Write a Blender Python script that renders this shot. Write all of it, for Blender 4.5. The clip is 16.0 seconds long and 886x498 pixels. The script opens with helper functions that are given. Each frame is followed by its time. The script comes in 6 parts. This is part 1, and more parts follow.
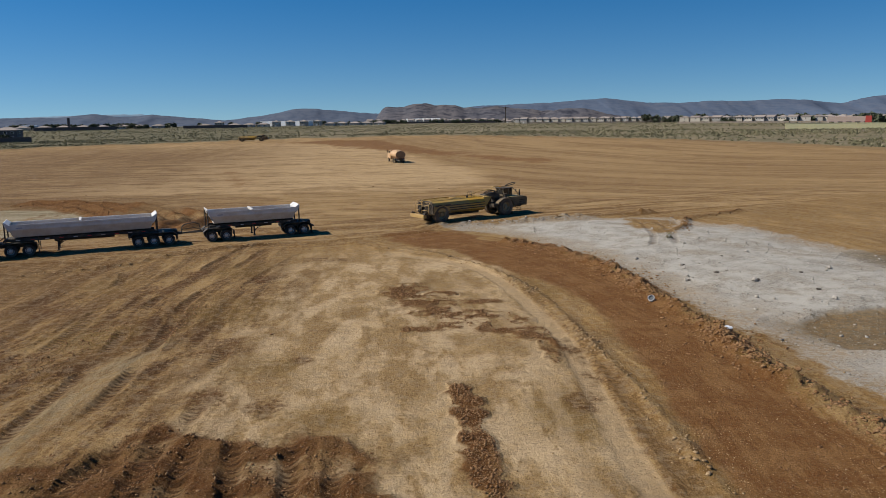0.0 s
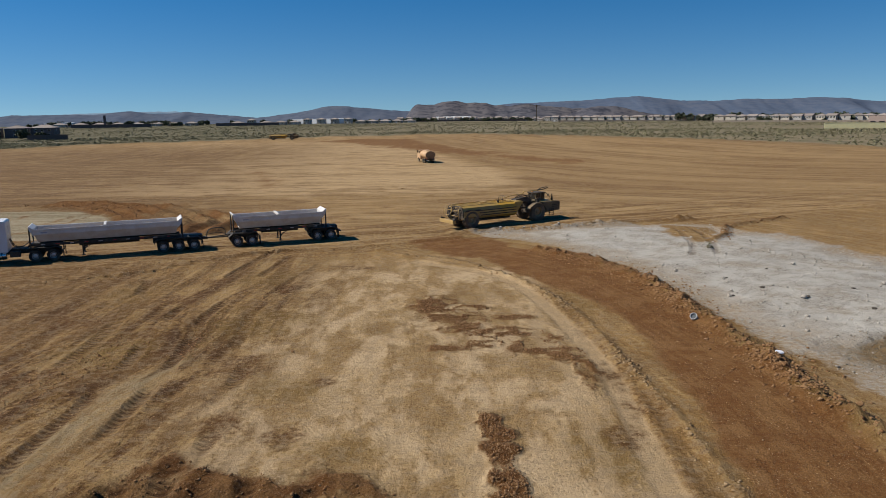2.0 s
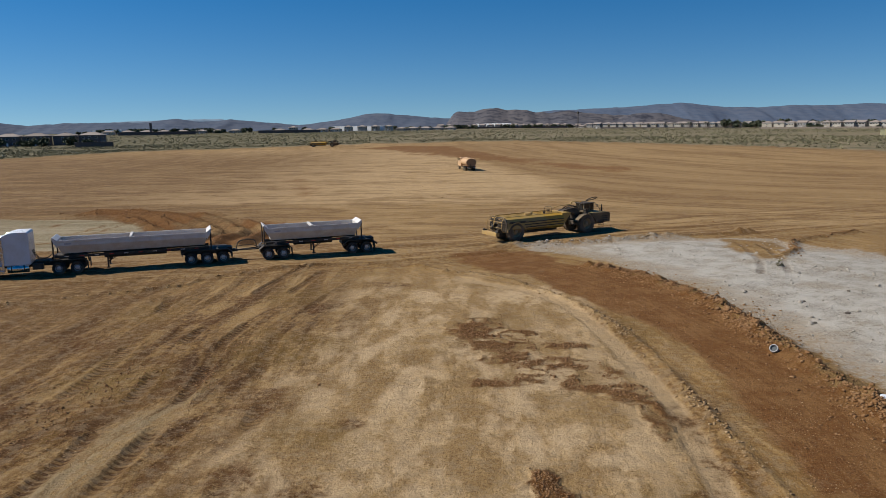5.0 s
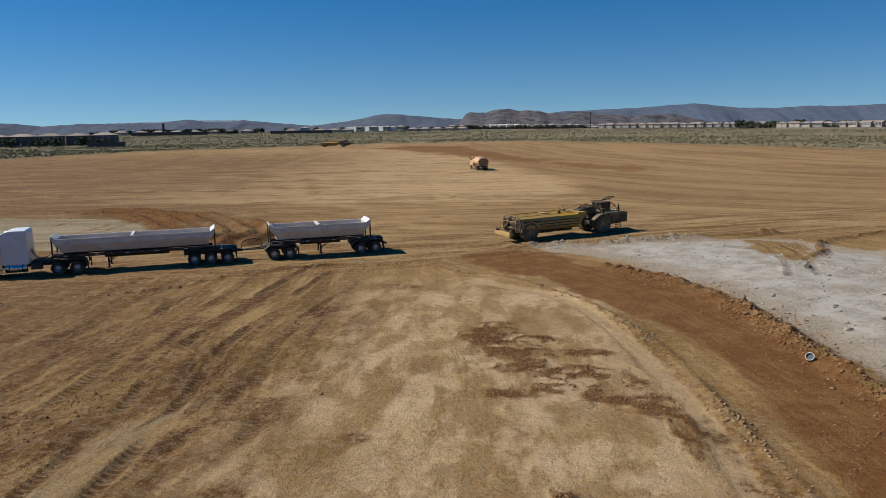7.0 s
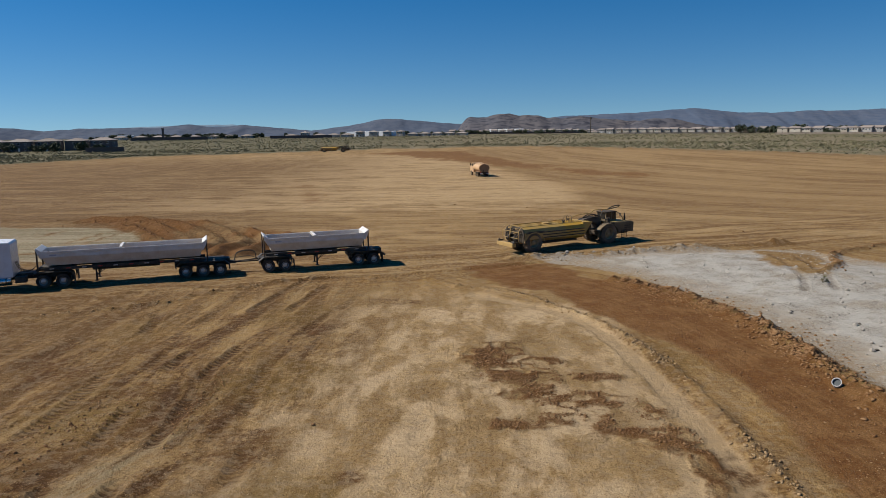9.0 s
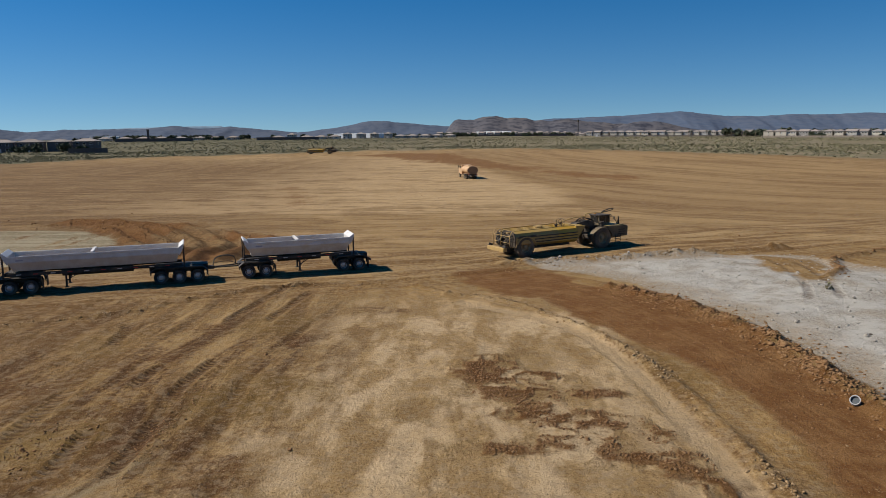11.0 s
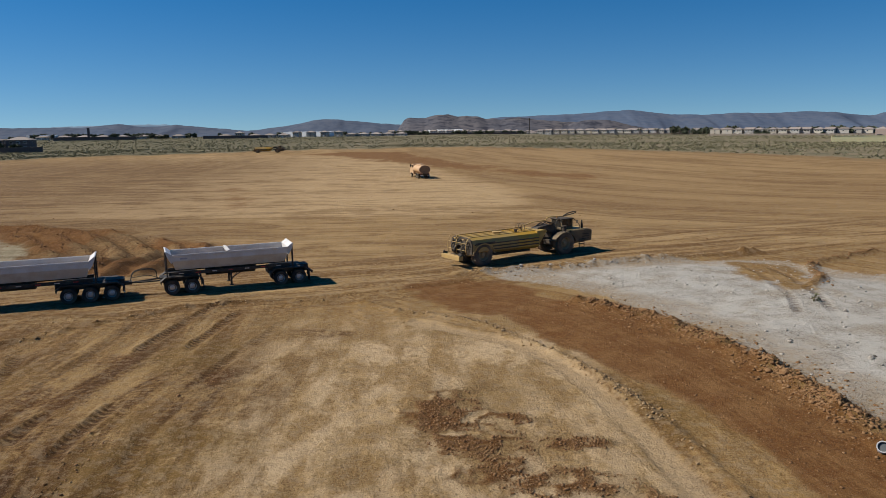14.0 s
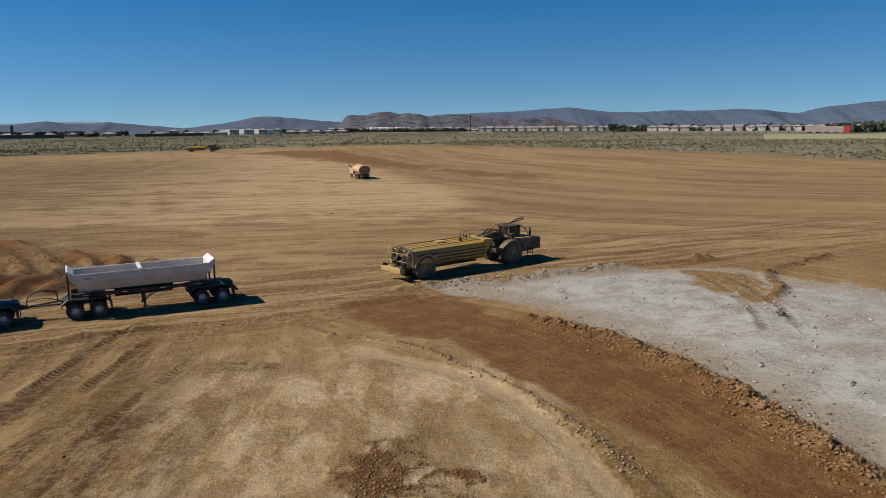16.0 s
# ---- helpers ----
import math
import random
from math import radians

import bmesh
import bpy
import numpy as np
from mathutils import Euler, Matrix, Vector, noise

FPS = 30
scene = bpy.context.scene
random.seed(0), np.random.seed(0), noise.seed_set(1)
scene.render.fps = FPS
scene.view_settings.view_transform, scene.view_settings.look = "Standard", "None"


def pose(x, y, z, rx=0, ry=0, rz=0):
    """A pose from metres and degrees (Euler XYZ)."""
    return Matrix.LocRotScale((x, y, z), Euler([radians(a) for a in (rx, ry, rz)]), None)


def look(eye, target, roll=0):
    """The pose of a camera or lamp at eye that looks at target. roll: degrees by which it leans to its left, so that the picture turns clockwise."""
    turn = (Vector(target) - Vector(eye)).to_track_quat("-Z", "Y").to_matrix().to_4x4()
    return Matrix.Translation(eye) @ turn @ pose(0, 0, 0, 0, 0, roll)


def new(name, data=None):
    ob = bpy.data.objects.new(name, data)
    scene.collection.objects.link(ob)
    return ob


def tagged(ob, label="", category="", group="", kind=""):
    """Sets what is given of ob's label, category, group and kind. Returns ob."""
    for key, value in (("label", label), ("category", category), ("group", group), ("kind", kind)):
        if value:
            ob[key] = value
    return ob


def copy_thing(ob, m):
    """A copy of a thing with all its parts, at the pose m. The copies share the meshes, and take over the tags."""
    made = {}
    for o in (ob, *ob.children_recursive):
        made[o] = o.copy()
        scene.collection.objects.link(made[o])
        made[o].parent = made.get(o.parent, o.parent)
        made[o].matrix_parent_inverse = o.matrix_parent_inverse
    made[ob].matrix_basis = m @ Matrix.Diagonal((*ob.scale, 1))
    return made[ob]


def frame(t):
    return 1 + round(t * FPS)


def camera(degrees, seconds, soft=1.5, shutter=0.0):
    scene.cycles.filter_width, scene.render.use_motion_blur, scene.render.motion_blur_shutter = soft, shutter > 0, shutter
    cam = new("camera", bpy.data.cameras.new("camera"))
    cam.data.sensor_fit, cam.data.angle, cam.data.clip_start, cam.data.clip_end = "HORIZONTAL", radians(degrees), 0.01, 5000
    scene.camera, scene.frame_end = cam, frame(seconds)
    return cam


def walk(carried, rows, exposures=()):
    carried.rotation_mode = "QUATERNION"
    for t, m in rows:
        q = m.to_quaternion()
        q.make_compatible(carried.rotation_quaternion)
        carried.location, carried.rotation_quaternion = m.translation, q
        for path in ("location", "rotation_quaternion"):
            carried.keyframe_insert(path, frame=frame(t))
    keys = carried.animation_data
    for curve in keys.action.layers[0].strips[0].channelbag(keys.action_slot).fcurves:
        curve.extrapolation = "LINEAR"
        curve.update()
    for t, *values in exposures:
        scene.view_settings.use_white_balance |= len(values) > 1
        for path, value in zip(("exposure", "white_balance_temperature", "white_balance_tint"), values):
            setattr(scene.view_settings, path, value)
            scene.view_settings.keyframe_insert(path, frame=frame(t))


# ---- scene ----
cam = camera(60.9, 16.0, 0.6)
PATH = [
    (0, (0.495, 0.064, 11.329), (0.573, 2.03, 10.975), -1.0),
    (0.5, (0.502, 0.567, 11.51), (0.565, 2.535, 11.158), -0.9),
    (1, (0.538, 1.107, 11.69), (0.581, 3.075, 11.336), -0.9),
    (1.5, (0.544, 1.643, 11.835), (0.567, 3.611, 11.479), -0.9),
    (2, (0.551, 2.239, 11.819), (0.551, 4.207, 11.46), -0.9),
    (2.5, (0.564, 2.877, 11.613), (0.54, 4.844, 11.255), -1.0),
    (3, (0.5, 3.582, 11.434), (0.455, 5.549, 11.077), -1.1),
    (3.5, (0.416, 4.395, 11.263), (0.355, 6.363, 10.913), -1.0),
    (4, (0.36, 5.279, 11.374), (0.282, 7.248, 11.032), -1.0),
    (4.5, (0.322, 6.048, 11.524), (0.23, 8.017, 11.186), -1.0),
    (5, (0.282, 6.709, 11.669), (0.178, 8.677, 11.33), -1.0),
    (7.5, (0.085, 9.561, 11.188), (-0.051, 11.528, 10.854), -1.0),
    (8, (0.012, 10.161, 11.299), (-0.124, 12.13, 10.973), -1.0),
    (8.5, (-0.009, 10.699, 11.47), (-0.145, 12.668, 11.145), -1.0),
    (11, (-0.286, 13.736, 11.256), (-0.387, 15.708, 10.937), -0.8),
    (11.5, (-0.303, 14.306, 11.412), (-0.391, 16.279, 11.094), -0.7),
    (12, (-0.32, 14.892, 11.569), (-0.393, 16.865, 11.25), -0.7),
    (12.5, (-0.324, 15.829, 11.669), (-0.379, 17.802, 11.347), -0.7),
    (13, (-0.353, 17.061, 11.489), (-0.385, 19.034, 11.165), -0.8),
    (13.5, (-0.357, 18.389, 11.275), (-0.363, 20.363, 10.95), -0.8),
    (14, (-0.347, 19.613, 11.119), (-0.323, 21.587, 10.794), -0.8),
    (14.5, (-0.277, 20.817, 11.274), (-0.219, 22.79, 10.953), -0.8),
    (15, (-0.222, 21.94, 11.445), (-0.127, 23.911, 11.121), -0.8),
    (15.5, (-0.137, 23.022, 11.597), (-0.003, 24.99, 11.269), -0.7),
    (16, (-0.024, 24.106, 11.443), (0.151, 26.07, 11.109), -0.8),
]
walk(cam, [(t, look(eye, target, roll)) for t, eye, target, roll in PATH])

# ---- world, sun, exposure ----
SUN_AZ = (-1.0, 0.06)          # the sun stands to the west
SUN_EL = radians(44)
world = bpy.data.worlds.new("sky")
scene.world = world
world.use_nodes = True
wn, wl = world.node_tree.nodes, world.node_tree.links
wn.clear()
sky = wn.new("ShaderNodeTexSky")
sky.sky_type = "NISHITA"
sky.sun_disc = False
sky.sun_elevation = SUN_EL
sky.sun_rotation = math.atan2(SUN_AZ[0], SUN_AZ[1])
sky.altitude = 700
sky.air_density = 1.0
sky.dust_density = 0.0
sky.ozone_density = 2.0
bg = wn.new("ShaderNodeBackground")
bg.inputs["Strength"].default_value = 0.066
wout = wn.new("ShaderNodeOutputWorld")
wtc, wmap = wn.new("ShaderNodeTexCoord"), wn.new("ShaderNodeMapping")
wmap.inputs["Location"].default_value = (0, 0, 0.088)   # clear dry air: the haze band at the skyline is thin
wl.new(wtc.outputs["Generated"], wmap.inputs["Vector"])
wl.new(wmap.outputs[0], sky.inputs["Vector"])
hsv = wn.new("ShaderNodeHueSaturation")
hsv.inputs["Saturation"].default_value = 1.50
hsv.inputs["Hue"].default_value = 0.5045
hsv.inputs["Value"].default_value = 1.0
wl.new(sky.outputs[0], hsv.inputs["Color"])
wl.new(hsv.outputs[0], bg.inputs[0])
wl.new(bg.outputs[0], wout.inputs[0])
sun_data = bpy.data.lights.new("sun", "SUN")
sun_data.energy = 5.0
sun_data.angle = radians(0.5)
sun_data.color = (1.0, 0.95, 0.87)
sun = new("sun", sun_data)
sv = Vector((SUN_AZ[0], SUN_AZ[1], 0)).normalized() * math.cos(SUN_EL) + Vector((0, 0, math.sin(SUN_EL)))
sun.matrix_world = look(tuple(sv * 200), (0, 0, 0))
scene.view_settings.exposure = 0.35


# ---- small helpers ----
def tree(name):
    m = bpy.data.materials.new(name)
    m.use_nodes = True
    nt = m.node_tree
    return m, nt, nt.nodes["Principled BSDF"]


def nd(nt, kind, links=(), **props):
    """A node; links: pairs of (input, socket or value)."""
    n = nt.nodes.new(kind)
    for k, v in props.items():
        setattr(n, k, v)
    for k, v in links:
        if isinstance(v, bpy.types.NodeSocket):
            nt.links.new(v, n.inputs[k])
        else:
            n.inputs[k].default_value = v
    return n


def noise_tex(nt, vec, scale, detail=4.0, rough=0.55, dist=0.0):
    return nd(nt, "ShaderNodeTexNoise", (("Vector", vec), ("Scale", scale), ("Detail", detail), ("Roughness", rough), ("Distortion", dist))).outputs[0]


def remap(nt, v, a, b, c=0.0, d=1.0):
    return nd(nt, "ShaderNodeMapRange", ((0, v), (1, a), (2, b), (3, c), (4, d))).outputs[0]


def mixc(nt, f, a, b, mode="MIX"):
    n = nt.nodes.new("ShaderNodeMix")
    n.data_type, n.blend_type = "RGBA", mode
    for i, v in ((0, f), (6, a), (7, b)):
        if isinstance(v, bpy.types.NodeSocket):
            nt.links.new(v, n.inputs[i])
        else:
            n.inputs[i].default_value = (*v, 1) if isinstance(v, tuple) and len(v) == 3 else v
    return n.outputs[2]


def dull(nt, col, k=0.76):
    return mixc(nt, 1.0, col, (k, k, k), "MULTIPLY")


def calc(nt, op, a, b=0.0):
    return nd(nt, "ShaderNodeMath", ((0, a), (1, b)), operation=op).outputs[0]


def coords(nt, which="Object", scale=None):
    o = nt.nodes.new("ShaderNodeTexCoord").outputs[which]
    if scale:
        o = nd(nt, "ShaderNodeMapping", (("Vector", o), ("Scale", scale))).outputs[0]
    return o


def bump(nt, bsdf, height, strength=0.4, distance=0.02):
    b = nd(nt, "ShaderNodeBump", (("Height", height), ("Strength", strength), ("Distance", distance)))
    nt.links.new(b.outputs[0], bsdf.inputs["Normal"])


def paint(name, colour, rough=0.5, metal=0.0, dirt=(0.30, 0.20, 0.12), dirty=0.35, grain=8.0, rnd=0.0):
    """Worn surface: a colour with dust and stains over it at two scales."""
    m, nt, p = tree(name)
    v = coords(nt)
    big = noise_tex(nt, v, 1.3, 5, 0.6)
    fine = noise_tex(nt, v, grain, 6, 0.65)
    col = mixc(nt, remap(nt, fine, 0.3, 0.7, 0.0, 0.25), colour, tuple(c * 0.72 for c in colour))
    col = mixc(nt, calc(nt, "MULTIPLY", remap(nt, big, 0.42, 0.68), dirty), col, dirt)
    if rnd:
        r = nt.nodes.new("ShaderNodeObjectInfo").outputs["Random"]
        col = mixc(nt, remap(nt, r, 0, 1, 0, rnd), col, tuple(min(1, c * 1.5 + 0.02) for c in colour))
    nt.links.new(col, p.inputs["Base Color"])
    nt.links.new(remap(nt, fine, 0.3, 0.7, max(0.05, rough - 0.1), min(1, rough + 0.15)), p.inputs["Roughness"])
    p.inputs["Metallic"].default_value = metal
    bump(nt, p, fine, 0.08, 0.01)
    return m


def part(name, bm, material, parent=None, label="", smooth=False):
    """Links a bmesh as one mesh object under a thing or a part."""
    me = bpy.data.meshes.new(name)
    bm.to_mesh(me)
    bm.free()
    me.materials.append(material)
    if smooth:
        me.polygons.foreach_set("use_smooth", [True] * len(me.polygons))
    ob = new(name, me)
    if parent:
        ob.parent = parent
    if label:
        tagged(ob, label)
    return ob


def from_arrays(name, verts, faces, material, smooth=False):
    me = bpy.data.meshes.new(name)
    me.from_pydata(verts.tolist() if hasattr(verts, "tolist") else verts, [], faces.tolist() if hasattr(faces, "tolist") else faces)
    me.materials.append(material)
    if smooth:
        me.polygons.foreach_set("use_smooth", [True] * len(me.polygons))
    me.update()
    return new(name, me)


# ---- smooth random fields for the terrain ----
RNG = np.random.default_rng(7)
TABLE = RNG.random((256, 256))


def vnoise(x, y):
    xi, yi = np.floor(x).astype(int), np.floor(y).astype(int)
    u, v = x - xi, y - yi
    u, v = u * u * u * (u * (u * 6 - 15) + 10), v * v * v * (v * (v * 6 - 15) + 10)
    a, b = TABLE[xi & 255, yi & 255], TABLE[(xi + 1) & 255, yi & 255]
    c, d = TABLE[xi & 255, (yi + 1) & 255], TABLE[(xi + 1) & 255, (yi + 1) & 255]
    return (a * (1 - u) + b * u) * (1 - v) + (c * (1 - u) + d * u) * v


def fbm(x, y, size, octaves=4, seed=0):
    """Noise from 0 to 1 whose largest blobs measure about size metres."""
    out, amp, tot = 0, 1.0, 0
    for o in range(octaves):
        f = 2 ** o / size
        out = out + amp * vnoise(x * f + 17.3 * seed + 5.1 * o, y * f + 9.7 * seed + 3.3 * o)
        tot += amp
        amp *= 0.5
    return out / tot


def along(x, y, line):
    """Distance to a polyline, the way along it, and the side (left positive)."""
    best, s_at, side = np.full(np.shape(x), 1e9), np.zeros(np.shape(x)), np.zeros(np.shape(x))
    run = 0.0
    for (ax, ay), (bx, by) in zip(line[:-1], line[1:]):
        dx, dy = bx - ax, by - ay
        ln = math.hypot(dx, dy)
        t = np.clip(((x - ax) * dx + (y - ay) * dy) / ln**2, 0, 1)
        d = np.hypot(x - ax - t * dx, y - ay - t * dy)
        near = d < best
        best = np.where(near, d, best)
        s_at = np.where(near, run + t * ln, s_at)
        side = np.where(near, np.sign(dx * (y - ay) - dy * (x - ax)), side)
        run += ln
    return best, s_at, side


def inside(x, y, poly):
    """Signed distance to a polygon, positive inside."""
    d, _, _ = along(x, y, poly + [poly[0]])
    odd = np.zeros(np.shape(x), bool)
    for (ax, ay), (bx, by) in zip(poly, poly[1:] + [poly[0]]):
        if ay != by:
            odd ^= ((ay > y) != (by > y)) & (x < (bx - ax) * (y - ay) / (by - ay) + ax)
    return np.where(odd, d, -d)


def sstep(v, a, b):
    t = np.clip((v - a) / (b - a), 0, 1)
    return t * t * (3 - 2 * t)


def smooth_line(line, n=6):
    """A Catmull-Rom curve through the points of a polyline."""
    p = [line[0]] + list(line) + [line[-1]]
    out = []
    for i in range(1, len(p) - 2):
        a, b, c, d = (np.array(q, float) for q in p[i - 1:i + 3])
        for k in range(n):
            t = k / n
            out.append(tuple(0.5 * (2 * b + (c - a) * t + (2 * a - 5 * b + 4 * c - d) * t**2 + (3 * b - a - 3 * c + d) * t**3)))
    return out + [tuple(line[-1])]


# ---- the lie of the land ----
WHITE = [(3.7, 75), (8.5, 77.2), (14.4, 79.7), (22.6, 80.7), (28, 79), (31, 74), (35.6, 62), (37, 52), (44, 44), (50, 30), (36, 15),
         (19, 15), (18.5, 27), (18.3, 35.5), (17.6, 39.3), (16.7, 45.5), (15.6, 51), (14.6, 57.5), (12.6, 63.3), (10.6, 67), (6.8, 72.5)]
TONGUE = [(22.5, 79.5), (28, 78), (28.5, 74.5), (24.6, 66.5), (22, 66), (21, 71)]
GRAVEL = [(20.0, 38.5), (23, 39.5), (28, 39), (34, 34), (30, 30), (23, 32.0), (20.8, 33.5), (19.4, 36.5)]
GREYPATCH = [(33, 56), (38, 58), (42, 46), (34, 47)]
RED = [(6.3, 67.2), (9.2, 65), (12.1, 60), (14.2, 54.4), (14.8, 48), (15, 42), (15.4, 36.8), (15.5, 31), (15.9, 27), (16.3, 23.5), (16.5, 12),
       (9.3, 12), (9.8, 21), (10.2, 26.5), (10.6, 33), (11, 43), (10.2, 47.9), (8.3, 51.8), (5.8, 57), (3.8, 62.8)]
REDTIP = [(-2.5, 70.6), (0.4, 72.4), (4, 71.9), (6.3, 69.3), (6, 64.7), (3.8, 62.8), (0.9, 63.7), (-1.7, 67)]
SCATTER = [(-1.3, 49), (1.2, 50.3), (1.6, 47), (4.6, 48.5), (5.6, 45), (6.8, 41), (8.6, 37.5), (8.2, 36), (5, 38), (3, 39.3), (0, 38.4), (-0.5, 39.5), (1.8, 41.8), (-0.8, 44.5)]
REDROW = [(1.8, 30.7), (2.9, 30), (3.3, 27), (3.5, 23), (3.6, 18), (2, 18), (2.1, 23), (1.8, 27)]
TILLED = [(-15, 20), (-12.6, 24.7), (-9.1, 27.3), (-7.3, 26.5), (-5.6, 25.6), (-1, 24.2), (-0.6, 20), (-4, 16), (-15, 16)]
MOUND = [(-62, 99), (-47, 98), (-38, 90), (-35, 83), (-35.5, 76), (-40, 74), (-52, 75), (-70, 82)]
CREST = smooth_line([(24.5, 68), (26.8, 71), (28.3, 75.5), (30.2, 78), (33.4, 80), (37, 82)])
ROUGH = [(-64, 106), (-48, 107), (-36, 103), (-25, 94), (-19, 88), (-20, 80), (-24, 76), (-31, 74), (-34.5, 79), (-35.5, 86), (-40, 94), (-48, 100)]
BERM = smooth_line([(9, 66), (12.4, 61), (14.5, 54.5), (15.2, 48), (15.5, 42), (15.9, 36.8), (16, 31), (16.4, 27), (16.9, 22), (17, 14)])
ROCKRIDGE = smooth_line([(1.5, 75.3), (5, 76), (10, 77.7), (15, 79.5), (21, 81), (27, 83)])
RIDGE = smooth_line([(-2.6, 63.9), (1.5, 61.8), (4.6, 56.7), (7.0, 51.2), (8.5, 44.3), (9.0, 37.6), (9.4, 32.2), (9.6, 28), (9.6, 14)])
PALETRACK = smooth_line([(-1.5, 61.5), (2.6, 58), (5.4, 53.6), (6.7, 48.1), (7.6, 41.2), (8.0, 35.4), (7.9, 30.6), (7.7, 26.7), (7.5, 14)])
CHURN = [(0, 47.6, 1.4, 2.2), (0.6, 44.8, 1.3, 1.0), (1.5, 42.3, 1.6, 0.7), (3.6, 41.6, 2.0, 0.9), (0.3, 38.9, 1.4, 0.45), (2.6, 39.6, 1.5, 0.6), (5.2, 40.2, 1.4, 0.9), (6.5, 37.6, 0.9, 1.2), (4.4, 44.6, 1.2, 0.5), (7.0, 34.6, 0.5, 1.8), (1.9, 44.2, 0.9, 1.5), (5.6, 38.6, 1.7, 0.7), (7.3, 36.2, 0.8, 1.4), (2.0, 47.0, 1.0, 0.6)]
MOUNDSCARS = [[(-37, 92), (-36, 80)], [(-41, 94), (-42, 83)], [(-43, 95), (-44, 84)], [(-49, 95), (-50, 88)], smooth_line([(-35, 86), (-40, 80), (-52, 77.5), (-66, 81)])]
RING = smooth_line([(-40, 49), (-23.3, 58.4), (-21, 61), (-16.5, 65.5), (-12.1, 67.3), (-7.9, 67), (-4.7, 66.3), (-2.6, 63.9)])
LOOP = RING + RIDGE[1:]
ROAD = smooth_line([(-70, 46), (-48, 57), (-36, 63), (-25, 67.5), (-14, 71.5), (-2, 76), (10, 82), (30, 90), (60, 100), (110, 112)])
TREAD_A = smooth_line([(-13.0, 70), (-14.5, 65), (-15.7, 52), (-15.8, 45), (-14.9, 37), (-14.5, 26)])
TREAD_B = smooth_line([(-10.6, 70), (-12.3, 64), (-13.4, 50), (-13.6, 44.6), (-12.6, 36.8), (-12.2, 26)])
# wheel tracks: line, half width, depth
FIELDPALE = [(-20, 325), (-7, 261), (9.7, 172), (15, 150), (13, 120), (4, 110), (-30, 112), (-95, 120), (-130, 240), (-100, 330)]
TRACKS = [(TREAD_A, 0.33, 1.0), (TREAD_B, 0.33, 1.0), ([(-9.9, 27), (-10.9, 20)], 0.42, 1.0), ([(-8.9, 27.2), (-8.2, 19)], 0.42, 1.0), ([(-7.4, 26), (-6.9, 18)], 0.36, 1.0),
          ([(-6.1, 25.8), (-4.7, 18)], 0.36, 1.0), ([(-4.0, 25.6), (-3.1, 18)], 0.36, 1.0), ([(-2.4, 25), (-1.9, 18)], 0.34, 0.8), ([(-8.3, 31), (-8.2, 27.5)], 0.35, 0.7),
          ([(-9.1, 37.5), (-8.8, 33.8)], 0.4, 0.6), ([(-5.5, 29.6), (-5.3, 27.8)], 0.4, 0.5), (smooth_line([(-21.5, 58), (-19.5, 50), (-18.2, 42), (-18, 34), (-18.5, 26)]), 0.4, 0.8),
          (smooth_line([(-9.0, 62), (-10.5, 54), (-11, 47), (-10.3, 40)]), 0.35, 0.5), (smooth_line([(11.2, 34), (12.2, 31), (13.2, 28.3)]), 0.16, 0.7), (smooth_line([(12.0, 34), (12.9, 31), (14.0, 29)]), 0.16, 0.7),
          (smooth_line([(12.9, 34), (13.6, 31.4), (13.0, 28)]), 0.14, 0.7), (smooth_line([(23.5, 78), (23, 72), (22, 66), (20, 60)]), 0.3, 0.6), (smooth_line([(25.2, 77), (24.8, 72), (23.8, 66), (22, 60)]), 0.3, 0.6),
          (smooth_line([(4.2, 27.5), (4.6, 25), (4.4, 22)]), 0.3, 0.35), (smooth_line([(0.3, 53), (-0.6, 47), (-1.2, 40)]), 0.3, 0.3)]
# darker dabs of damp or churned soil: place and half axes
DABS = [(-8.2, 29.2, 0.7, 1.6), (-8.9, 35.8, 1.1, 1.3), (-5.4, 28.7, 0.8, 0.9), (0.8, 26.3, 0.5, 0.3), (-13.2, 39.0, 1.2, 1.0), (-18.3, 35.4, 1.6, 1.2), (-15.9, 55.1, 1.4, 1.2), (-17.1, 50.1, 1.2, 2.0),
        (-10.3, 52.5, 1.0, 1.0), (-6.1, 59.5, 2.0, 1.2), (-4.9, 34.5, 0.7, 0.5), (-9.1, 37.2, 1.0, 1.2), (-21.0, 45.1, 2.0, 2.4), (-16.3, 42.0, 1.4, 1.6), (8.0, 35.5, 0.9, 2.2), (8.6, 30.5, 1.0, 1.6),
        (6.6, 37.2, 1.6, 0.5), (7.2, 28.5, 0.8, 1.2)]
FIELDLINES = [smooth_line([(-6, 269), (11, 238), (29.5, 174), (40.9, 137), (38, 124), (24.6, 114)]), smooth_line([(10, 240), (30, 215), (41, 182), (49, 165), (59, 147), (66, 122)]), [(8, 139), (16, 122), (24, 109), (34, 100)],
              smooth_line([(10, 103), (28, 107), (54, 114.5), (90, 124)]), smooth_line([(20, 99), (41, 101.4), (60, 105), (95, 112)])]
SWEEP = smooth_line([(-30, 420), (-4, 300), (18, 215), (42, 165), (76, 134), (130, 118), (240, 105)])
FIELD = [(-260, 160), (-172, 277), (-150, 335), (-110, 350), (-59, 388), (14, 405), (60, 352), (103, 281), (118, 242), (127, 199), (136, 150),
         (150, 60), (170, -80), (-260, -80)]
DARKFIELD = [(-21, 333), (-7, 261), (9.7, 172), (15, 150), (14, 121), (30, 112), (60, 118), (110, 140), (118, 242), (60, 350), (10, 400)]
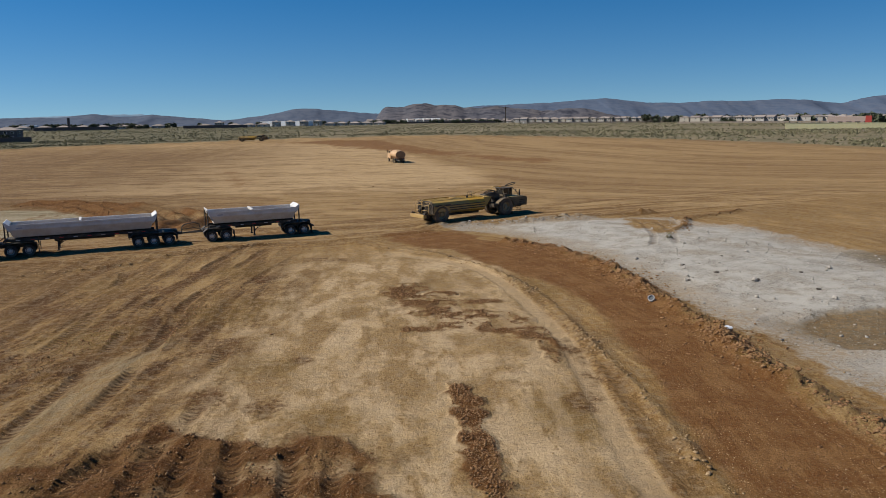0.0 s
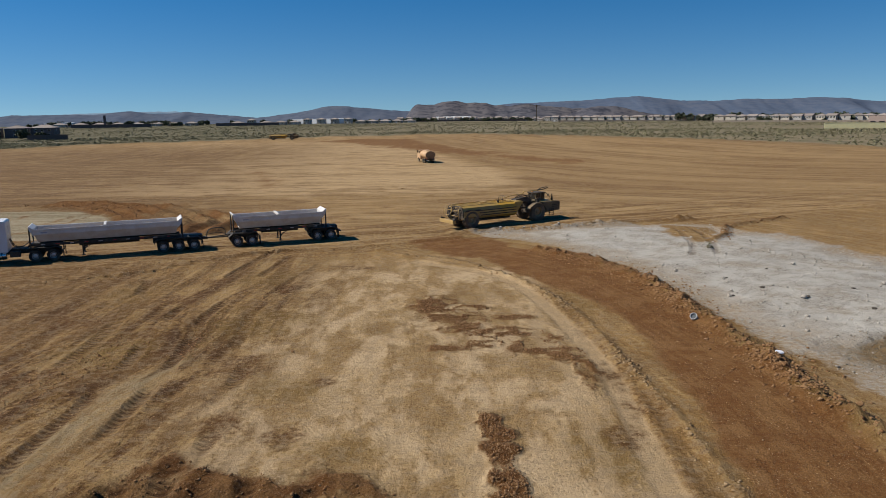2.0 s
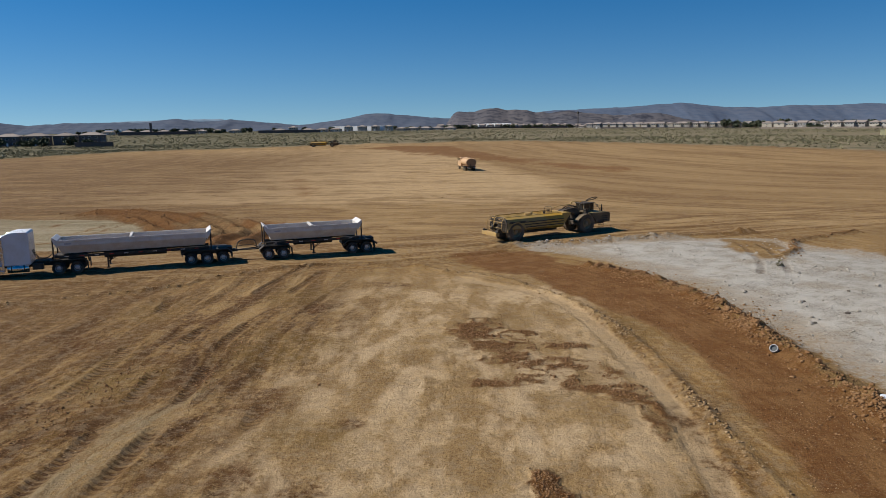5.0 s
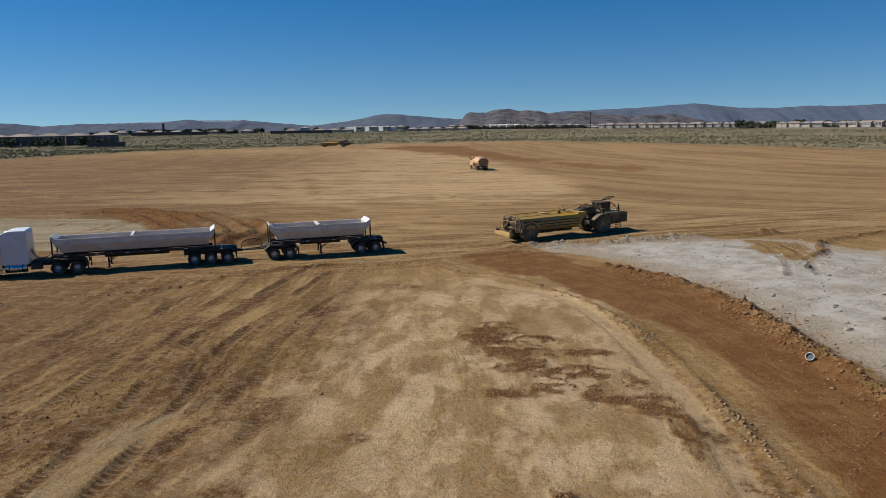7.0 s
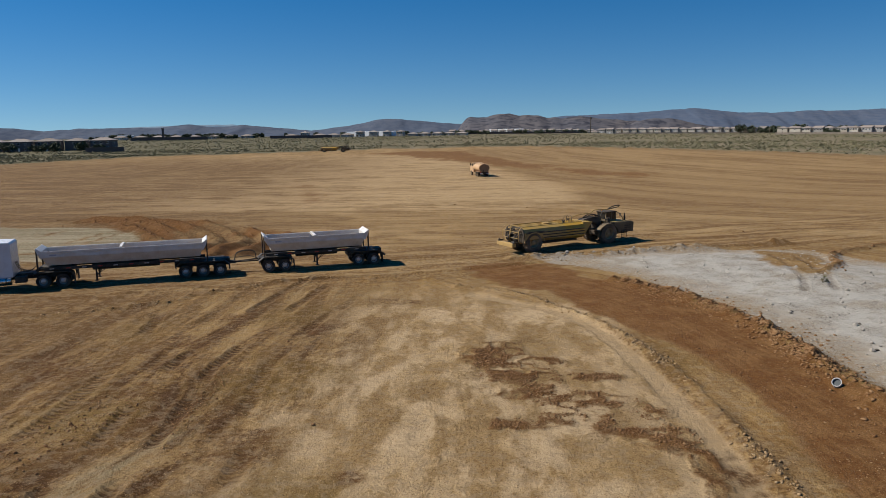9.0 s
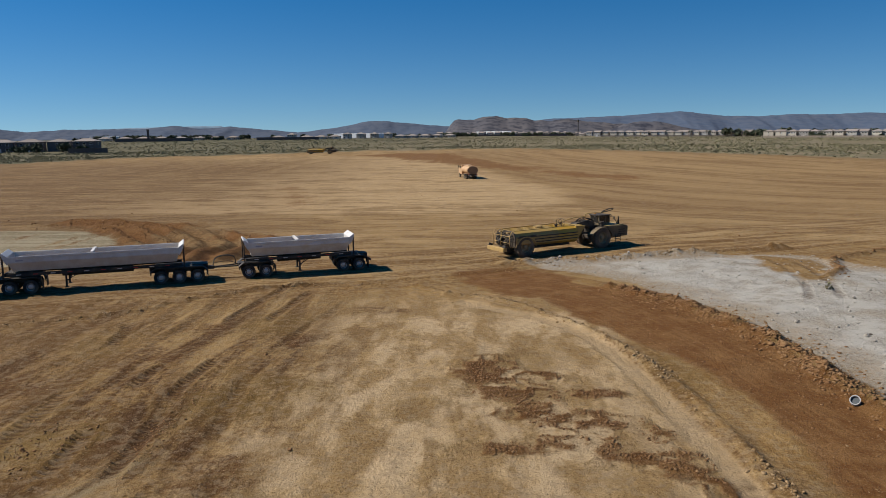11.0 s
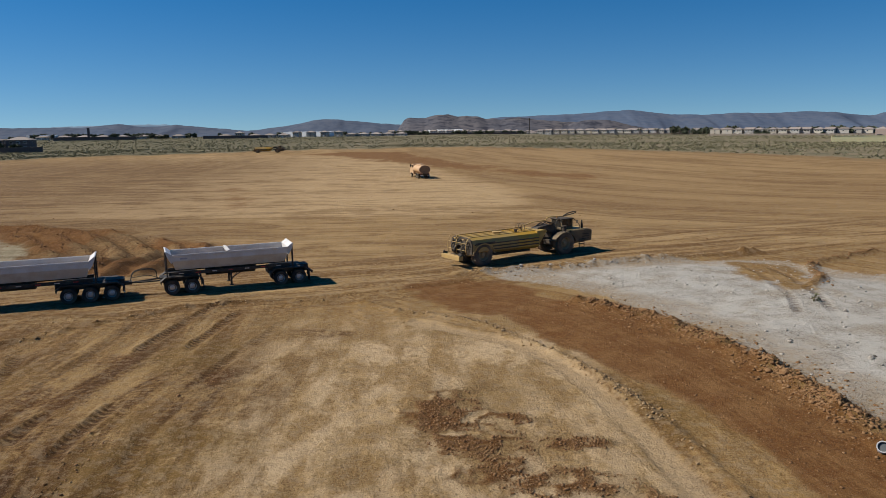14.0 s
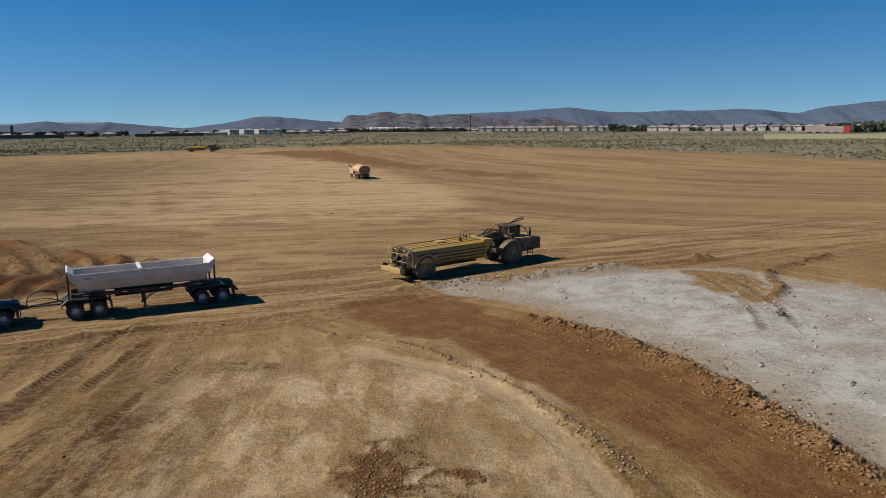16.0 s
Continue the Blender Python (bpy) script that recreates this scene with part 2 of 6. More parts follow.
SWATH = [(-15.5, 24), (-14.8, 29.4), (-14.3, 33), (-13.7, 36.5), (-11.6, 39.4), (-10.8, 38.2), (-12.3, 34.6), (-12.9, 30), (-12.6, 25), (-13, 22)]
STAINS = [(-10.2, 44.2, 3.2, 3.4), (-6.5, 33.5, 2.2, 2.0), (-12.4, 56, 2.4, 3.0), (-3.2, 27.5, 2.0, 1.2), (6.4, 27.5, 1.8, 2.6), (8.3, 47.5, 1.4, 3.2), (-17, 40, 2.2, 3), (-21, 52, 3, 4)]
DARKSTRIPE = [(50, 163), (59, 146), (64.3, 124), (92, 116), (140, 110), (140, 122), (95, 131), (71, 137), (62, 158)]
DARKPATCH = [(-42, 165), (-36, 163), (-25, 125), (-29, 121), (-34, 140)]
REDFAR = [(-52, 326), (-37, 362), (-12, 344), (2, 270), (18, 207), (37, 182), (29, 172), (9, 203), (-9, 240), (-29, 288)]


def terrain(x, y):
    """Height and the soil masks at arrays of places."""
    n1, n2, n3 = fbm(x, y, 6.0, 4, 1), fbm(x, y, 1.6, 3, 2), fbm(x, y, 0.7, 2, 3)
    wob = (n1 - 0.5) * 3.0 + (n2 - 0.5) * 1.6 + (n3 - 0.5) * 0.5
    near = sstep(np.hypot(x, y), 260, 120)
    white = sstep(inside(x, y, WHITE) + wob * 0.9, -1.0, 1.2)
    tongue = sstep(inside(x, y, TONGUE) + wob, -0.6, 1.2)
    gravel = sstep(inside(x, y, GRAVEL) + wob, -0.6, 1.0)
    grey2 = sstep(inside(x, y, GREYPATCH) + wob * 1.5, -0.8, 1.6)
    white = white * (1 - 0.75 * tongue) * (1 - 0.8 * gravel)
    mound = sstep(inside(x, y, MOUND) + wob * 1.0, -0.4, 0.8)
    red = np.maximum(sstep(inside(x, y, RED) + wob * 0.5, -0.9, 0.8), sstep(inside(x, y, REDTIP) + wob * 1.2, -0.8, 1.2) * 0.85)
    sc = np.zeros_like(x)
    for cx, cy, ax, ay in CHURN:
        sc = np.maximum(sc, sstep(np.hypot((x - cx) / ax, (y - cy) / ay) + (n2 - 0.5) * 1.8 + (n3 - 0.5) * 1.5, 1.65, 0.85))
    sc = sc * (0.40 + 0.60 * sstep(n3 * 0.6 + n2 * 0.4, 0.38, 0.56))
    row = sstep(inside(x, y, REDROW) + wob * 0.45 + (n3 - 0.5) * 0.9, -0.25, 0.45)
    till = sstep(inside(x, y, TILLED) + wob * 0.8, -0.8, 0.8)
    rough = sstep(inside(x, y, ROUGH) + wob * 1.6, -1.5, 1.5)
    clod = np.maximum.reduce([sc * 0.85, row, till * (0.55 + 0.45 * sstep(n2, 0.4, 0.6)), rough * 0.30])
    left = sstep(x + wob, -4, -11) * sstep(y, 68, 52) * (0.48 + 0.52 * sstep(fbm(x * 2.2, y * 0.45, 5.0, 4, 51), 0.38, 0.56))
    left = left * (1 - 0.8 * sstep(np.hypot((x + 13.4) / 1.6, (y - 29) / 6.5) + wob * 0.15, 1.2, 0.6))
    left = np.maximum(left, 0.95 * sstep(x + wob * 2, -10, -40) * sstep(y, 78, 92) * sstep(y, 350, 230) * (0.4 + 0.7 * sstep(fbm(x * 0.4, y * 1.4, 9.0, 4, 57), 0.4, 0.58)))
    left = np.maximum(left, 0.9 * sstep(x + wob, -14, -19) * sstep(y, 74, 60) * (0.55 + 0.45 * sstep(fbm(x * 1.6, y * 0.5, 4.0, 3, 53), 0.40, 0.55)))
    core = sstep(x + wob * 1.2, -13, -6) * sstep(x + wob * 0.6, 8.5, 6.0) * sstep(y, 66, 56)
    core = np.maximum(core, 0.6 * sstep(inside(x, y, FIELDPALE) + wob * 2, -2, 8))
    red = np.maximum.reduce([red, clod * 0.9, left * 0.12, rough * 0.75 * sstep(n1, 0.35, 0.55)])
    red = np.maximum(red, sstep(inside(x, y, DARKPATCH) + wob * 3, -4, 6) * 0.62)
    red = np.maximum(red, 0.70 * sstep(inside(x, y, REDFAR) + wob * 5, -8, 6))
    # wheel tracks, ridges and berms
    d, s, _ = along(x, y, BERM)
    lump = 0.55 + 0.9 * n2 * n3 * 2
    z = (0.30 * lump + 0.26 * (n3 - 0.5) + 0.2 * (n2 - 0.5)) * np.exp(-(d / 0.6) ** 2)
    bermm = np.exp(-(d / 0.8) ** 2)
    d, s, _ = along(x, y, ROCKRIDGE)
    z = z + 0.30 * np.exp(-(d / 0.7) ** 2) * lump
    d, s, side = along(x, y, RIDGE)
    z = z + 0.13 * np.exp(-(d / 0.28) ** 2) * lump
    d, s, side = along(x, y, PALETRACK)
    e = d * -side
    pale = sstep(np.abs(e) + (n3 - 0.5) * 0.25, 0.62, 0.40)
    z = z - 0.07 * pale + 0.05 * np.exp(-((e + 0.72) / 0.16) ** 2)
    scarp = np.exp(-((e + 0.60 + (n3 - 0.5) * 0.15) / 0.09) ** 2) * sstep(y, 57, 50)
    olive = sstep(e + wob * 0.4, -0.6, -0.9) * sstep(e + wob * 0.8, -2.6, -1.2) * sstep(y, 56, 48)
    pale = np.maximum(pale, 0.7 * sstep(np.abs(e - 1.9 + (n2 - 0.5)) , 0.5, 0.25) * sstep(y, 50, 42))
    d, s, _ = along(x, y, RING)
    z = z + 0.12 * np.exp(-(d / 0.3) ** 2) * lump
    tread, tr_s, tr_d = np.zeros_like(x), np.zeros_like(x), np.zeros_like(x)
    gap = np.maximum(0.08 + 0.92 * sstep(fbm(x, y, 4, 2, 9), 0.42, 0.56), till)
    for line, half, deep in TRACKS:
        d, s, side = along(x, y, line)
        t = np.exp(-(d / half) ** 4) * gap * deep * sstep(s + (n2 - 0.5) * 3, 0.0, 2.2)
        own = t > tread
        tread, tr_s, tr_d = np.maximum(tread, t), np.where(own, s, tr_s), np.where(own, d, tr_d)
        z = z - t * 0.07 + 0.04 * deep * gap * np.exp(-((d - half * 1.35) / 0.12) ** 2)
    dab = np.zeros_like(x)
    for cx, cy, ax, ay in DABS:
        e = np.hypot((x - cx) / ax, (y - cy) / ay) + (n2 - 0.5) * 1.5 + (n3 - 0.5) * 0.9
        dab = np.maximum(dab, sstep(e, 1.25, 0.45))
    arc_d = along(x, y, [(-70, 96), (-44, 96), (-36, 84), (-36, 70)])[0]
    # troughs between the ridges: their weak shade is deepened with dark soil colour
    arcs = sstep(np.sin(arc_d * 2.4 + n1 * 4), 0.1, -0.5)
    dab = np.maximum.reduce([dab, rough * (0.5 + 0.5 * arcs), scarp, olive * 0.7])
    lines = np.zeros_like(x)
    for line in FIELDLINES:
        d, s, _ = along(x, y, line)
        lines = np.maximum(lines, np.exp(-((d + (n2 - 0.5)) / 1.5) ** 2) + 0.7 * np.exp(-((d - 4 + (n2 - 0.5)) / 1.1) ** 2))
    d, s, side = along(x, y, CREST)
    crest = np.exp(-(d / 0.45) ** 2)
    z = z + 0.28 * crest * lump
    d, s, side = along(x, y, ROAD)
    road = sstep(d, 5.5, 3.0)
    ruts = np.sin(d * side * 2.2 + n1 * 3)
    z = z + road * 0.03 * ruts + 0.12 * np.exp(-((d * side + 4.6) / 0.35) ** 2) * lump
    z = z + till * ((n3 - 0.5) * 0.20 + (n2 - 0.5) * 0.20 - 0.10 * tread)
    z = z + clod * (n3 - 0.4) * 0.16 + mound * (0.15 + 0.06 * np.sin(y * 2.1 + x * 0.2)) + rough * ((n1 - 0.3) * 0.35 + 0.30 * np.sin(along(x, y, [(-70, 96), (-44, 96), (-36, 84), (-36, 70)])[0] * 2.4 + n1 * 4))
    # the pale bank stands a little above the red cut
    bank = sstep(inside(x, y, WHITE), 0, 9)
    z = z + bank * 0.30 * near + (n1 - 0.5) * 0.10 + (n2 - 0.5) * 0.05 * near
    # wind-packed swells and scrape marks of the bank, scrape ridges of the pad
    sw = fbm(x * 0.5 + y * 0.25, y * 1.1 - x * 0.35, 4.5, 4, 93)
    z = z + white * near * ((sw - 0.5) * 0.42 + (n3 - 0.5) * 0.06)
    z = z + (1 - white) * near * sstep(y, 76, 66) * sstep(x, -7, -12) * (fbm(x * 2.2, y * 0.28, 1.4, 3, 95) - 0.5) * 0.14
    z = z + (1 - white) * near * sstep(y, 66, 56) * sstep(n1, 0.42, 0.58) * (n3 - 0.5) * 0.06
    z = z - gravel * 0.25
    # far plain falls off a little
    r = np.hypot(x, y)
    z = z - np.clip(r - 420, 0, 580) / 580 * (2.4 + 0.007 * x) - np.clip(r - 1120, 0, None) * 0.03
    ld, ls, _ = along(x, y, LOOP)
    su = ld + (fbm(x, y, 22, 2, 21) - 0.5) * 3 + (n2 - 0.5) * 0.25
    rd, rs, rside = along(x, y, ROAD)
    fw = sstep(y - np.interp(x, [-70, -36, -14, 10, 60, 110], [44, 60, 69, 79, 98, 110]), -4.5, -1.5)
    track = sstep(along(x, y, [(-330, 430), (-200, 372), (-110, 362), (-40, 400)])[0] + wob * 2, 7, 3)
    pale = np.maximum(pale, track * 0.9)
    scrub = sstep(-inside(x, y, FIELD) + wob * 2, -1.5, 3.0)
    dark = 0.9 * np.maximum(sstep(inside(x, y, DARKFIELD) + wob * 2, -1.5, 2.5) * (0.30 + 0.50 * sstep(x - np.interp(y, [110, 150, 260, 330], [20, 22, 4, -10]), 45, 5)), road * 0.2)
    fd = inside(x, y, FIELD)
    # darker towards the left: browner soil, plus the lens's edge falloff painted in
    dark = np.maximum(dark, 0.75 * sstep(x + wob * 2, -12, -55) * sstep(y, 76, 90) * sstep(y, 340, 240))
    dark = np.maximum(dark, 0.8 * sstep(x + wob * 1.5, -16, -27) * sstep(y, 34, 44) * sstep(y, 84, 76))
    leftfar = sstep(x + wob * 2, -10, -48) * sstep(y, 40, 52) * sstep(y, 330, 230) * (1 - mound) * (1 - scrub)
    wedge = sstep(inside(x, y, WHITE) + wob * 1.6, 4.5, 0.3)
    dark = np.maximum(dark, np.exp(-((fd - 3 + wob) / 2.2) ** 2) * 0.9)
    z = z + 0.5 * np.exp(-((fd - 2) / 2.0) ** 2)
    dfd = inside(x, y, DARKFIELD)
    scar = np.exp(-(inside(x, y, MOUND) / 0.7) ** 2) * 0.8
    for line in MOUNDSCARS:
        scar = np.maximum(scar, np.exp(-(along(x, y, line)[0] / 0.55) ** 2))
    dab = np.maximum(dab, scar)
    mound = mound * (1 - 0.7 * scar)
    dark = np.maximum.reduce([dark, np.maximum(gravel, grey2) * 0.5, crest, lines])
    dark = np.maximum(dark, 0.8 * sstep(np.hypot((x - 18.2) / 2.2, (y - 131) / 2.5) + n2 - 0.5, 1.3, 0.6))
    white = white * (1 - 0.8 * crest)
    fu, fv, fside = along(x, y, SWEEP)
    fu = fu * fside + (fbm(x, y, 60, 2, 81) - 0.5) * 14
    arcs_m = sstep(x - np.interp(y, [90, 110, 150, 260, 330], [30, 12, 15, -7, -20]), -4, 4) * sstep(y, 88, 100)
    rows = sstep(y, 175, 240) * sstep(x, -20, -60)
    lu = x - np.where(y < 40, 0.16 * (y - 40), 0.03 * (y - 40)) + (fbm(x, y, 9, 3, 91) - 0.5) * 1.6
    lf = sstep(x + (n1 - 0.5) * 5, -2.0, -7.5)
    bare = sstep(inside(x, y, SWATH) + wob * 0.7, -0.5, 1.0)
    stripe = sstep(inside(x, y, DARKSTRIPE) + wob * 3, -3, 3)
    stain = np.zeros_like(x)
    for cx, cy, ax, ay in STAINS:
        stain = np.maximum(stain, sstep(np.hypot((x - cx) / ax, (y - cy) / ay) + (n1 - 0.5) * 1.2 + (n2 - 0.5) * 0.6, 1.3, 0.5))
    rut = rd * rside + (fbm(x, y, 14, 2, 97) - 0.5) * 2.0
    rutm = sstep(rd, 9.5, 6.5) * (1 - mound) * (1 - white) * sstep(x, 70, 40)
    z = z + rutm * near * 0.05 * np.sin(rut * 3.1) * sstep(fbm(x, y, 7, 2, 99), 0.35, 0.6)
    fpale = sstep(inside(x, y, FIELDPALE) + wob * 2, -1, 4) * sstep(x, -75, -22)
    veg = sstep(x, -10, -150)
    return z, dict(fpale=fpale, veg=veg, rut=rut, rts=rs, rutm=rutm, lu=lu, lf=lf, bare=bare, stripe=stripe, stain=stain, white=white, red=red, scrub=scrub, dark=dark, pale=pale, clod=np.maximum(clod, bermm * 0.7), tread=tread, tr_s=tr_s, tr_d=tr_d, dab=dab, mnd=mound, rows=rows, grey=np.maximum(gravel, grey2), su=su, sv=ls, fw=fw, lft=left, core=core, fd=np.clip(fd, -60, 60), dfd=np.clip(dfd, -60, 60), wedge=wedge, leftfar=leftfar, fu=fu, fv=fv, arcs=arcs_m)


def ground_z(x, y):
    return float(terrain(np.array([float(x)]), np.array([float(y)]))[0][0])


# ---- soil ----
def soil():
    m, nt, p = tree("soil")
    v = coords(nt)
    at = lambda n: nd(nt, "ShaderNodeAttribute", attribute_name=n).outputs["Fac"]
    mul = lambda a, b: calc(nt, "MULTIPLY", a, b)
    add = lambda a, b: calc(nt, "ADD", a, b)
    cen = lambda a, k: mul(calc(nt, "SUBTRACT", a, 0.5), k)
    big, mid = noise_tex(nt, v, 0.09, 6, 0.6), noise_tex(nt, v, 0.55, 8, 0.68)
    fine, grit = noise_tex(nt, v, 3.6, 7, 0.66), noise_tex(nt, v, 14.0, 4, 0.7)
    # drag marks follow the loop of the haul path close by, and lie across the field farther off
    su, sv = at("su"), at("sv")
    flow = nd(nt, "ShaderNodeCombineXYZ", ((0, su), (1, mul(sv, 0.07)))).outputs[0]
    near_s = noise_tex(nt, flow, 0.9, 7, 0.7, 0.3)
    near_f = noise_tex(nt, flow, 2.4, 5, 0.6, 0.5)
    row_n = noise_tex(nt, coords(nt, "Object", (0.30, 0.030, 1)), 1.0, 9, 0.74, 0.6)
    far_a = noise_tex(nt, coords(nt, "Object", (0.016, 0.05, 1)), 1.0, 9, 0.68, 2.2)
    far_b = noise_tex(nt, coords(nt, "Object", (0.060, 0.30, 1)), 1.0, 9, 0.70, 1.6)
    fu, fv = at("fu"), at("fv")
    arc_v = nd(nt, "ShaderNodeCombineXYZ", ((0, mul(fu, 0.20)), (1, mul(fv, 0.012)))).outputs[0]
    far_arc = noise_tex(nt, arc_v, 1.0, 10, 0.72, 0.9)
    sweep = at("arcs")
    far_h = add(mul(add(mul(far_a, 0.40), mul(far_b, 0.60)), calc(nt, "SUBTRACT", 1.0, sweep)), mul(far_arc, sweep))
    rw = at("rows")
    far_s = add(mul(far_h, calc(nt, "SUBTRACT", 1.0, mul(rw, 0.75))), mul(row_n, mul(rw, 0.75)))
    far_t = noise_tex(nt, coords(nt, "Object", (0.05, 0.9, 1)), 1.0, 7, 0.7, 0.3)
    fw = at("fw")
    # the left side is streaked by wheels that came straight up from the south
    lv = nd(nt, "ShaderNodeCombineXYZ", ((0, at("lu")), (1, mul(nd(nt, "ShaderNodeSeparateXYZ", ((0, v),)).outputs[1], 0.085)))).outputs[0]
    left_s, left_f = noise_tex(nt, lv, 0.75, 7, 0.62, 0.5), noise_tex(nt, lv, 3.0, 5, 0.65, 0.4)
    lf = at("lf")
    near_s = add(mul(near_s, calc(nt, "SUBTRACT", 1.0, lf)), mul(left_s, lf))
    near_f = add(mul(near_f, calc(nt, "SUBTRACT", 1.0, lf)), mul(left_f, lf))
    streak = add(mul(near_s, calc(nt, "SUBTRACT", 1.0, fw)), mul(far_s, fw))
    thin = add(mul(near_f, calc(nt, "SUBTRACT", 1.0, fw)), mul(far_t, fw))
    tan, pale, brown = TAN, PALE, BROWN
    blot = noise_tex(nt, v, 0.22, 7, 0.7)
    col = mixc(nt, remap(nt, add(big, cen(mid, 0.8)), 0.38, 0.62), tan, brown)
    col = mixc(nt, mul(at("core"), remap(nt, add(blot, cen(fine, 0.5)), 0.62, 0.38, 0.25, 0.95)), col, pale)
    softer = remap(nt, fw, 0, 1, 0.70, 1.0)
    col = mixc(nt, mul(softer, mul(remap(nt, add(streak, cen(fine, 0.25)), 0.485, 0.545, 0, 0.85), remap(nt, blot, 0.35, 0.55, 0.35, 1))), col, pale)
    col = mixc(nt, mul(softer, mul(remap(nt, add(thin, cen(fine, 0.5)), 0.50, 0.40, 0, 0.8), remap(nt, mid, 0.35, 0.6, 0.25, 1))), col, (0.165, 0.088, 0.030))
    # scraped bare patches, crumbly patches between them, and damp olive-brown clouds
    scr_v = nd(nt, "ShaderNodeMapping", (("Vector", v), ("Rotation", (0, 0, radians(-14))), ("Scale", (0.42, 0.17, 1)))).outputs[0]
    bare = noise_tex(nt, scr_v, 1.2, 8, 0.62, 0.25)
    crumb = noise_tex(nt, v, 7.5, 4, 0.75)
    col = mixc(nt, mul(at("core"), remap(nt, add(bare, cen(fine, 0.25)), 0.43, 0.58, 0, 0.8)), col, (0.690, 0.530, 0.370))
    cloud = noise_tex(nt, v, 0.16, 5, 0.6, 0.4)
    col = mixc(nt, remap(nt, add(cloud, add(cen(fine, 0.3), cen(crumb, 0.3))), 0.54, 0.62, 0, 0.6), col, (0.25, 0.155, 0.058))
    rough_at = remap(nt, add(bare, cen(mid, 0.7)), 0.50, 0.44)
    col = mixc(nt, mul(rough_at, mul(0.55, calc(nt, "SUBTRACT", 1.0, fw))), col, (0.31, 0.200, 0.098))
    col = mixc(nt, mul(rough_at, remap(nt, crumb, 0.48, 0.40, 0, 0.6)), col, (0.15, 0.080, 0.030))
    col = mixc(nt, mul(rough_at, remap(nt, crumb, 0.56, 0.64, 0, 0.45)), col, (0.49, 0.36, 0.22))
    col = mixc(nt, remap(nt, add(mid, cen(fine, 0.6)), 0.53, 0.70, 0, 0.55), col, pale)
    lcol = mixc(nt, remap(nt, add(left_s, cen(fine, 0.4)), 0.44, 0.56), (0.085, 0.038, 0.012), (0.205, 0.115, 0.042))
    col = mixc(nt, mul(at("lft"), remap(nt, add(add(mul(left_s, 0.6), mul(bare, 0.4)), add(cen(fine, 0.25), cen(mid, 0.3))), 0.56, 0.47, 0.15, 0.95)), col, lcol)
    # dusty grey-green swath, olive stains where water dried
    col = mixc(nt, mul(at("bare"), remap(nt, add(left_f, cen(fine, 0.7)), 0.62, 0.40, 0.1, 0.7)), col, (0.43, 0.350, 0.235))
    col = mixc(nt, mul(at("stain"), remap(nt, add(mid, cen(fine, 0.8)), 0.66, 0.42, 0.15, 0.75)), col, (0.225, 0.140, 0.046))
    col = mixc(nt, mul(at("dark"), remap(nt, far_s, 0.46, 0.54, 1.0, 0.25)), col, (0.185, 0.104, 0.044))
    rag = add(cen(far_t, 6.0), cen(mid, 4.0))
    col = mixc(nt, mul(remap(nt, add(at("dfd"), rag), -1.2, 1.2), mul(remap(nt, at("dfd"), 0, 60, 1.0, 0.35), remap(nt, far_s, 0.45, 0.55, 0.95, 0.40))), col, (0.220, 0.122, 0.048))
    col = mixc(nt, mul(at("stripe"), remap(nt, far_arc, 0.55, 0.45, 0.35, 0.9)), col, (0.205, 0.110, 0.040))
    band = calc(nt, "ABSOLUTE", calc(nt, "SUBTRACT", add(at("fd"), rag), 3.0))
    col = mixc(nt, remap(nt, band, 5.0, 2.0, 0, 0.85), col, (0.140, 0.085, 0.040))
    col = mixc(nt, mul(fw, 0.34), col, (0.560, 0.395, 0.225))
    col = mixc(nt, mul(fw, mul(calc(nt, "SUBTRACT", 1.0, at("scrub")), remap(nt, add(far_s, cen(far_b, 0.8)), 0.465, 0.415, 0, 0.62))), col, (0.190, 0.104, 0.042))
    col = mixc(nt, mul(at("leftfar"), remap(nt, add(far_s, cen(far_b, 0.5)), 0.56, 0.44, 0.40, 0.90)), col, (0.165, 0.091, 0.036))
    col = mixc(nt, mul(at("fpale"), remap(nt, add(far_b, cen(far_a, 0.5)), 0.40, 0.52, 0.12, 0.62)), col, (0.640, 0.465, 0.290))
    col = mixc(nt, mul(at("pale"), remap(nt, add(mid, cen(fine, 0.4)), 0.35, 0.6, 0.6, 1.0)), col, (0.54, 0.400, 0.262))
    col = mixc(nt, mul(at("dab"), remap(nt, add(fine, cen(mid, 0.6)), 0.62, 0.40, 0.1, 0.9)), col, (0.120, 0.054, 0.017))
    rv = nd(nt, "ShaderNodeCombineXYZ", ((0, at("rut")), (1, mul(at("rts"), 0.05)))).outputs[0]
    rut_n = noise_tex(nt, rv, 1.1, 7, 0.66, 0.3)
    col = mixc(nt, mul(at("rutm"), remap(nt, add(rut_n, cen(fine, 0.3)), 0.51, 0.43, 0, 0.85)), col, (0.185, 0.098, 0.037))
    col = mixc(nt, mul(at("rutm"), remap(nt, add(rut_n, cen(fine, 0.3)), 0.54, 0.62, 0, 0.6)), col, (0.50, 0.365, 0.220))
    mcol = mixc(nt, remap(nt, add(far_t, cen(fine, 0.5)), 0.42, 0.56), (0.240, 0.205, 0.140), (0.420, 0.375, 0.295))
    col = mixc(nt, remap(nt, add(at("mnd"), cen(fine, 0.6)), 0.3, 0.7), col, mcol)
    redmix = mixc(nt, remap(nt, fine, 0.38, 0.60), REDD, REDC)
    redmix = mixc(nt, remap(nt, add(mid, cen(near_f, 0.5)), 0.45, 0.62, 0, 0.75), redmix, (0.310, 0.172, 0.075))
    edge = remap(nt, add(at("red"), add(cen(fine, 0.9), cen(mid, 0.7))), 0.30, 0.70)
    col = mixc(nt, edge, col, redmix)
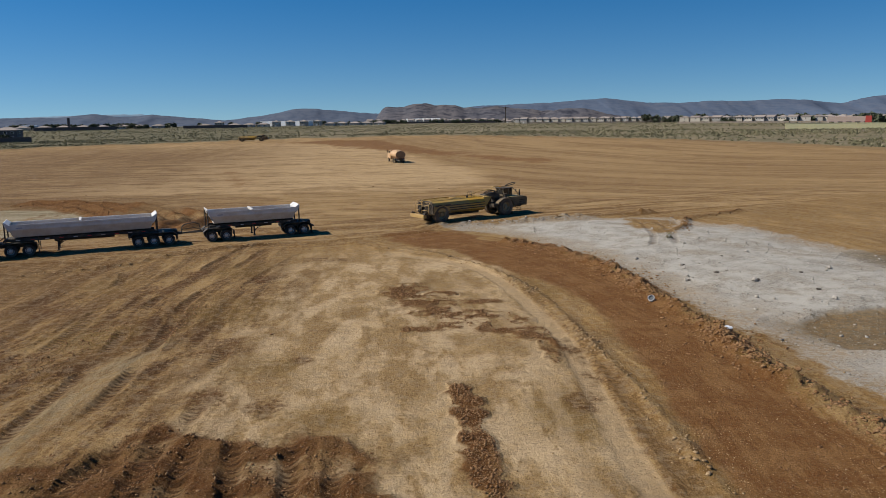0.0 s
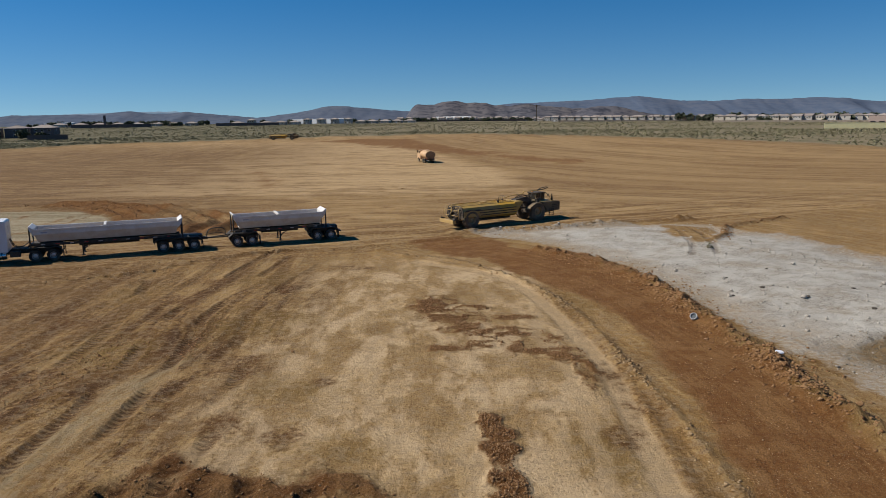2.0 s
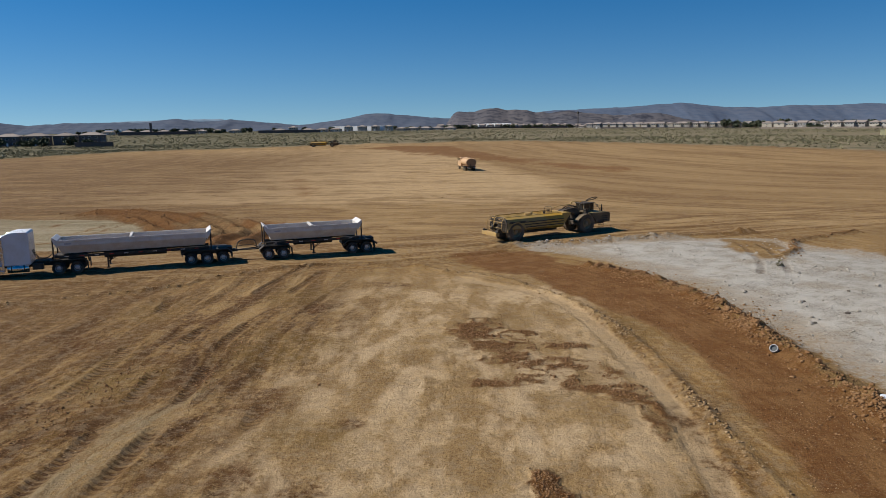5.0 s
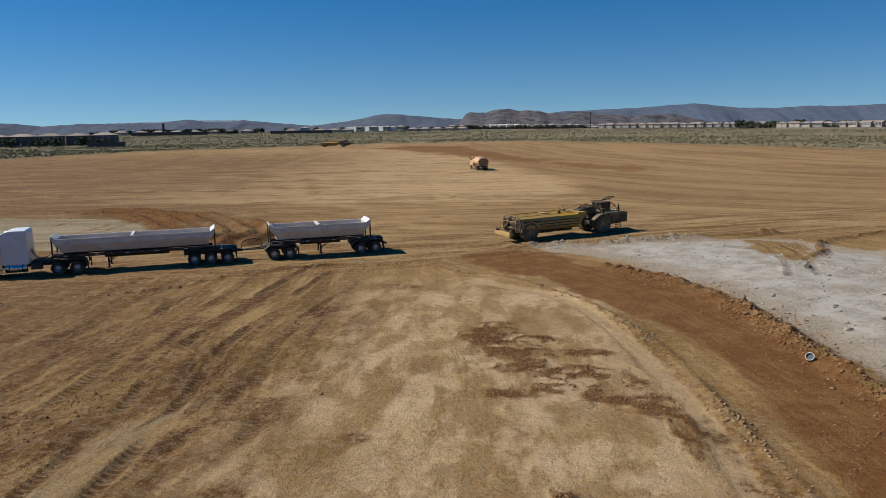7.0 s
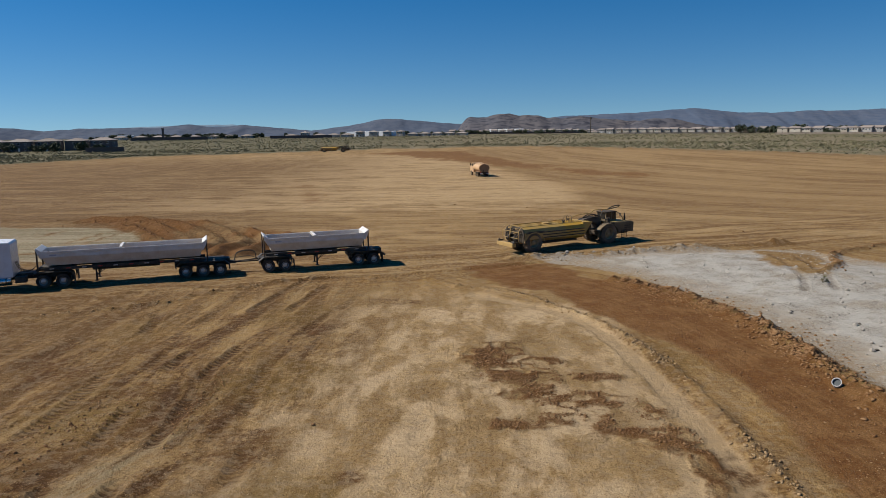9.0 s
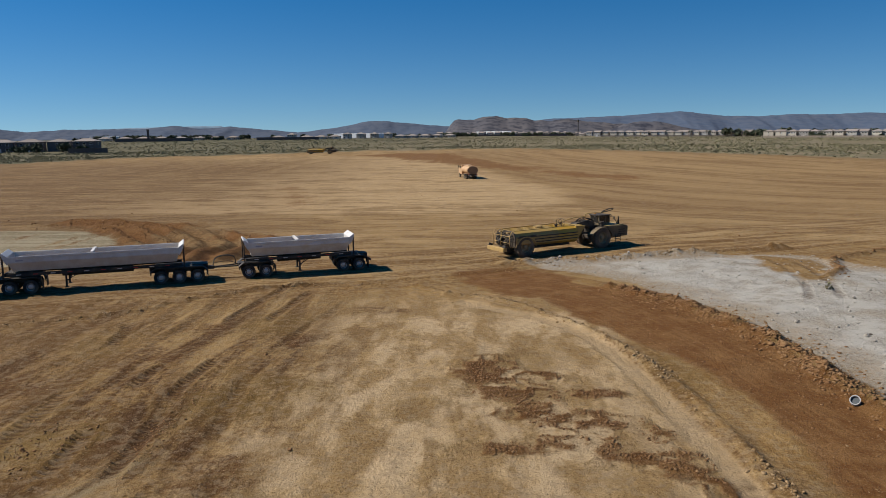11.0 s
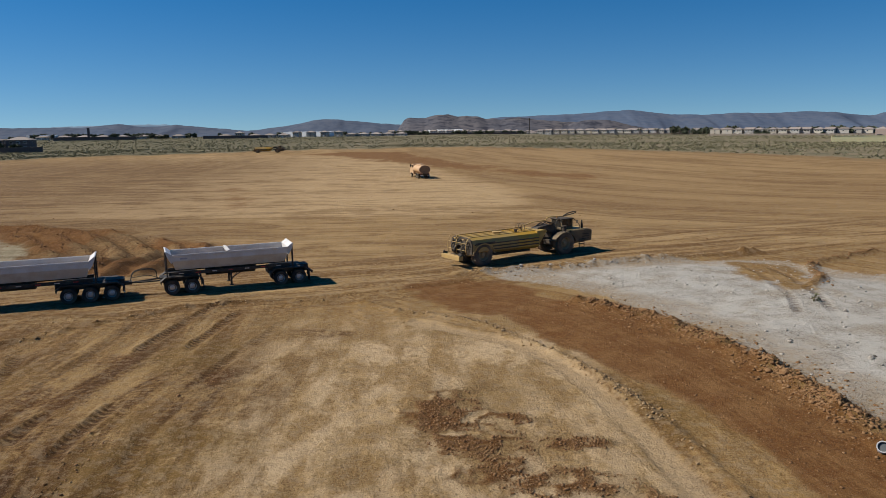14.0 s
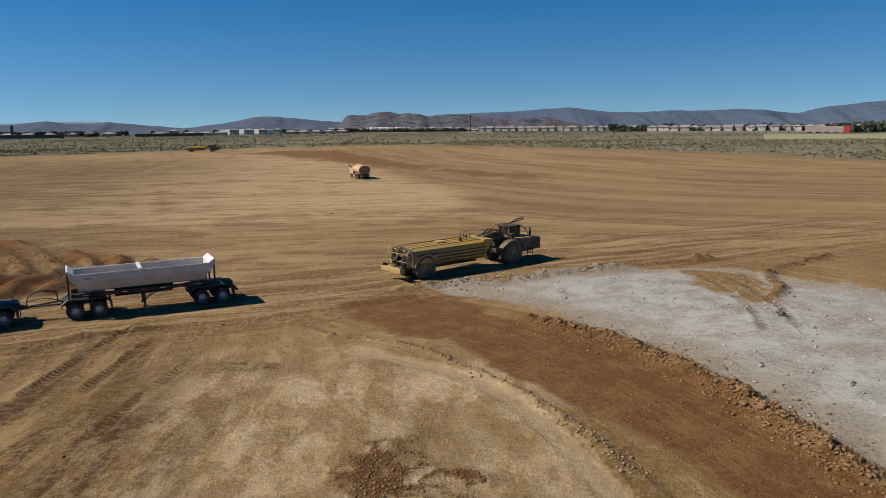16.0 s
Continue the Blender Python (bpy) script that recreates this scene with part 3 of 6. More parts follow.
    col = mixc(nt, 1.0, col, (1.09, 1.03, 0.86), "MULTIPLY")
    whmix = mixc(nt, remap(nt, add(mid, cen(fine, 0.5)), 0.44, 0.62, 0, 0.6), WHITEC, (0.44, 0.395, 0.325))
    whmix = mixc(nt, remap(nt, grit, 0.50, 0.62, 0, 0.5), whmix, (0.60, 0.565, 0.50))
    whmix = mixc(nt, remap(nt, add(blot, add(cen(fine, 0.3), cen(mid, 0.4))), 0.53, 0.62, 0, 0.5), whmix, (0.47, 0.385, 0.275))
    whmix = mixc(nt, mul(remap(nt, crumb, 0.47, 0.40, 0, 0.7), remap(nt, mid, 0.4, 0.55)), whmix, (0.22, 0.175, 0.12))
    whmix = mixc(nt, mul(at("wedge"), remap(nt, add(fine, cen(mid, 0.5)), 0.62, 0.42, 0.15, 0.95)), whmix, (0.42, 0.30, 0.175))
    edge = remap(nt, add(at("white"), add(cen(fine, 0.8), cen(mid, 0.6))), 0.30, 0.70)
    col = mixc(nt, edge, col, whmix)
    col = mixc(nt, mul(at("grey"), remap(nt, fine, 0.38, 0.6, 0.3, 1)), col, (0.205, 0.160, 0.100))
    scr = mixc(nt, remap(nt, add(big, add(cen(mid, 0.6), cen(far_t, 0.6))), 0.42, 0.62), (0.330, 0.265, 0.165), (0.175, 0.158, 0.088))
    scr = mixc(nt, mul(at("veg"), remap(nt, mid, 0.35, 0.65, 0.75, 0.35)), scr, (0.120, 0.118, 0.062))
    col = mixc(nt, at("scrub"), col, scr)
    lug = nd(nt, "ShaderNodeMath", ((0, add(mul(at("tr_s"), 17.5), mul(at("tr_d"), 7.0))),), operation="SINE").outputs[0]
    lug = mul(remap(nt, add(lug, add(cen(fine, 1.8), cen(mid, 2.0))), -0.25, 0.35), at("tread"))
    col = mixc(nt, add(mul(lug, 0.62), mul(at("tread"), 0.28)), col, (0.095, 0.042, 0.013))
    dust = noise_tex(nt, v, 1.7, 8, 0.75)
    col = mixc(nt, mul(remap(nt, dust, 0.50, 0.56, 0, 0.45), calc(nt, "MAXIMUM", 0.0, calc(nt, "SUBTRACT", 1.0, add(add(at("red"), at("white")), add(at("clod"), at("scrub")))))), col, (0.41, 0.295, 0.175))
    col = mixc(nt, remap(nt, grit, 0.55, 0.66, 0, 0.35), col, (0.50, 0.375, 0.24))
    # dark specks: small clods together with their little shadows, put into the colour
    col = mixc(nt, mul(remap(nt, grit, 0.46, 0.36, 0, 0.6), remap(nt, mid, 0.42, 0.58, 0.15, 1.0)), col, (0.095, 0.047, 0.016))
    nt.links.new(dull(nt, col, 0.56), p.inputs["Base Color"])
    p.inputs["Roughness"].default_value = 0.95
    p.inputs["Specular IOR Level"].default_value = 0.1
    h = add(mul(fine, 1.0), add(mul(grit, 0.4), mul(thin, 0.06)))
    h = mul(h, add(mul(at("clod"), 2.2), 1.0))
    h = calc(nt, "SUBTRACT", h, mul(lug, 0.5))
    bump(nt, p, h, 0.9, 0.13)
    return m


TAN, PALE, BROWN = (0.375, 0.232, 0.097), (0.540, 0.378, 0.205), (0.235, 0.130, 0.043)
REDC, REDD, WHITEC = (0.220, 0.106, 0.039), (0.165, 0.072, 0.024), (0.625, 0.580, 0.497)
SOIL = soil()


def spread(lo, hi, step, far_lo, far_hi, grow):
    mid = list(np.arange(lo, hi, step))
    out, s, v = [], step, mid[-1]
    while v < far_hi:
        s *= grow
        v += s
        out.append(v)
    low, s, v = [], step, lo
    while v > far_lo:
        s *= grow
        v -= s
        low.append(v)
    return np.array(low[::-1] + mid + out)


gx, gy = spread(-23, 27, 0.135, -4800, 4800, 1.045), spread(19, 74, 0.135, -1500, 4900, 1.033)
GX, GY = np.meshgrid(gx, gy)
gxf, gyf = GX.ravel(), GY.ravel()
gz, masks = terrain(gxf, gyf)
nx, ny = len(gx), len(gy)
idx = np.arange(nx * ny).reshape(ny, nx)
quads = np.stack([idx[:-1, :-1], idx[:-1, 1:], idx[1:, 1:], idx[1:, :-1]], -1).reshape(-1, 4)
gme = bpy.data.meshes.new("ground")
gme.vertices.add(nx * ny)
gme.vertices.foreach_set("co", np.stack([gxf, gyf, gz], -1).ravel())
gme.loops.add(quads.size)
gme.loops.foreach_set("vertex_index", quads.ravel())
gme.polygons.add(len(quads))
gme.polygons.foreach_set("loop_start", np.arange(0, quads.size, 4))
gme.polygons.foreach_set("use_smooth", np.ones(len(quads), bool))
gme.update(calc_edges=True)
for key, val in masks.items():
    gme.attributes.new(key, "FLOAT", "POINT").data.foreach_set("value", val.astype(np.float32))
gme.materials.append(SOIL)
ground = tagged(new("ground", gme), "graded tan and red desert soil with a pale caliche bank", "ground", kind="structure")


# ---- distant mountains ----
def hazed_rock(name, a, b, c):
    m, nt, p = tree(name)
    v = coords(nt, "Object", (0.004, 0.004, 0.012))
    big, fine = noise_tex(nt, v, 1.0, 6, 0.65), noise_tex(nt, v, 6.0, 6, 0.7)
    col = mixc(nt, remap(nt, big, 0.35, 0.65), a, b)
    col = mixc(nt, remap(nt, fine, 0.46, 0.60, 0, 0.9), col, c)
    nt.links.new(dull(nt, col), p.inputs["Base Color"])
    p.inputs["Roughness"].default_value = 1.0
    p.inputs["Specular IOR Level"].default_value = 0.0
    return m


def range_of_hills(name, label, crest, y0, depth, jag, mat, seed):
    """A ridge running east to west: crest gives (x, height) pairs at its line y0; gullies run down both flanks."""
    cx, cz = np.array(crest).T
    xs = np.arange(cx[0], cx[-1], 9.0)
    base = np.interp(xs, cx, cz)
    k = np.exp(-(np.arange(-6, 7) / 1.8) ** 2)
    base = np.convolve(np.pad(base, 6, mode="edge"), k / k.sum(), "valid")
    base = base + (fbm(xs, xs * 0, 90, 5, seed) - 0.5) * jag * 2.6 + (fbm(xs, xs * 0, 34, 2, seed + 1) - 0.5) * jag * 1.1
    rows = np.linspace(0, 1, 22)
    V, F = [], []
    for r in rows:
        fall = 1 - r
        gully = (fbm(xs, xs * 0 + r * 260, 120, 4, seed + 3) - 0.5) * (1 - fall) * fall * 2.6
        z = -140 + (base + 140) * (1 - 0.62 * r ** 0.7 - 0.38 * r ** 3) - gully * 0.22 * (base + 60)
        spur = fbm(xs + r * 120, xs * 0 + 3.7 + r * 60, 240, 4, seed + 5) - 0.5
        yy = y0 - depth * r - spur * depth * 0.45 * math.sin(math.pi * min(1, r * 1.15)) - (fbm(xs, xs * 0 + r * 300, 60, 3, seed + 9) - 0.5) * 40 * r
        V.append(np.stack([xs, yy, z], -1))
    V.append(np.stack([xs, np.full_like(xs, y0 + 120), np.full_like(xs, -140.0)], -1))
    n = len(xs)
    V = np.concatenate(V)
    order = [len(rows)] + list(range(len(rows)))
    for a, b in zip(order[:-1], order[1:]):
        i = np.arange(n - 1)
        F.append(np.stack([a * n + i, b * n + i, b * n + i + 1, a * n + i + 1], -1))
    ob = from_arrays(name, V, np.concatenate(F)[:, ::-1], mat, True)
    return tagged(ob, label, "mountain", kind="structure")


# the air's bluish haze is mixed into these base colours, over the rock's own tint
HILL_BLUE = hazed_rock("hill_blue", (0.098, 0.126, 0.178), (0.122, 0.140, 0.182), (0.086, 0.114, 0.166))
HILL_LEFT = hazed_rock("hill_violet", (0.098, 0.120, 0.162), (0.120, 0.134, 0.168), (0.080, 0.100, 0.140))
HILL_RED = hazed_rock("hill_red", (0.108, 0.108, 0.124), (0.150, 0.136, 0.136), (0.050, 0.052, 0.066))
HILL_HAZE = hazed_rock("hill_haze", (0.20, 0.27, 0.34), (0.21, 0.28, 0.35), (0.18, 0.25, 0.32))
range_of_hills("mountain_backdrop", "hazy pale blue far mountain ridge", [(-2700, 10), (-2250, 30), (-1960, 37), (-1600, 37), (-1500, 20), (-1300, -10)], 4600, 250, 3, HILL_HAZE, 11)
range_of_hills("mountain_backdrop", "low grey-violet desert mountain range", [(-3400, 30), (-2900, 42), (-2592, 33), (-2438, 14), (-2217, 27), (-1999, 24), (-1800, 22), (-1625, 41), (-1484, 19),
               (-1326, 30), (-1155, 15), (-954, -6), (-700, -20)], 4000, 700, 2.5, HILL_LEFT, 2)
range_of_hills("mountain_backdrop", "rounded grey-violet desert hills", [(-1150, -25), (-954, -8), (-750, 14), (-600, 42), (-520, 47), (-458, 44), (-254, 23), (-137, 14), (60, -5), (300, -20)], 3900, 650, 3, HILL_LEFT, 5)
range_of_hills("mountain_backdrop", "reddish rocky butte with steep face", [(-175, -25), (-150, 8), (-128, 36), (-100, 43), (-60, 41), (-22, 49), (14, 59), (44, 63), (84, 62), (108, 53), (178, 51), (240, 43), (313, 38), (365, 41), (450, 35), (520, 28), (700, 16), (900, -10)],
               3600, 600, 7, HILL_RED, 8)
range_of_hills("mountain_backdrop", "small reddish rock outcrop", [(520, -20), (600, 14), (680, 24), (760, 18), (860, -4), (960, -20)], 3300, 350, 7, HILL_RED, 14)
range_of_hills("mountain_backdrop", "long mountain range tinted blue-grey with painted haze", [(100, 20), (365, 47), (602, 56), (811, 60), (1025, 73), (1261, 51), (1410, 46), (1564, 50), (1800, 49), (1955, 54), (2082, 50), (2300, 31), (2438, 58),
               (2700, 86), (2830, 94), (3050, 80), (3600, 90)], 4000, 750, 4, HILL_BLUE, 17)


# ---- shaping helpers ----
def box(bm, lo, hi, bevel=0.0):
    c, s = [(a + b) / 2 for a, b in zip(lo, hi)], [b - a for a, b in zip(lo, hi)]
    g = bmesh.ops.create_cube(bm, size=1.0, matrix=Matrix.LocRotScale(c, None, s))
    if bevel:
        es = list({e for v in g["verts"] for e in v.link_edges})
        bmesh.ops.bevel(bm, geom=es, offset=bevel, segments=2, affect="EDGES", profile=0.6)
    return bm


def prism(bm, pts, a, b, plane="xz", bevel=0.0):
    """A closed outline in one plane, drawn out along the third axis from a to b."""
    def put(p, w):
        return (p[0], w, p[1]) if plane == "xz" else (w, p[0], p[1]) if plane == "yz" else (p[0], p[1], w)
    lo = [bm.verts.new(put(p, a)) for p in pts]
    hi = [bm.verts.new(put(p, b)) for p in pts]
    fs = [bm.faces.new(lo), bm.faces.new(hi[::-1])]
    n = len(pts)
    for i in range(n):
        fs.append(bm.faces.new((lo[i], hi[i], hi[(i + 1) % n], lo[(i + 1) % n])))
    bmesh.ops.recalc_face_normals(bm, faces=fs)
    if bevel:
        es = list({e for f in fs for e in f.edges})
        bmesh.ops.bevel(bm, geom=es, offset=bevel, segments=2, affect="EDGES", profile=0.6)
    return bm


def rod(bm, a, b, r, r2=None, seg=10):
    a, b = Vector(a), Vector(b)
    m = Matrix.Translation((a + b) / 2) @ (b - a).to_track_quat("Z", "Y").to_matrix().to_4x4()
    bmesh.ops.create_cone(bm, cap_ends=True, segments=seg, radius1=r, radius2=r if r2 is None else r2, depth=(b - a).length, matrix=m)
    return bm


def pipe(bm, pts, r, seg=8, n=4):
    """A bent tube through points."""
    p = [Vector(q) for q in pts]
    q = [p[0]] + p + [p[-1]]
    line = []
    for i in range(1, len(q) - 2):
        for k in range(n):
            t = k / n
            a, b, c, d = q[i - 1:i + 3]
            line.append(0.5 * (2 * b + (c - a) * t + (2 * a - 5 * b + 4 * c - d) * t**2 + (3 * b - a - 3 * c + d) * t**3))
    line.append(p[-1])
    rings, up = [], Vector((0.13, 0.21, 0.97))
    for i, c in enumerate(line):
        d = (line[min(i + 1, len(line) - 1)] - line[max(i - 1, 0)]).normalized()
        u = d.cross(up).normalized()
        w = d.cross(u)
        rings.append([bm.verts.new(c + r * (math.cos(2 * math.pi * k / seg) * u + math.sin(2 * math.pi * k / seg) * w)) for k in range(seg)])
    for a, b in zip(rings[:-1], rings[1:]):
        for k in range(seg):
            bm.faces.new((a[k], a[(k + 1) % seg], b[(k + 1) % seg], b[k]))
    bm.faces.new(rings[0])
    bm.faces.new(rings[-1][::-1])
    return bm


def lathe_y(bm, profile, seg=28, centre=(0, 0, 0), ring_shape=False):
    """A body turned round the y axis; profile: (radius, y) pairs."""
    rings = [[bm.verts.new((centre[0] + r * math.sin(2 * math.pi * k / seg), centre[1] + y, centre[2] + r * math.cos(2 * math.pi * k / seg))) for k in range(seg)] for r, y in profile]
    fs = []
    for a, b in zip(rings[:-1], rings[1:]):
        for k in range(seg):
            fs.append(bm.faces.new((a[k], a[(k + 1) % seg], b[(k + 1) % seg], b[k])))
    if ring_shape:
        a, b = rings[-1], rings[0]
        fs += [bm.faces.new((a[k], a[(k + 1) % seg], b[(k + 1) % seg], b[k])) for k in range(seg)]
    else:
        fs += [bm.faces.new(rings[0]), bm.faces.new(rings[-1][::-1])]
    bmesh.ops.recalc_face_normals(bm, faces=fs)
    return bm


def B():
    return bmesh.new()


# ---- vehicle materials ----
YELLOW = paint("worn_yellow", (0.36, 0.225, 0.048), 0.5, dirt=(0.30, 0.195, 0.075), dirty=0.85)
YELLOW_WET = paint("washed_yellow", (0.44, 0.245, 0.020), 0.4, dirt=(0.36, 0.25, 0.10), dirty=0.2)
OCHRE = paint("dusty_ochre", (0.42, 0.27, 0.085), 0.6, dirt=(0.30, 0.195, 0.09), dirty=0.8)
TRACTOR = paint("sunbaked_tractor_paint", (0.105, 0.074, 0.040), 0.75, dirt=(0.24, 0.165, 0.08), dirty=0.6)
GRIME = paint("oily_steel", (0.030, 0.023, 0.016), 0.7, 0.1, dirt=(0.17, 0.12, 0.07), dirty=0.5)
TYRE = paint("tyre_rubber", (0.020, 0.017, 0.014), 0.9, dirt=(0.20, 0.145, 0.09), dirty=0.45)
TYRE_DUSTY = paint("dusty_tyre_rubber", (0.075, 0.058, 0.040), 0.9, dirt=(0.24, 0.175, 0.11), dirty=0.75)
RIM_DUSTY = paint("dusty_rim", (0.26, 0.20, 0.10), 0.6, dirt=(0.24, 0.175, 0.11), dirty=0.7)
WHITE_PAINT = paint("white_truck_paint", (0.66, 0.67, 0.69), 0.28, dirt=(0.42, 0.33, 0.24), dirty=0.22)
TRAILER_WHITE = paint("white_trailer_paint", (0.62, 0.60, 0.57), 0.42, dirt=(0.40, 0.31, 0.22), dirty=0.4)
BLACK = paint("black_chassis", (0.020, 0.016, 0.012), 0.7, 0.0, dirt=(0.15, 0.11, 0.07), dirty=0.4)
ALU = paint("polished_aluminium", (0.62, 0.63, 0.65), 0.22, 1.0, dirt=(0.30, 0.24, 0.18), dirty=0.3)
RIM_WHITE = paint("pale_rim", (0.50, 0.50, 0.51), 0.35, 0.6, dirt=(0.30, 0.23, 0.15), dirty=0.4)
SAND = paint("sand_paint", (0.50, 0.31, 0.16), 0.55, dirt=(0.34, 0.22, 0.12), dirty=0.5)
# darker sand paint: holds the tank end's shade, fenders share it
SAND_SHADED = paint("sand_paint_worn_shaded", (0.26, 0.155, 0.08), 0.6, dirt=(0.2, 0.12, 0.06), dirty=0.5)
GLASS_DARK, _nt, _p = tree("cab_glass")
_p.inputs["Base Color"].default_value = (0.012, 0.014, 0.015, 1)
_p.inputs["Roughness"].default_value = 0.08
_p.inputs["Specular IOR Level"].default_value = 0.5
AMBER = paint("amber_lens", (0.7, 0.25, 0.02), 0.3, dirty=0.1)
REDLENS = paint("red_lens", (0.45, 0.02, 0.02), 0.3, dirty=0.1)
LOAD = paint("leftover_soil", (0.22, 0.15, 0.09), 0.95, dirt=(0.32, 0.24, 0.16), dirty=0.7)


# ---- wheels ----
def wheel(parent, x, y, r, w, tyre, rim_mat, out, lugs=0, name="wheel"):
    """hub, with tyre and rim under it; out: +1 where the outer face looks to the left (+y)."""
    bm = lathe_y(B(), [(r * 0.20, -w * 0.2), (r * 0.20, w * 0.30 * 1), (r * 0.13, w * 0.36), (r * 0.05, w * 0.38)], 14)
    if out < 0:
        bmesh.ops.scale(bm, vec=(1, -1, 1), verts=bm.verts)
        bmesh.ops.reverse_faces(bm, faces=bm.faces)
    hub = part(name, bm, rim_mat, parent)
    hub.location = (x, y, r)
    k = w / 2
    bm = lathe_y(B(), [(r * 0.53, -k * 0.86), (r * 0.80, -k), (r * 0.93, -k * 0.94), (r * 0.985, -k * 0.72), (r, 0), (r * 0.985, k * 0.72), (r * 0.93, k * 0.94), (r * 0.80, k), (r * 0.53, k * 0.86)], 30, ring_shape=True)
    if lugs:
        for i in range(lugs):
            for s in (-1, 1):
                a = 2 * math.pi * (i + (0.5 if s > 0 else 0)) / lugs
                m = Matrix.Rotation(a, 4, "Y") @ Matrix.Translation((0, s * k * 0.52, r * 0.985)) @ Matrix.Rotation(s * 0.5, 4, "Z")
                bmesh.ops.create_cube(bm, size=1, matrix=m @ Matrix.Diagonal((r * 0.10, k * 0.85, r * 0.085, 1)))
    part("tyre", bm, tyre, hub)
    bm = lathe_y(B(), [(r * 0.28, k * 0.25), (r * 0.40, k * 0.15), (r * 0.47, k * 0.55), (r * 0.55, k * 0.90), (r * 0.55, k * 0.72), (r * 0.54, k * 0.1), (r * 0.2, k * 0.1)], 24)
    for i in range(8):
        a = 2 * math.pi * i / 8
        rod(bm, (r * 0.36 * math.cos(a), k * 0.26, r * 0.36 * math.sin(a)), (r * 0.36 * math.cos(a), k * 0.36, r * 0.36 * math.sin(a)), r * 0.035, seg=6)
    if out < 0:
        bmesh.ops.scale(bm, vec=(1, -1, 1), verts=bm.verts)
        bmesh.ops.reverse_faces(bm, faces=bm.faces)
    part("rim", bm, rim_mat, hub)
    if not lugs:
        # dark ring stands in for the shaded hand holes of the rim
        bm = lathe_y(B(), [(r * 0.36, k * 0.31), (r * 0.445, k * 0.50), (r * 0.455, k * 0.52), (r * 0.37, k * 0.35)], 24, ring_shape=True)
        if out < 0:
            bmesh.ops.scale(bm, vec=(1, -1, 1), verts=bm.verts)
            bmesh.ops.reverse_faces(bm, faces=bm.faces)
        part("hole_shade_ring", bm, GRIME, hub)
    return hub


def base(name, label, category, m, group=""):
    e = new(name)
    e.empty_display_size = 0.3
    e.matrix_world = m
    return tagged(e, label, category, group)


# ---- scraper tractor with a water tank wagon ----
def water_wagon(m):
    """Rear axle at the origin, front axle 8.75 m ahead."""
    e = base("water_wagon", "articulated yellow earthmoving tractor hauling a dusty ribbed water tank", "water wagon", m)
    R = 0.92
    for x in (0, 8.75):
        for s in (1, -1):
            wheel(e, x, s * 1.16, R if x == 0 else R * 1.06, 0.64, TYRE_DUSTY, RIM_DUSTY, s, 22)
    # tank: a wide barrel with flattened sides and chamfered shoulders
    def hull(w, bot, top):
        return [(-w * 0.72, bot), (w * 0.72, bot), (w, bot + 0.30), (w, top - 0.62), (w * 0.86, top - 0.22), (w * 0.60, top), (-w * 0.60, top), (-w * 0.86, top - 0.22), (-w, top - 0.62), (-w, bot + 0.30)]
    def shell(x0, x1, w, b0, t0, b1, t1, bm):
        a = [bm.verts.new((x0, y, z)) for y, z in hull(w, b0, t0)]
        c = [bm.verts.new((x1, y, z)) for y, z in hull(w, b1, t1)]
        n = len(a)
        fs = [bm.faces.new((a[i], c[i], c[(i + 1) % n], a[(i + 1) % n])) for i in range(n)] + [bm.faces.new(a[::-1]), bm.faces.new(c)]
        bmesh.ops.recalc_face_normals(bm, faces=fs)
        return bm
    bm = shell(-1.05, 3.6, 1.46, 0.98, 2.62, 0.90, 2.62, B())
    part("tank", bm, YELLOW, e, "dusty pale yellow rear of the tank")
    bm = shell(3.603, 5.75, 1.46, 0.90, 2.62, 0.84, 2.62, B())
    part("tank_front", bm, YELLOW_WET, e, "washed deep yellow front section of tank")
    bm = prism(B(), [(5.753, 0.92), (6.1, 1.35), (6.75, 2.55), (6.6, 2.62), (5.753, 2.62)], -1.2, 1.2, bevel=0.05)
    part("tank_nose", bm, YELLOW, e)
    # ribs mark the grooves; their extra width darkens the sides in place of shade
    for z in (1.32, 1.62, 1.92):
        for s in (1, -1):
            bm = box(B(), (-0.9 if z > 1.7 else 0.95, min(s * 1.463, s * 1.495), z), (5.7, max(s * 1.463, s * 1.495), z + 0.12))
            part("rib", bm, GRIME, e, "dark steel tank rib, widened to add side shade")
    for y in (-0.85, -0.30, 0.30, 0.85):
        bm = box(B(), (-0.95, y - 0.025, 2.624), (5.9, y + 0.025, 2.665))
        part("top_rib", bm, OCHRE, e)
    for s in (1, -1):
        # rear wheel arch, a curved plate round the tyre
        pts = [(1.12 * math.cos(a), 0.92 + 1.14 * math.sin(a)) for a in np.linspace(0.05, math.pi - 0.05, 12)]
        pts += [(1.03 * math.cos(a), 0.92 + 1.04 * math.sin(a)) for a in np.linspace(math.pi - 0.05, 0.05, 12)]
        part("rear_fender", prism(B(), pts, s * 1.47 if s > 0 else -1.53, 1.53 if s > 0 else -1.47), OCHRE, e)
        bm = box(B(), (-0.8, min(s * 1.466, s * 1.49), 2.02), (1.1, max(s * 1.466, s * 1.49), 2.14))
        part("marking_bar", bm, GRIME, e, "dark weathered lettering bar")
    # chassis rails and rear axle
    part("axle", rod(B(), (0, -0.9, R), (0, 0.9, R), 0.22), GRIME, e)
    bm = box(B(), (-1.5, -0.5, 0.55), (5.6, 0.5, 0.86), 0.03)
    part("chassis", bm, GRIME, e)
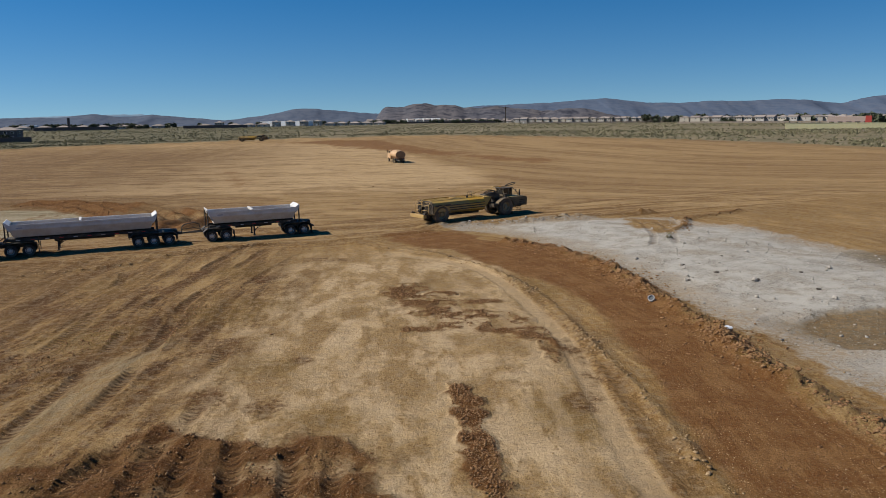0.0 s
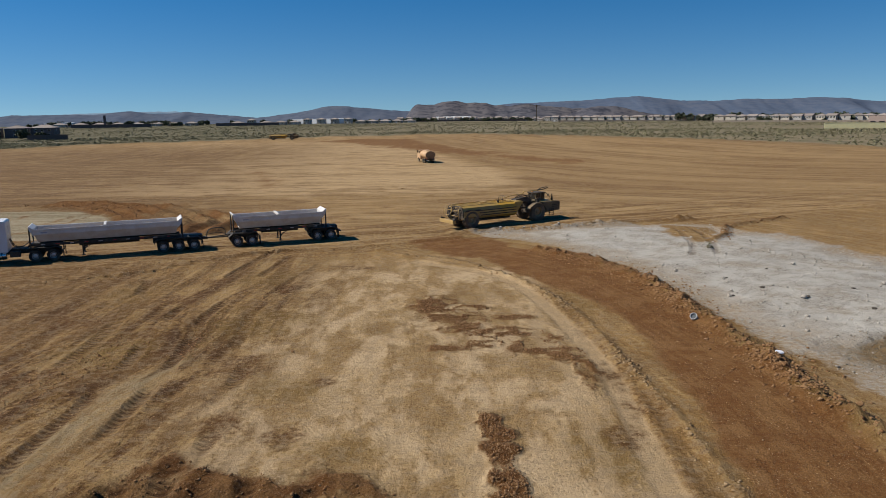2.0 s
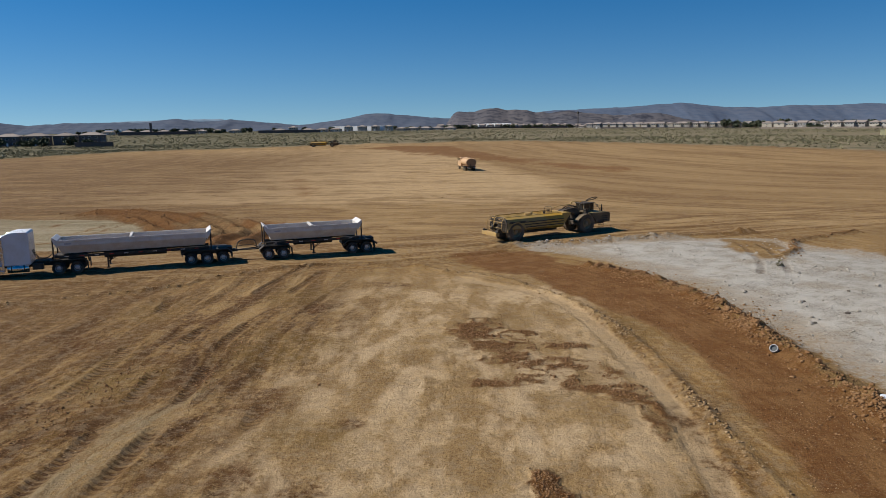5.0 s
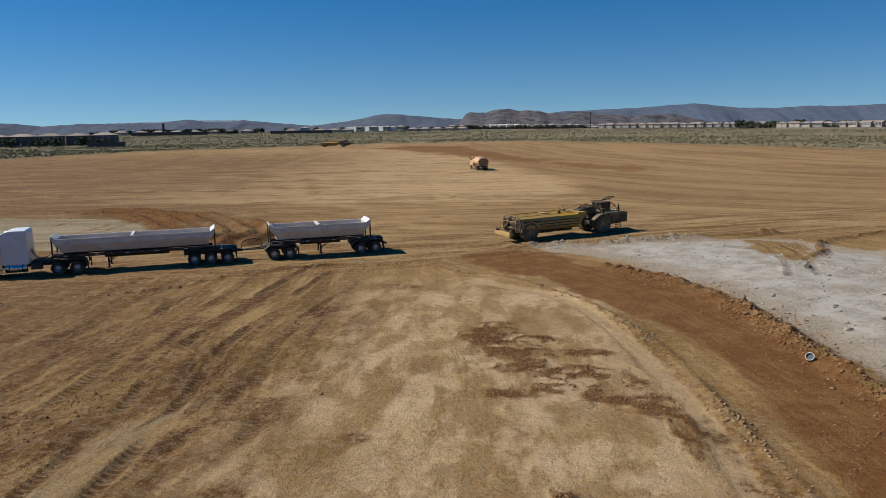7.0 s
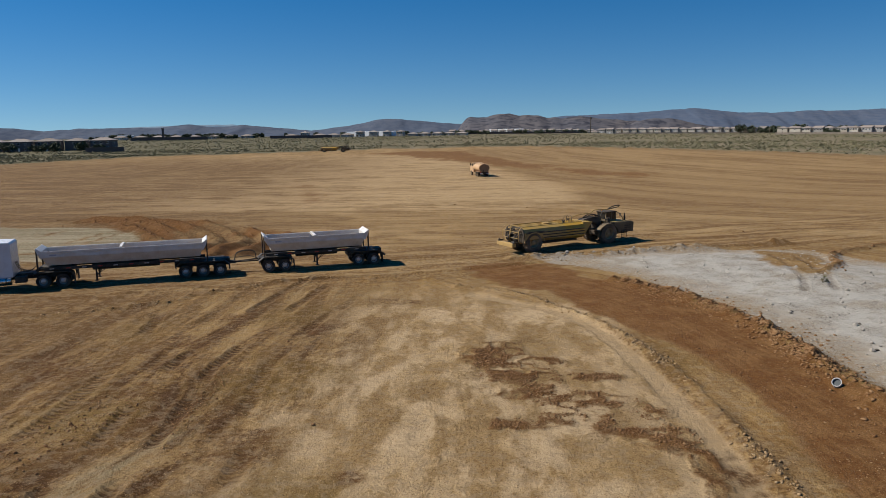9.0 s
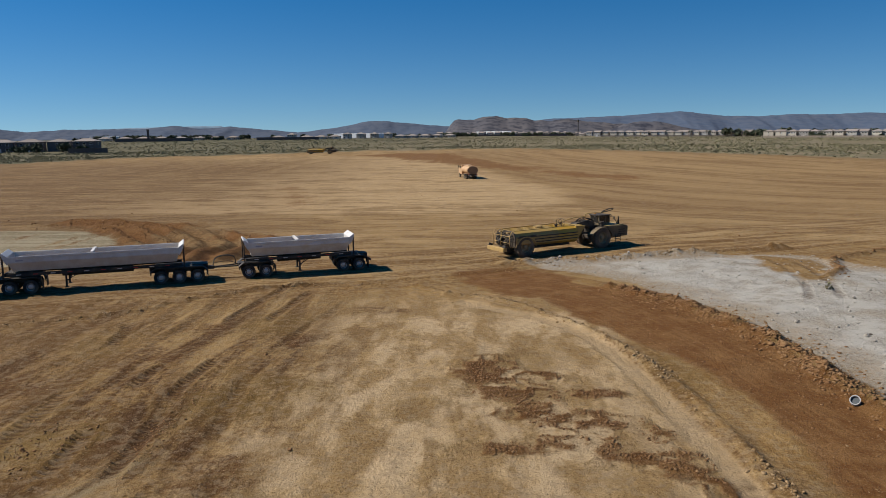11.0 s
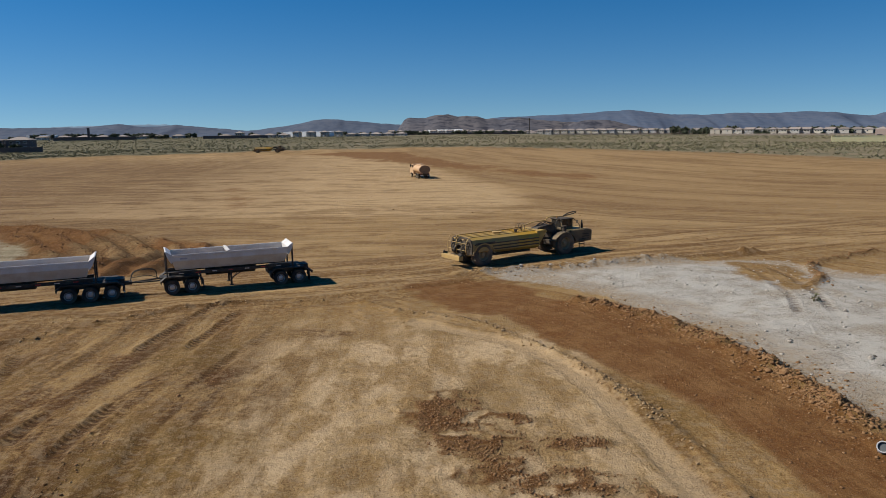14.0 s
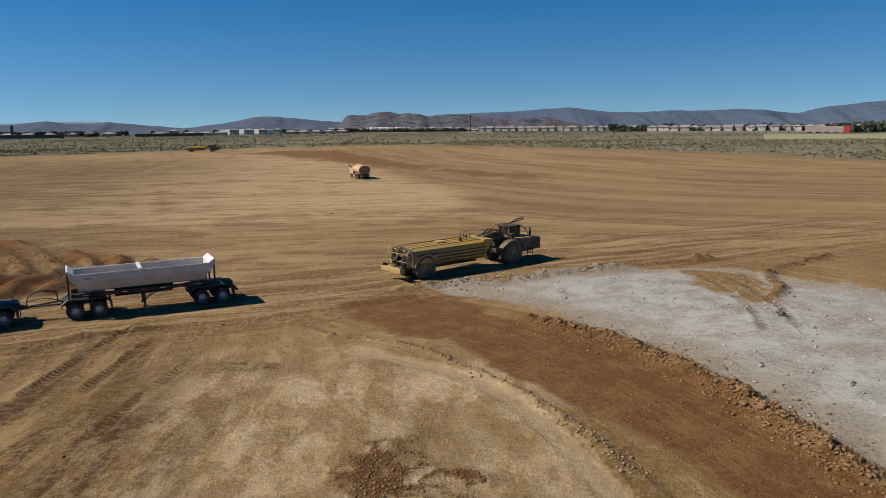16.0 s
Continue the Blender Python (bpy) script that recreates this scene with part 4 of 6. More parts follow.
    # rear end: bulkhead, pump, valves, hoses, bumper beam
    # yellowish bulkhead given a dark steel colour, which paints in the rear's shade
    bm = prism(B(), [(-1.40, 1.0), (1.40, 1.0), (1.46, 1.9), (1.28, 2.42), (0.9, 2.64), (-0.9, 2.64), (-1.28, 2.42), (-1.46, 1.9)], -1.16, -1.06, "yz", 0.02)
    part("bulkhead", bm, GRIME, e, "rear bulkhead painted dark for its shaded look")
    bm = B()
    for y in (-1.25, 0.1, 1.25):
        pipe(bm, [(-1.18, y, 0.95), (-1.55, y, 1.1), (-1.58, y, 2.1), (-1.35, y, 2.62), (-1.0, y, 2.68)], 0.032)
    for z in (1.45, 2.15):
        rod(bm, (-1.57, -1.25, z), (-1.57, 1.25, z), 0.025)
    part("rear_guard", bm, OCHRE, e, "bent pipe guard frame over the pump")
    bm = B()
    rod(bm, (-1.2, -0.5, 1.35), (-1.2, 0.6, 1.35), 0.24, seg=16)
    lathe_y(bm, [(0.05, -0.1), (0.34, -0.1), (0.38, 0.0), (0.34, 0.12), (0.05, 0.14)], 20, (-1.38, 0.2, 1.5))
    box(bm, (-1.48, -0.62, 1.15), (-1.17, -0.25, 1.62), 0.04)
    part("pump", bm, GRIME, e, "greasy water pump")
    for y in (-0.95, -0.55, 0.75, 1.05):
        bm = pipe(B(), [(-1.18, y, 1.9), (-1.42, y * 0.92, 1.75), (-1.46, y * 0.8, 1.3), (-1.3, y * 0.7, 1.0)], 0.06)
        part("hose", bm, GRIME, e)
    for k, (y, z) in enumerate(((-1.05, 2.2), (-0.6, 2.45), (0.0, 2.3), (0.5, 2.5), (1.0, 2.15), (-0.3, 1.95))):
        bm = rod(rod(B(), (-1.16, y, z), (-1.45, y, z), 0.075, seg=10), (-1.40, y - 0.14, z), (-1.40, y + 0.14, z), 0.045, seg=8)
        part("pipe_fitting", bm, OCHRE if k % 2 else GRIME, e)
    part("bumper", box(B(), (-2.25, -1.25, 0.62), (-1.85, 1.25, 0.98), 0.05), OCHRE, e, "heavy pale yellow push beam")
    for y in (-0.6, 0.6):
        part("bumper_arm", box(B(), (-1.86, y - 0.12, 0.6), (-1.05, y + 0.12, 0.92), 0.02), GRIME, e)
    for y in (-1.1, 1.1):
        part("spray_head", rod(rod(B(), (-1.75, y, 1.02), (-2.05, y, 1.12), 0.09), (-2.05, y, 1.12), (-2.12, y * 1.04, 1.15), 0.16), GRIME, e)
    # top of the tank: hatch, long pipe, hoop rail
    bm = rod(B(), (2.4, 0, 2.62), (2.4, 0, 2.74), 0.36, seg=20)
    rod(bm, (2.4, 0, 2.74), (2.4, 0, 2.78), 0.40, seg=20)
    part("hatch", bm, OCHRE, e)
    bm = pipe(B(), [(-1.1, 0.55, 1.5), (-1.2, 0.55, 2.5), (-0.9, 0.55, 2.74), (1.5, 0.55, 2.76), (4.5, 0.55, 2.80), (5.6, 0.5, 2.95), (6.6, 0.35, 3.25), (7.4, 0.25, 3.35), (7.6, 0.2, 3.62), (8.6, 0.1, 3.66), (9.3, 0.0, 3.58)], 0.055)
    part("discharge_pipe", bm, OCHRE, e, "long dusty pipe running from pump to cab")
    bm = pipe(B(), [(9.2, 0, 3.60), (9.5, -0.1, 3.86), (10.1, -0.2, 4.04), (10.55, -0.15, 3.98), (10.6, 0.1, 3.82), (10.2, 0.25, 3.68), (9.5, 0.3, 3.60)], 0.06)
    part("hose_loop", bm, GRIME, e)
    bm = B()
    for x in (4.75, 5.05):
        pipe(bm, [(x, -0.35, 2.63), (x, -0.35, 3.2), (x + 0.05, 0, 3.36), (x, 0.35, 3.2), (x, 0.35, 2.63)], 0.025)
    part("hoop_rail", bm, GRIME, e)
    bm = B()
    rod(bm, (4.0, -0.5, 2.62), (4.0, -0.5, 2.86), 0.12)
    rod(bm, (4.0, -0.5, 2.86), (4.0, -0.5, 2.9), 0.17)
    rod(bm, (5.5, 0.7, 2.62), (5.5, 0.7, 2.8), 0.10)
    part("valve", bm, GRIME, e)
    # gooseneck
    bm = prism(B(), [(6.2, 2.30), (6.5, 2.75), (7.3, 2.98), (7.9, 2.80), (8.05, 2.2), (8.05, 1.2), (7.55, 1.2), (7.5, 2.1), (7.2, 2.35), (6.7, 2.15)], -0.42, 0.42, bevel=0.05)
    part("gooseneck", bm, GRIME, e, "dark arched hitch between tank and tractor")
    for y in (-0.62, 0.62):
        bm = rod(rod(B(), (6.3, y, 1.75), (7.2, y, 1.55), 0.10), (7.2, y, 1.55), (7.9, y, 1.4), 0.06)
        part("steering_cylinder", bm, GRIME, e)
    for k in range(5):
        y = -0.3 + 0.15 * k
        bm = pipe(B(), [(6.7, y, 2.75), (7.2, y * 1.3, 3.16 + 0.05 * (k % 2)), (7.9, y * 1.2, 2.95), (8.2, y, 2.4)], 0.03, 6)
        part("hydraulic_hose", bm, GRIME, e)
    # tractor
    bm = box(B(), (7.45, -0.75, 0.75), (11.0, 0.75, 1.25), 0.04)
    rod(bm, (8.2, -0.9, R), (8.2, 0.9, R), 0.26, seg=14)
    part("tractor_frame", bm, GRIME, e)
    bm = prism(B(), [(8.95, 1.10), (9.4, 0.92), (11.35, 0.95), (11.42, 2.02), (11.2, 2.20), (8.95, 2.24)], -1.32, 1.32, bevel=0.08)
    part("hood", bm, TRACTOR, e, "dark dusty engine hood of the tractor")
    part("grille", box(B(), (11.405, -0.8, 1.1), (11.45, 0.8, 1.95), 0.01), GRIME, e)
    for y in (-1.1, 1.1):
        part("headlight", rod(B(), (11.36, y, 1.78), (11.46, y, 1.78), 0.11, seg=14), RIM_WHITE, e)
        for z in (1.2, 1.45, 1.7):
            part("vent_slot", box(B(), (10.2, min(y * 1.205, y * 1.215), z), (11.0, max(y * 1.205, y * 1.215), z + 0.08)), GRIME, e)
    for s in (1, -1):
        pts = [(8.2 + 1.20 * math.cos(a), 0.94 + 1.26 * math.sin(a)) for a in np.linspace(0.1, math.pi - 0.35, 10)]
        pts += [(8.2 + 1.12 * math.cos(a), 0.94 + 1.17 * math.sin(a)) for a in np.linspace(math.pi - 0.35, 0.1, 10)]
        part("front_fender", prism(B(), pts, 0.8 if s > 0 else -1.5, 1.5 if s > 0 else -0.8, bevel=0.015), TRACTOR, e)
        bm = B()
        for z in (0.45, 0.75, 1.05):
            box(bm, (9.75, min(s * 1.32, s * 1.5), z), (10.3, max(s * 1.32, s * 1.5), z + 0.04))
        box(bm, (9.72, min(s * 1.46, s * 1.5), 0.45), (9.76, max(s * 1.46, s * 1.5), 1.3))
        box(bm, (10.29, min(s * 1.46, s * 1.5), 0.45), (10.33, max(s * 1.46, s * 1.5), 1.3))
        part("ladder", bm, GRIME, e)
    # cab
    c0, c1, y0, y1 = 8.6, 9.9, -0.45, 0.85
    bm = box(B(), (c0, y0, 2.245), (c1, y1, 2.50), 0.02)
    cab = part("cab", bm, TRACTOR, e, "dark grimy operator cab")
    for x, y, q in ((c0, y0, 0.1), (c0, y1 - 0.1, 0.1), (c1 - 0.1, y0, 0.1), (c1 - 0.1, y1 - 0.1, 0.1), (c0 + 0.7, y0, 0.08), (c0 + 0.7, y1 - 0.08, 0.08)):
        part("cab_post", box(B(), (x, y, 2.503), (x + q, y + q, 3.30)), TRACTOR, cab)
    bm = pipe(B(), [(8.05, -0.3, 2.3), (8.1, -0.32, 3.1), (8.3, -0.3, 3.36), (8.72, -0.3, 3.38)], 0.045)
    part("guard_bar", bm, GRIME, e)
    # thin panel, paler than the hood's sides
    part("hood_top", box(B(), (9.0, -1.2, 2.245), (11.15, 1.2, 2.275), 0.01), OCHRE, e, "pale ochre panel on the hood top")
    part("cab_roof", box(B(), (c0 - 0.08, y0 - 0.06, 3.302), (c1 + 0.1, y1 + 0.06, 3.42), 0.04), GRIME, cab)
    for lo, hi in (((c0 + 0.12, y0 + 0.02, 2.52), (c1 - 0.12, y0 + 0.045, 3.28)), ((c0 + 0.12, y1 - 0.045, 2.52), (c1 - 0.12, y1 - 0.02, 3.28)),
                   ((c1 - 0.06, y0 + 0.12, 2.52), (c1 - 0.035, y1 - 0.12, 3.28)), ((c0 + 0.035, y0 + 0.12, 2.52), (c0 + 0.06, y1 - 0.12, 3.28))):
        part("window", box(B(), lo, hi), GLASS_DARK, cab, "dark cab glass")
    part("operator_seat", box(box(B(), (9.1, 0.1, 2.51), (9.6, 0.6, 2.72), 0.05), (9.08, 0.1, 2.72), (9.22, 0.6, 3.15), 0.05), BLACK, cab)
    bm = pipe(B(), [(9.95, -0.45, 3.36), (10.3, -0.55, 3.0), (10.6, -0.6, 2.5), (10.55, -0.6, 2.2)], 0.03)
    pipe(bm, [(9.95, 0.85, 3.36), (10.3, 1.0, 3.0), (10.6, 1.15, 2.5), (10.55, 1.15, 2.2)], 0.03)
    part("grab_rail", bm, GRIME, e)
    bm = rod(rod(B(), (10.7, -0.75, 2.2), (10.7, -0.75, 2.75), 0.10), (10.7, -0.75, 2.75), (10.7, -0.75, 3.15), 0.06)
    part("exhaust_stack", bm, GRIME, e)
    bm = rod(B(), (8.5, -0.9, 2.0), (8.5, -0.9, 2.62), 0.16, seg=14)
    rod(bm, (8.5, -0.9, 2.62), (8.5, -0.9, 2.76), 0.22, seg=14)
    part("air_cleaner", bm, GRIME, e)
    part("beacon", rod(B(), (9.0, 0.6, 3.42), (9.0, 0.6, 3.56), 0.07), AMBER, e)
    for s in (1, -1):
        bm = pipe(B(), [(9.85, s * 0.63 + 0.2, 3.2), (10.1, s * 1.0 + 0.2, 3.15)], 0.02)
        box(bm, (10.07, s * 1.0 + 0.09, 2.85), (10.12, s * 1.0 + 0.31, 3.2), 0.01)
        part("mirror", bm, GRIME, e)
    # body and cab sit low over the big wheels
    for ob in e.children_recursive:
        if ob.name.split(".")[0] not in ("wheel", "tyre", "rim"):
            for vert in ob.data.vertices:
                if vert.co.x > 6.5:
                    vert.co.x += 0.55 * min(1, (vert.co.x - 6.5) / 0.9)
                if vert.co.z > 0.9:
                    vert.co.z = 0.9 + (vert.co.z - 0.9) * 0.81
    return e


# ---- highway tractor ----
def semi_truck(m):
    """Front axle at the origin, forward +x, left +y."""
    e = base("semi_truck", "white long-nosed highway truck with sleeper cab and chrome fuel tanks", "truck", m)
    r = 0.51
    for s in (1, -1):
        wheel(e, 0, s * 1.02, r, 0.30, TYRE, ALU, s)
        for x in (-5.6, -6.95):
            wheel(e, x, s * 1.08, r, 0.27, TYRE, RIM_WHITE, s)
            wheel(e, x, s * 0.76, r, 0.27, TYRE, RIM_WHITE, s)
    for s in (0.42, -0.42):
        part("frame_rail", box(B(), (-7.5, s - 0.05, 0.72), (1.1, s + 0.05, 0.98)), BLACK, e)
    for x in (0, -5.6, -6.95):
        part("axle", rod(B(), (x, -0.9, r), (x, 0.9, r), 0.10 if x == 0 else 0.14), BLACK, e)
    # hood tapers to the grille
    def loft(secs, bm):
        rings = [[bm.verts.new((x, y, z)) for y, z in prof] for x, prof in secs]
        n = len(rings[0])
        fs = [bm.faces.new((a[i], b[i], b[(i + 1) % n], a[(i + 1) % n])) for a, b in zip(rings[:-1], rings[1:]) for i in range(n)]
        fs += [bm.faces.new(rings[0][::-1]), bm.faces.new(rings[-1])]
        bmesh.ops.recalc_face_normals(bm, faces=fs)
        return bm
    def sec(w, lo, hi, c=0.16):
        return [(-w, lo), (w, lo), (w, hi - c), (w - c, hi), (-w + c, hi), (-w, hi - c)]
    bm = loft([(1.22, sec(0.66, 0.72, 1.94)), (1.0, sec(0.72, 0.75, 2.02)), (-0.1, sec(0.92, 1.05, 2.20)), (-0.35, sec(0.95, 1.0, 2.26))], B())
    part("hood", bm, WHITE_PAINT, e, "white sloping bonnet")
    part("grille", box(B(), (1.225, -0.55, 0.8), (1.28, 0.55, 1.86), 0.02), ALU, e, "chrome grille")
    part("bumper", box(B(), (1.22, -1.18, 0.38), (1.46, 1.18, 0.76), 0.04), ALU, e, "chrome front bumper")
    for s in (1, -1):
        pts = [(0.74 * math.cos(a), 0.50 + 0.74 * math.sin(a)) for a in np.linspace(-0.15, math.pi + 0.15, 14)]
        pts += [(0.64 * math.cos(a), 0.50 + 0.62 * math.sin(a)) for a in np.linspace(math.pi + 0.15, -0.15, 14)]
        part("front_fender", prism(B(), pts, 0.72 if s > 0 else -1.22, 1.22 if s > 0 else -0.72, bevel=0.02), WHITE_PAINT, e)
        part("headlight", box(B(), (0.98, min(s * 0.80, s * 1.1), 0.98), (1.14, max(s * 0.80, s * 1.1), 1.22), 0.03), ALU, e)
        bm = rod(B(), (-2.0, s * 1.02, 0.72), (-3.5, s * 1.02, 0.72), 0.32, seg=24)
        tank = part("fuel_tank", bm, ALU, e, "polished aluminium fuel tank", True)
        for x in (-2.3, -3.2):
            part("strap", rod(B(), (x - 0.03, s * 1.02, 0.72), (x + 0.03, s * 1.02, 0.72), 0.328, seg=24), BLACK, tank)
        bm = box(B(), (-0.95, min(s * 0.8, s * 1.2), 0.42), (-1.8, max(s * 0.8, s * 1.2), 0.62), 0.02)
        box(bm, (-0.95, min(s * 0.8, s * 1.12), 0.66), (-1.8, max(s * 0.8, s * 1.12), 0.98), 0.02)
        part("step", bm, ALU, e)
        bm = rod(B(), (-1.72, s * 1.16, 0.9), (-1.72, s * 1.16, 3.05), 0.075, seg=14)
        rod(bm, (-1.72, s * 1.16, 1.3), (-1.72, s * 1.16, 2.5), 0.11, seg=14)
        pipe(bm, [(-1.72, s * 1.16, 3.05), (-1.72, s * 1.16, 3.2), (-1.85, s * 1.16, 3.3)], 0.075)
        part("exhaust_stack", bm, ALU, e, "chrome vertical exhaust stack")
        bm = pipe(B(), [(-0.5, s * 1.0, 2.4), (-0.4, s * 1.32, 2.4)], 0.02)
        box(bm, (-0.46, min(s * 1.24, s * 1.44), 2.2), (-0.38, max(s * 1.24, s * 1.44), 2.75), 0.02)
        part("mirror", bm, ALU, e)
        bm = prism(B(), [(-4.95, 1.0), (-4.98, 1.16), (-5.2, 1.2), (-7.35, 1.2), (-7.6, 1.05), (-7.62, 0.6), (-7.58, 0.6), (-7.55, 1.02), (-7.33, 1.15), (-5.2, 1.15), (-5.02, 1.12)], 0.62 if s > 0 else -1.24, 1.24 if s > 0 else -0.62)
        part("drive_fender", bm, BLACK, e)
        part("mudflap", box(B(), (-7.72, min(s * 0.65, s * 1.23), 0.2), (-7.69, max(s * 0.65, s * 1.23), 0.95)), BLACK, e)
    # cab and sleeper
    bm = prism(B(), [(-0.35, 0.95), (-0.35, 2.26), (-0.72, 2.98), (-0.95, 3.12), (-1.66, 3.20), (-1.66, 0.95)], -1.02, 1.02, bevel=0.05)
    cab = part("cab", bm, WHITE_PAINT, e, "white day section of the cab")
    bm = prism(B(), [(-1.664, 0.98), (-1.664, 3.24), (-2.2, 3.50), (-2.6, 3.58), (-3.55, 3.56), (-3.66, 3.44), (-3.66, 0.98)], -1.16, 1.16, bevel=0.06)
    part("sleeper", bm, WHITE_PAINT, e, "white sleeper box with raised roof")
    bm = prism(B(), [(-0.375, 2.30), (-0.70, 2.92), (-0.67, 2.94), (-0.335, 2.31)], -0.90, 0.90)
    part("windshield", bm, GLASS_DARK, cab, "dark raked windscreen")
    for s in (1, -1):
        part("side_window", prism(B(), [(-0.62, 2.28), (-0.86, 2.86), (-1.48, 2.90), (-1.48, 2.28)], s * 1.024 if s > 0 else -1.04, 1.04 if s > 0 else -1.024), GLASS_DARK, cab, "dark side glass")
        part("door_line", box(B(), (-1.56, min(s * 1.022, s * 1.03), 1.05), (-1.54, max(s * 1.022, s * 1.03), 2.95)), BLACK, cab)
        part("door_handle", box(B(), (-1.42, min(s * 1.022, s * 1.06), 1.98), (-1.25, max(s * 1.022, s * 1.06), 2.03), 0.005), ALU, cab)
        part("marking_bar", box(B(), (-1.3, min(s * 1.022, s * 1.03), 1.45), (-0.65, max(s * 1.022, s * 1.03), 1.75)), GREYBAR, cab, "grey unreadable door lettering")
    for k in range(5):
        part("roof_lamp", box(B(), (-0.92, -0.62 + 0.31 * k - 0.06, 3.10), (-0.80, -0.62 + 0.31 * k + 0.06, 3.19), 0.02), AMBER, cab)
    bm = box(B(), (-3.75, -0.55, 1.0), (-5.0, 0.55, 1.14), 0.02)
    part("deck_plate", bm, BLACK, e)
    bm = prism(B(), [(-5.5, 1.0), (-5.6, 1.22), (-6.9, 1.22), (-7.3, 1.05)], -0.45, 0.45)
    part("fifth_wheel", bm, BLACK, e)
    for k in range(3):
        y = -0.3 + 0.3 * k
        bm = pipe(B(), [(-3.68, y, 2.0), (-4.0, y, 1.35), (-4.6, y, 1.25), (-5.1, y * 0.6, 1.6)], 0.025, 6)
        part("air_hose", bm, BLACK, e)
    part("tool_box", box(B(), (-3.75, 0.62, 0.55), (-4.5, 1.2, 1.0), 0.03), BLACK, e)
    return e


GREYBAR = paint("grey_bar", (0.35, 0.36, 0.40), 0.5, dirty=0.2)


# ---- bottom dump trailers ----
def dump_trailer(m, name, label, length, axles, nose, gear, tongue=0.0, front_axles=()):
    """Body from x = 0 back to x = -length; axles: their places; nose: how far the neck reaches down in front."""
    e = base(name, label, "trailer", m)
    r = 0.51
    # hopper shell: open top, sloping sides, ends flared up
    zt, zb, wt, wb, th = 2.72, 1.62, 1.22, 0.72, 0.05
    bm = B()
    prof_out = [(wt, zt), (wt, zt - 0.42), (wb, zb), (-wb, zb), (-wt, zt - 0.42), (-wt, zt)]
    prof_in = [(-wt + th, zt), (-wt + th, zt - 0.40), (-wb + th, zb + 0.08), (wb - th, zb + 0.08), (wt - th, zt - 0.40), (wt - th, zt)]
    prism(bm, prof_out + prof_in, -length + 0.35, -0.35, "yz")
    for vert in bm.verts:
        if vert.co.z < zt - 0.5:
            vert.co.x += 0.2 if vert.co.x < -length / 2 else -0.2
    part("hopper", bm, TRAILER_WHITE, e, "white smooth-sided hopper body")
    for x0, x1 in ((-0.35, 0.0), (-length, -length + 0.35)):
        out = 1 if x0 > -1 else -1
        xa, xb = (x0, x1) if out > 0 else (x1, x0)
        bm = prism(B(), [(xa + out * 0.003, zt - 0.55), (xa + out * 0.003, zt + 0.02), (xb, zt + 0.28), (xb + out * 0.07, zt + 0.24), (xb - out * 0.10, zt - 0.25), (xa + out * 0.06, zt - 0.55)], -1.22, 1.22, bevel=0.02)
        part("end_plate", bm, TRAILER_WHITE, e, "white flared end plate")
        part("end_post", box(B(), (xb - 0.03, -1.15, 1.2), (xb + 0.06, -0.95, zt + 0.2)), BLACK, e)
        part("end_post", box(B(), (xb - 0.03, 0.95, 1.2), (xb + 0.06, 1.15, zt + 0.2)), BLACK, e)
    for s in (1, -1):
        part("top_rail", box(B(), (-length + 0.36, min(s * 1.223, s * 1.28), zt - 0.10), (-0.36, max(s * 1.223, s * 1.28), zt + 0.03), 0.01), TRAILER_WHITE, e)
        part("marking_bar", box(B(), (-1.35, min(s * 1.222, s * 1.228), zt - 0.32), (-0.85, max(s * 1.222, s * 1.228), zt - 0.22)), GREYBAR, e, "grey unreadable lettering")
        part("frame_rail", box(B(), (-length + 0.2, min(s * 0.80, s * 0.92), 1.28), (-0.1, max(s * 0.80, s * 0.92), 1.50)), BLACK, e)
        for k in range(int(length / 1.1)):
            x = -0.9 - k * 1.1
            part("marker", box(B(), (x - 0.16, min(s * 0.922, s * 0.93), 1.36), (x + 0.16, max(s * 0.922, s * 0.93), 1.42)), REDLENS if k % 2 else RIM_WHITE, e)
    part("cross_brace", box(B(), (-length * 0.48 - 0.1, -1.2, zt - 0.08), (-length * 0.48 + 0.1, 1.2, zt + 0.10), 0.02), TRAILER_WHITE, e)
    # leftover soil in the hopper
    n = 24
    bm = B()
    g = [[bm.verts.new((-0.4 - (length - 0.8) * i / n, y * (wb + 0.30), zb + 0.55 + 0.10 * math.sin(i * 1.7 + y * 2) + 0.08 * math.cos(i * 0.7))) for y in (-1, -0.4, 0.3, 1)] for i in range(n + 1)]
    for a, b in zip(g[:-1], g[1:]):
        for k in range(3):
            bm.faces.new((a[k], b[k], b[k + 1], a[k + 1]))
    part("leftover_soil", bm, LOAD, e)
    # dump gate under the belly
    bm = prism(B(), [(wb - 0.02, zb - 0.003), (0.30, 1.02), (-0.30, 1.02), (-wb + 0.02, zb - 0.003)], -length * 0.70, -length * 0.30, "yz", 0.02)
    part("dump_gate", bm, BLACK, e, "dark belly gate")
    for s in (1, -1):
        for x in axles:
            wheel(e, x, s * 1.08, r, 0.27, TYRE, RIM_WHITE, s)
            wheel(e, x, s * 0.76, r, 0.27, TYRE, RIM_WHITE, s)
        for x in front_axles:
            wheel(e, x, s * 1.08, r, 0.27, TYRE, RIM_WHITE, s)
            wheel(e, x, s * 0.76, r, 0.27, TYRE, RIM_WHITE, s)
        for group in (axles, front_axles):
            if not group:
                continue
            a, b = max(group) + 0.72, min(group) - 0.72
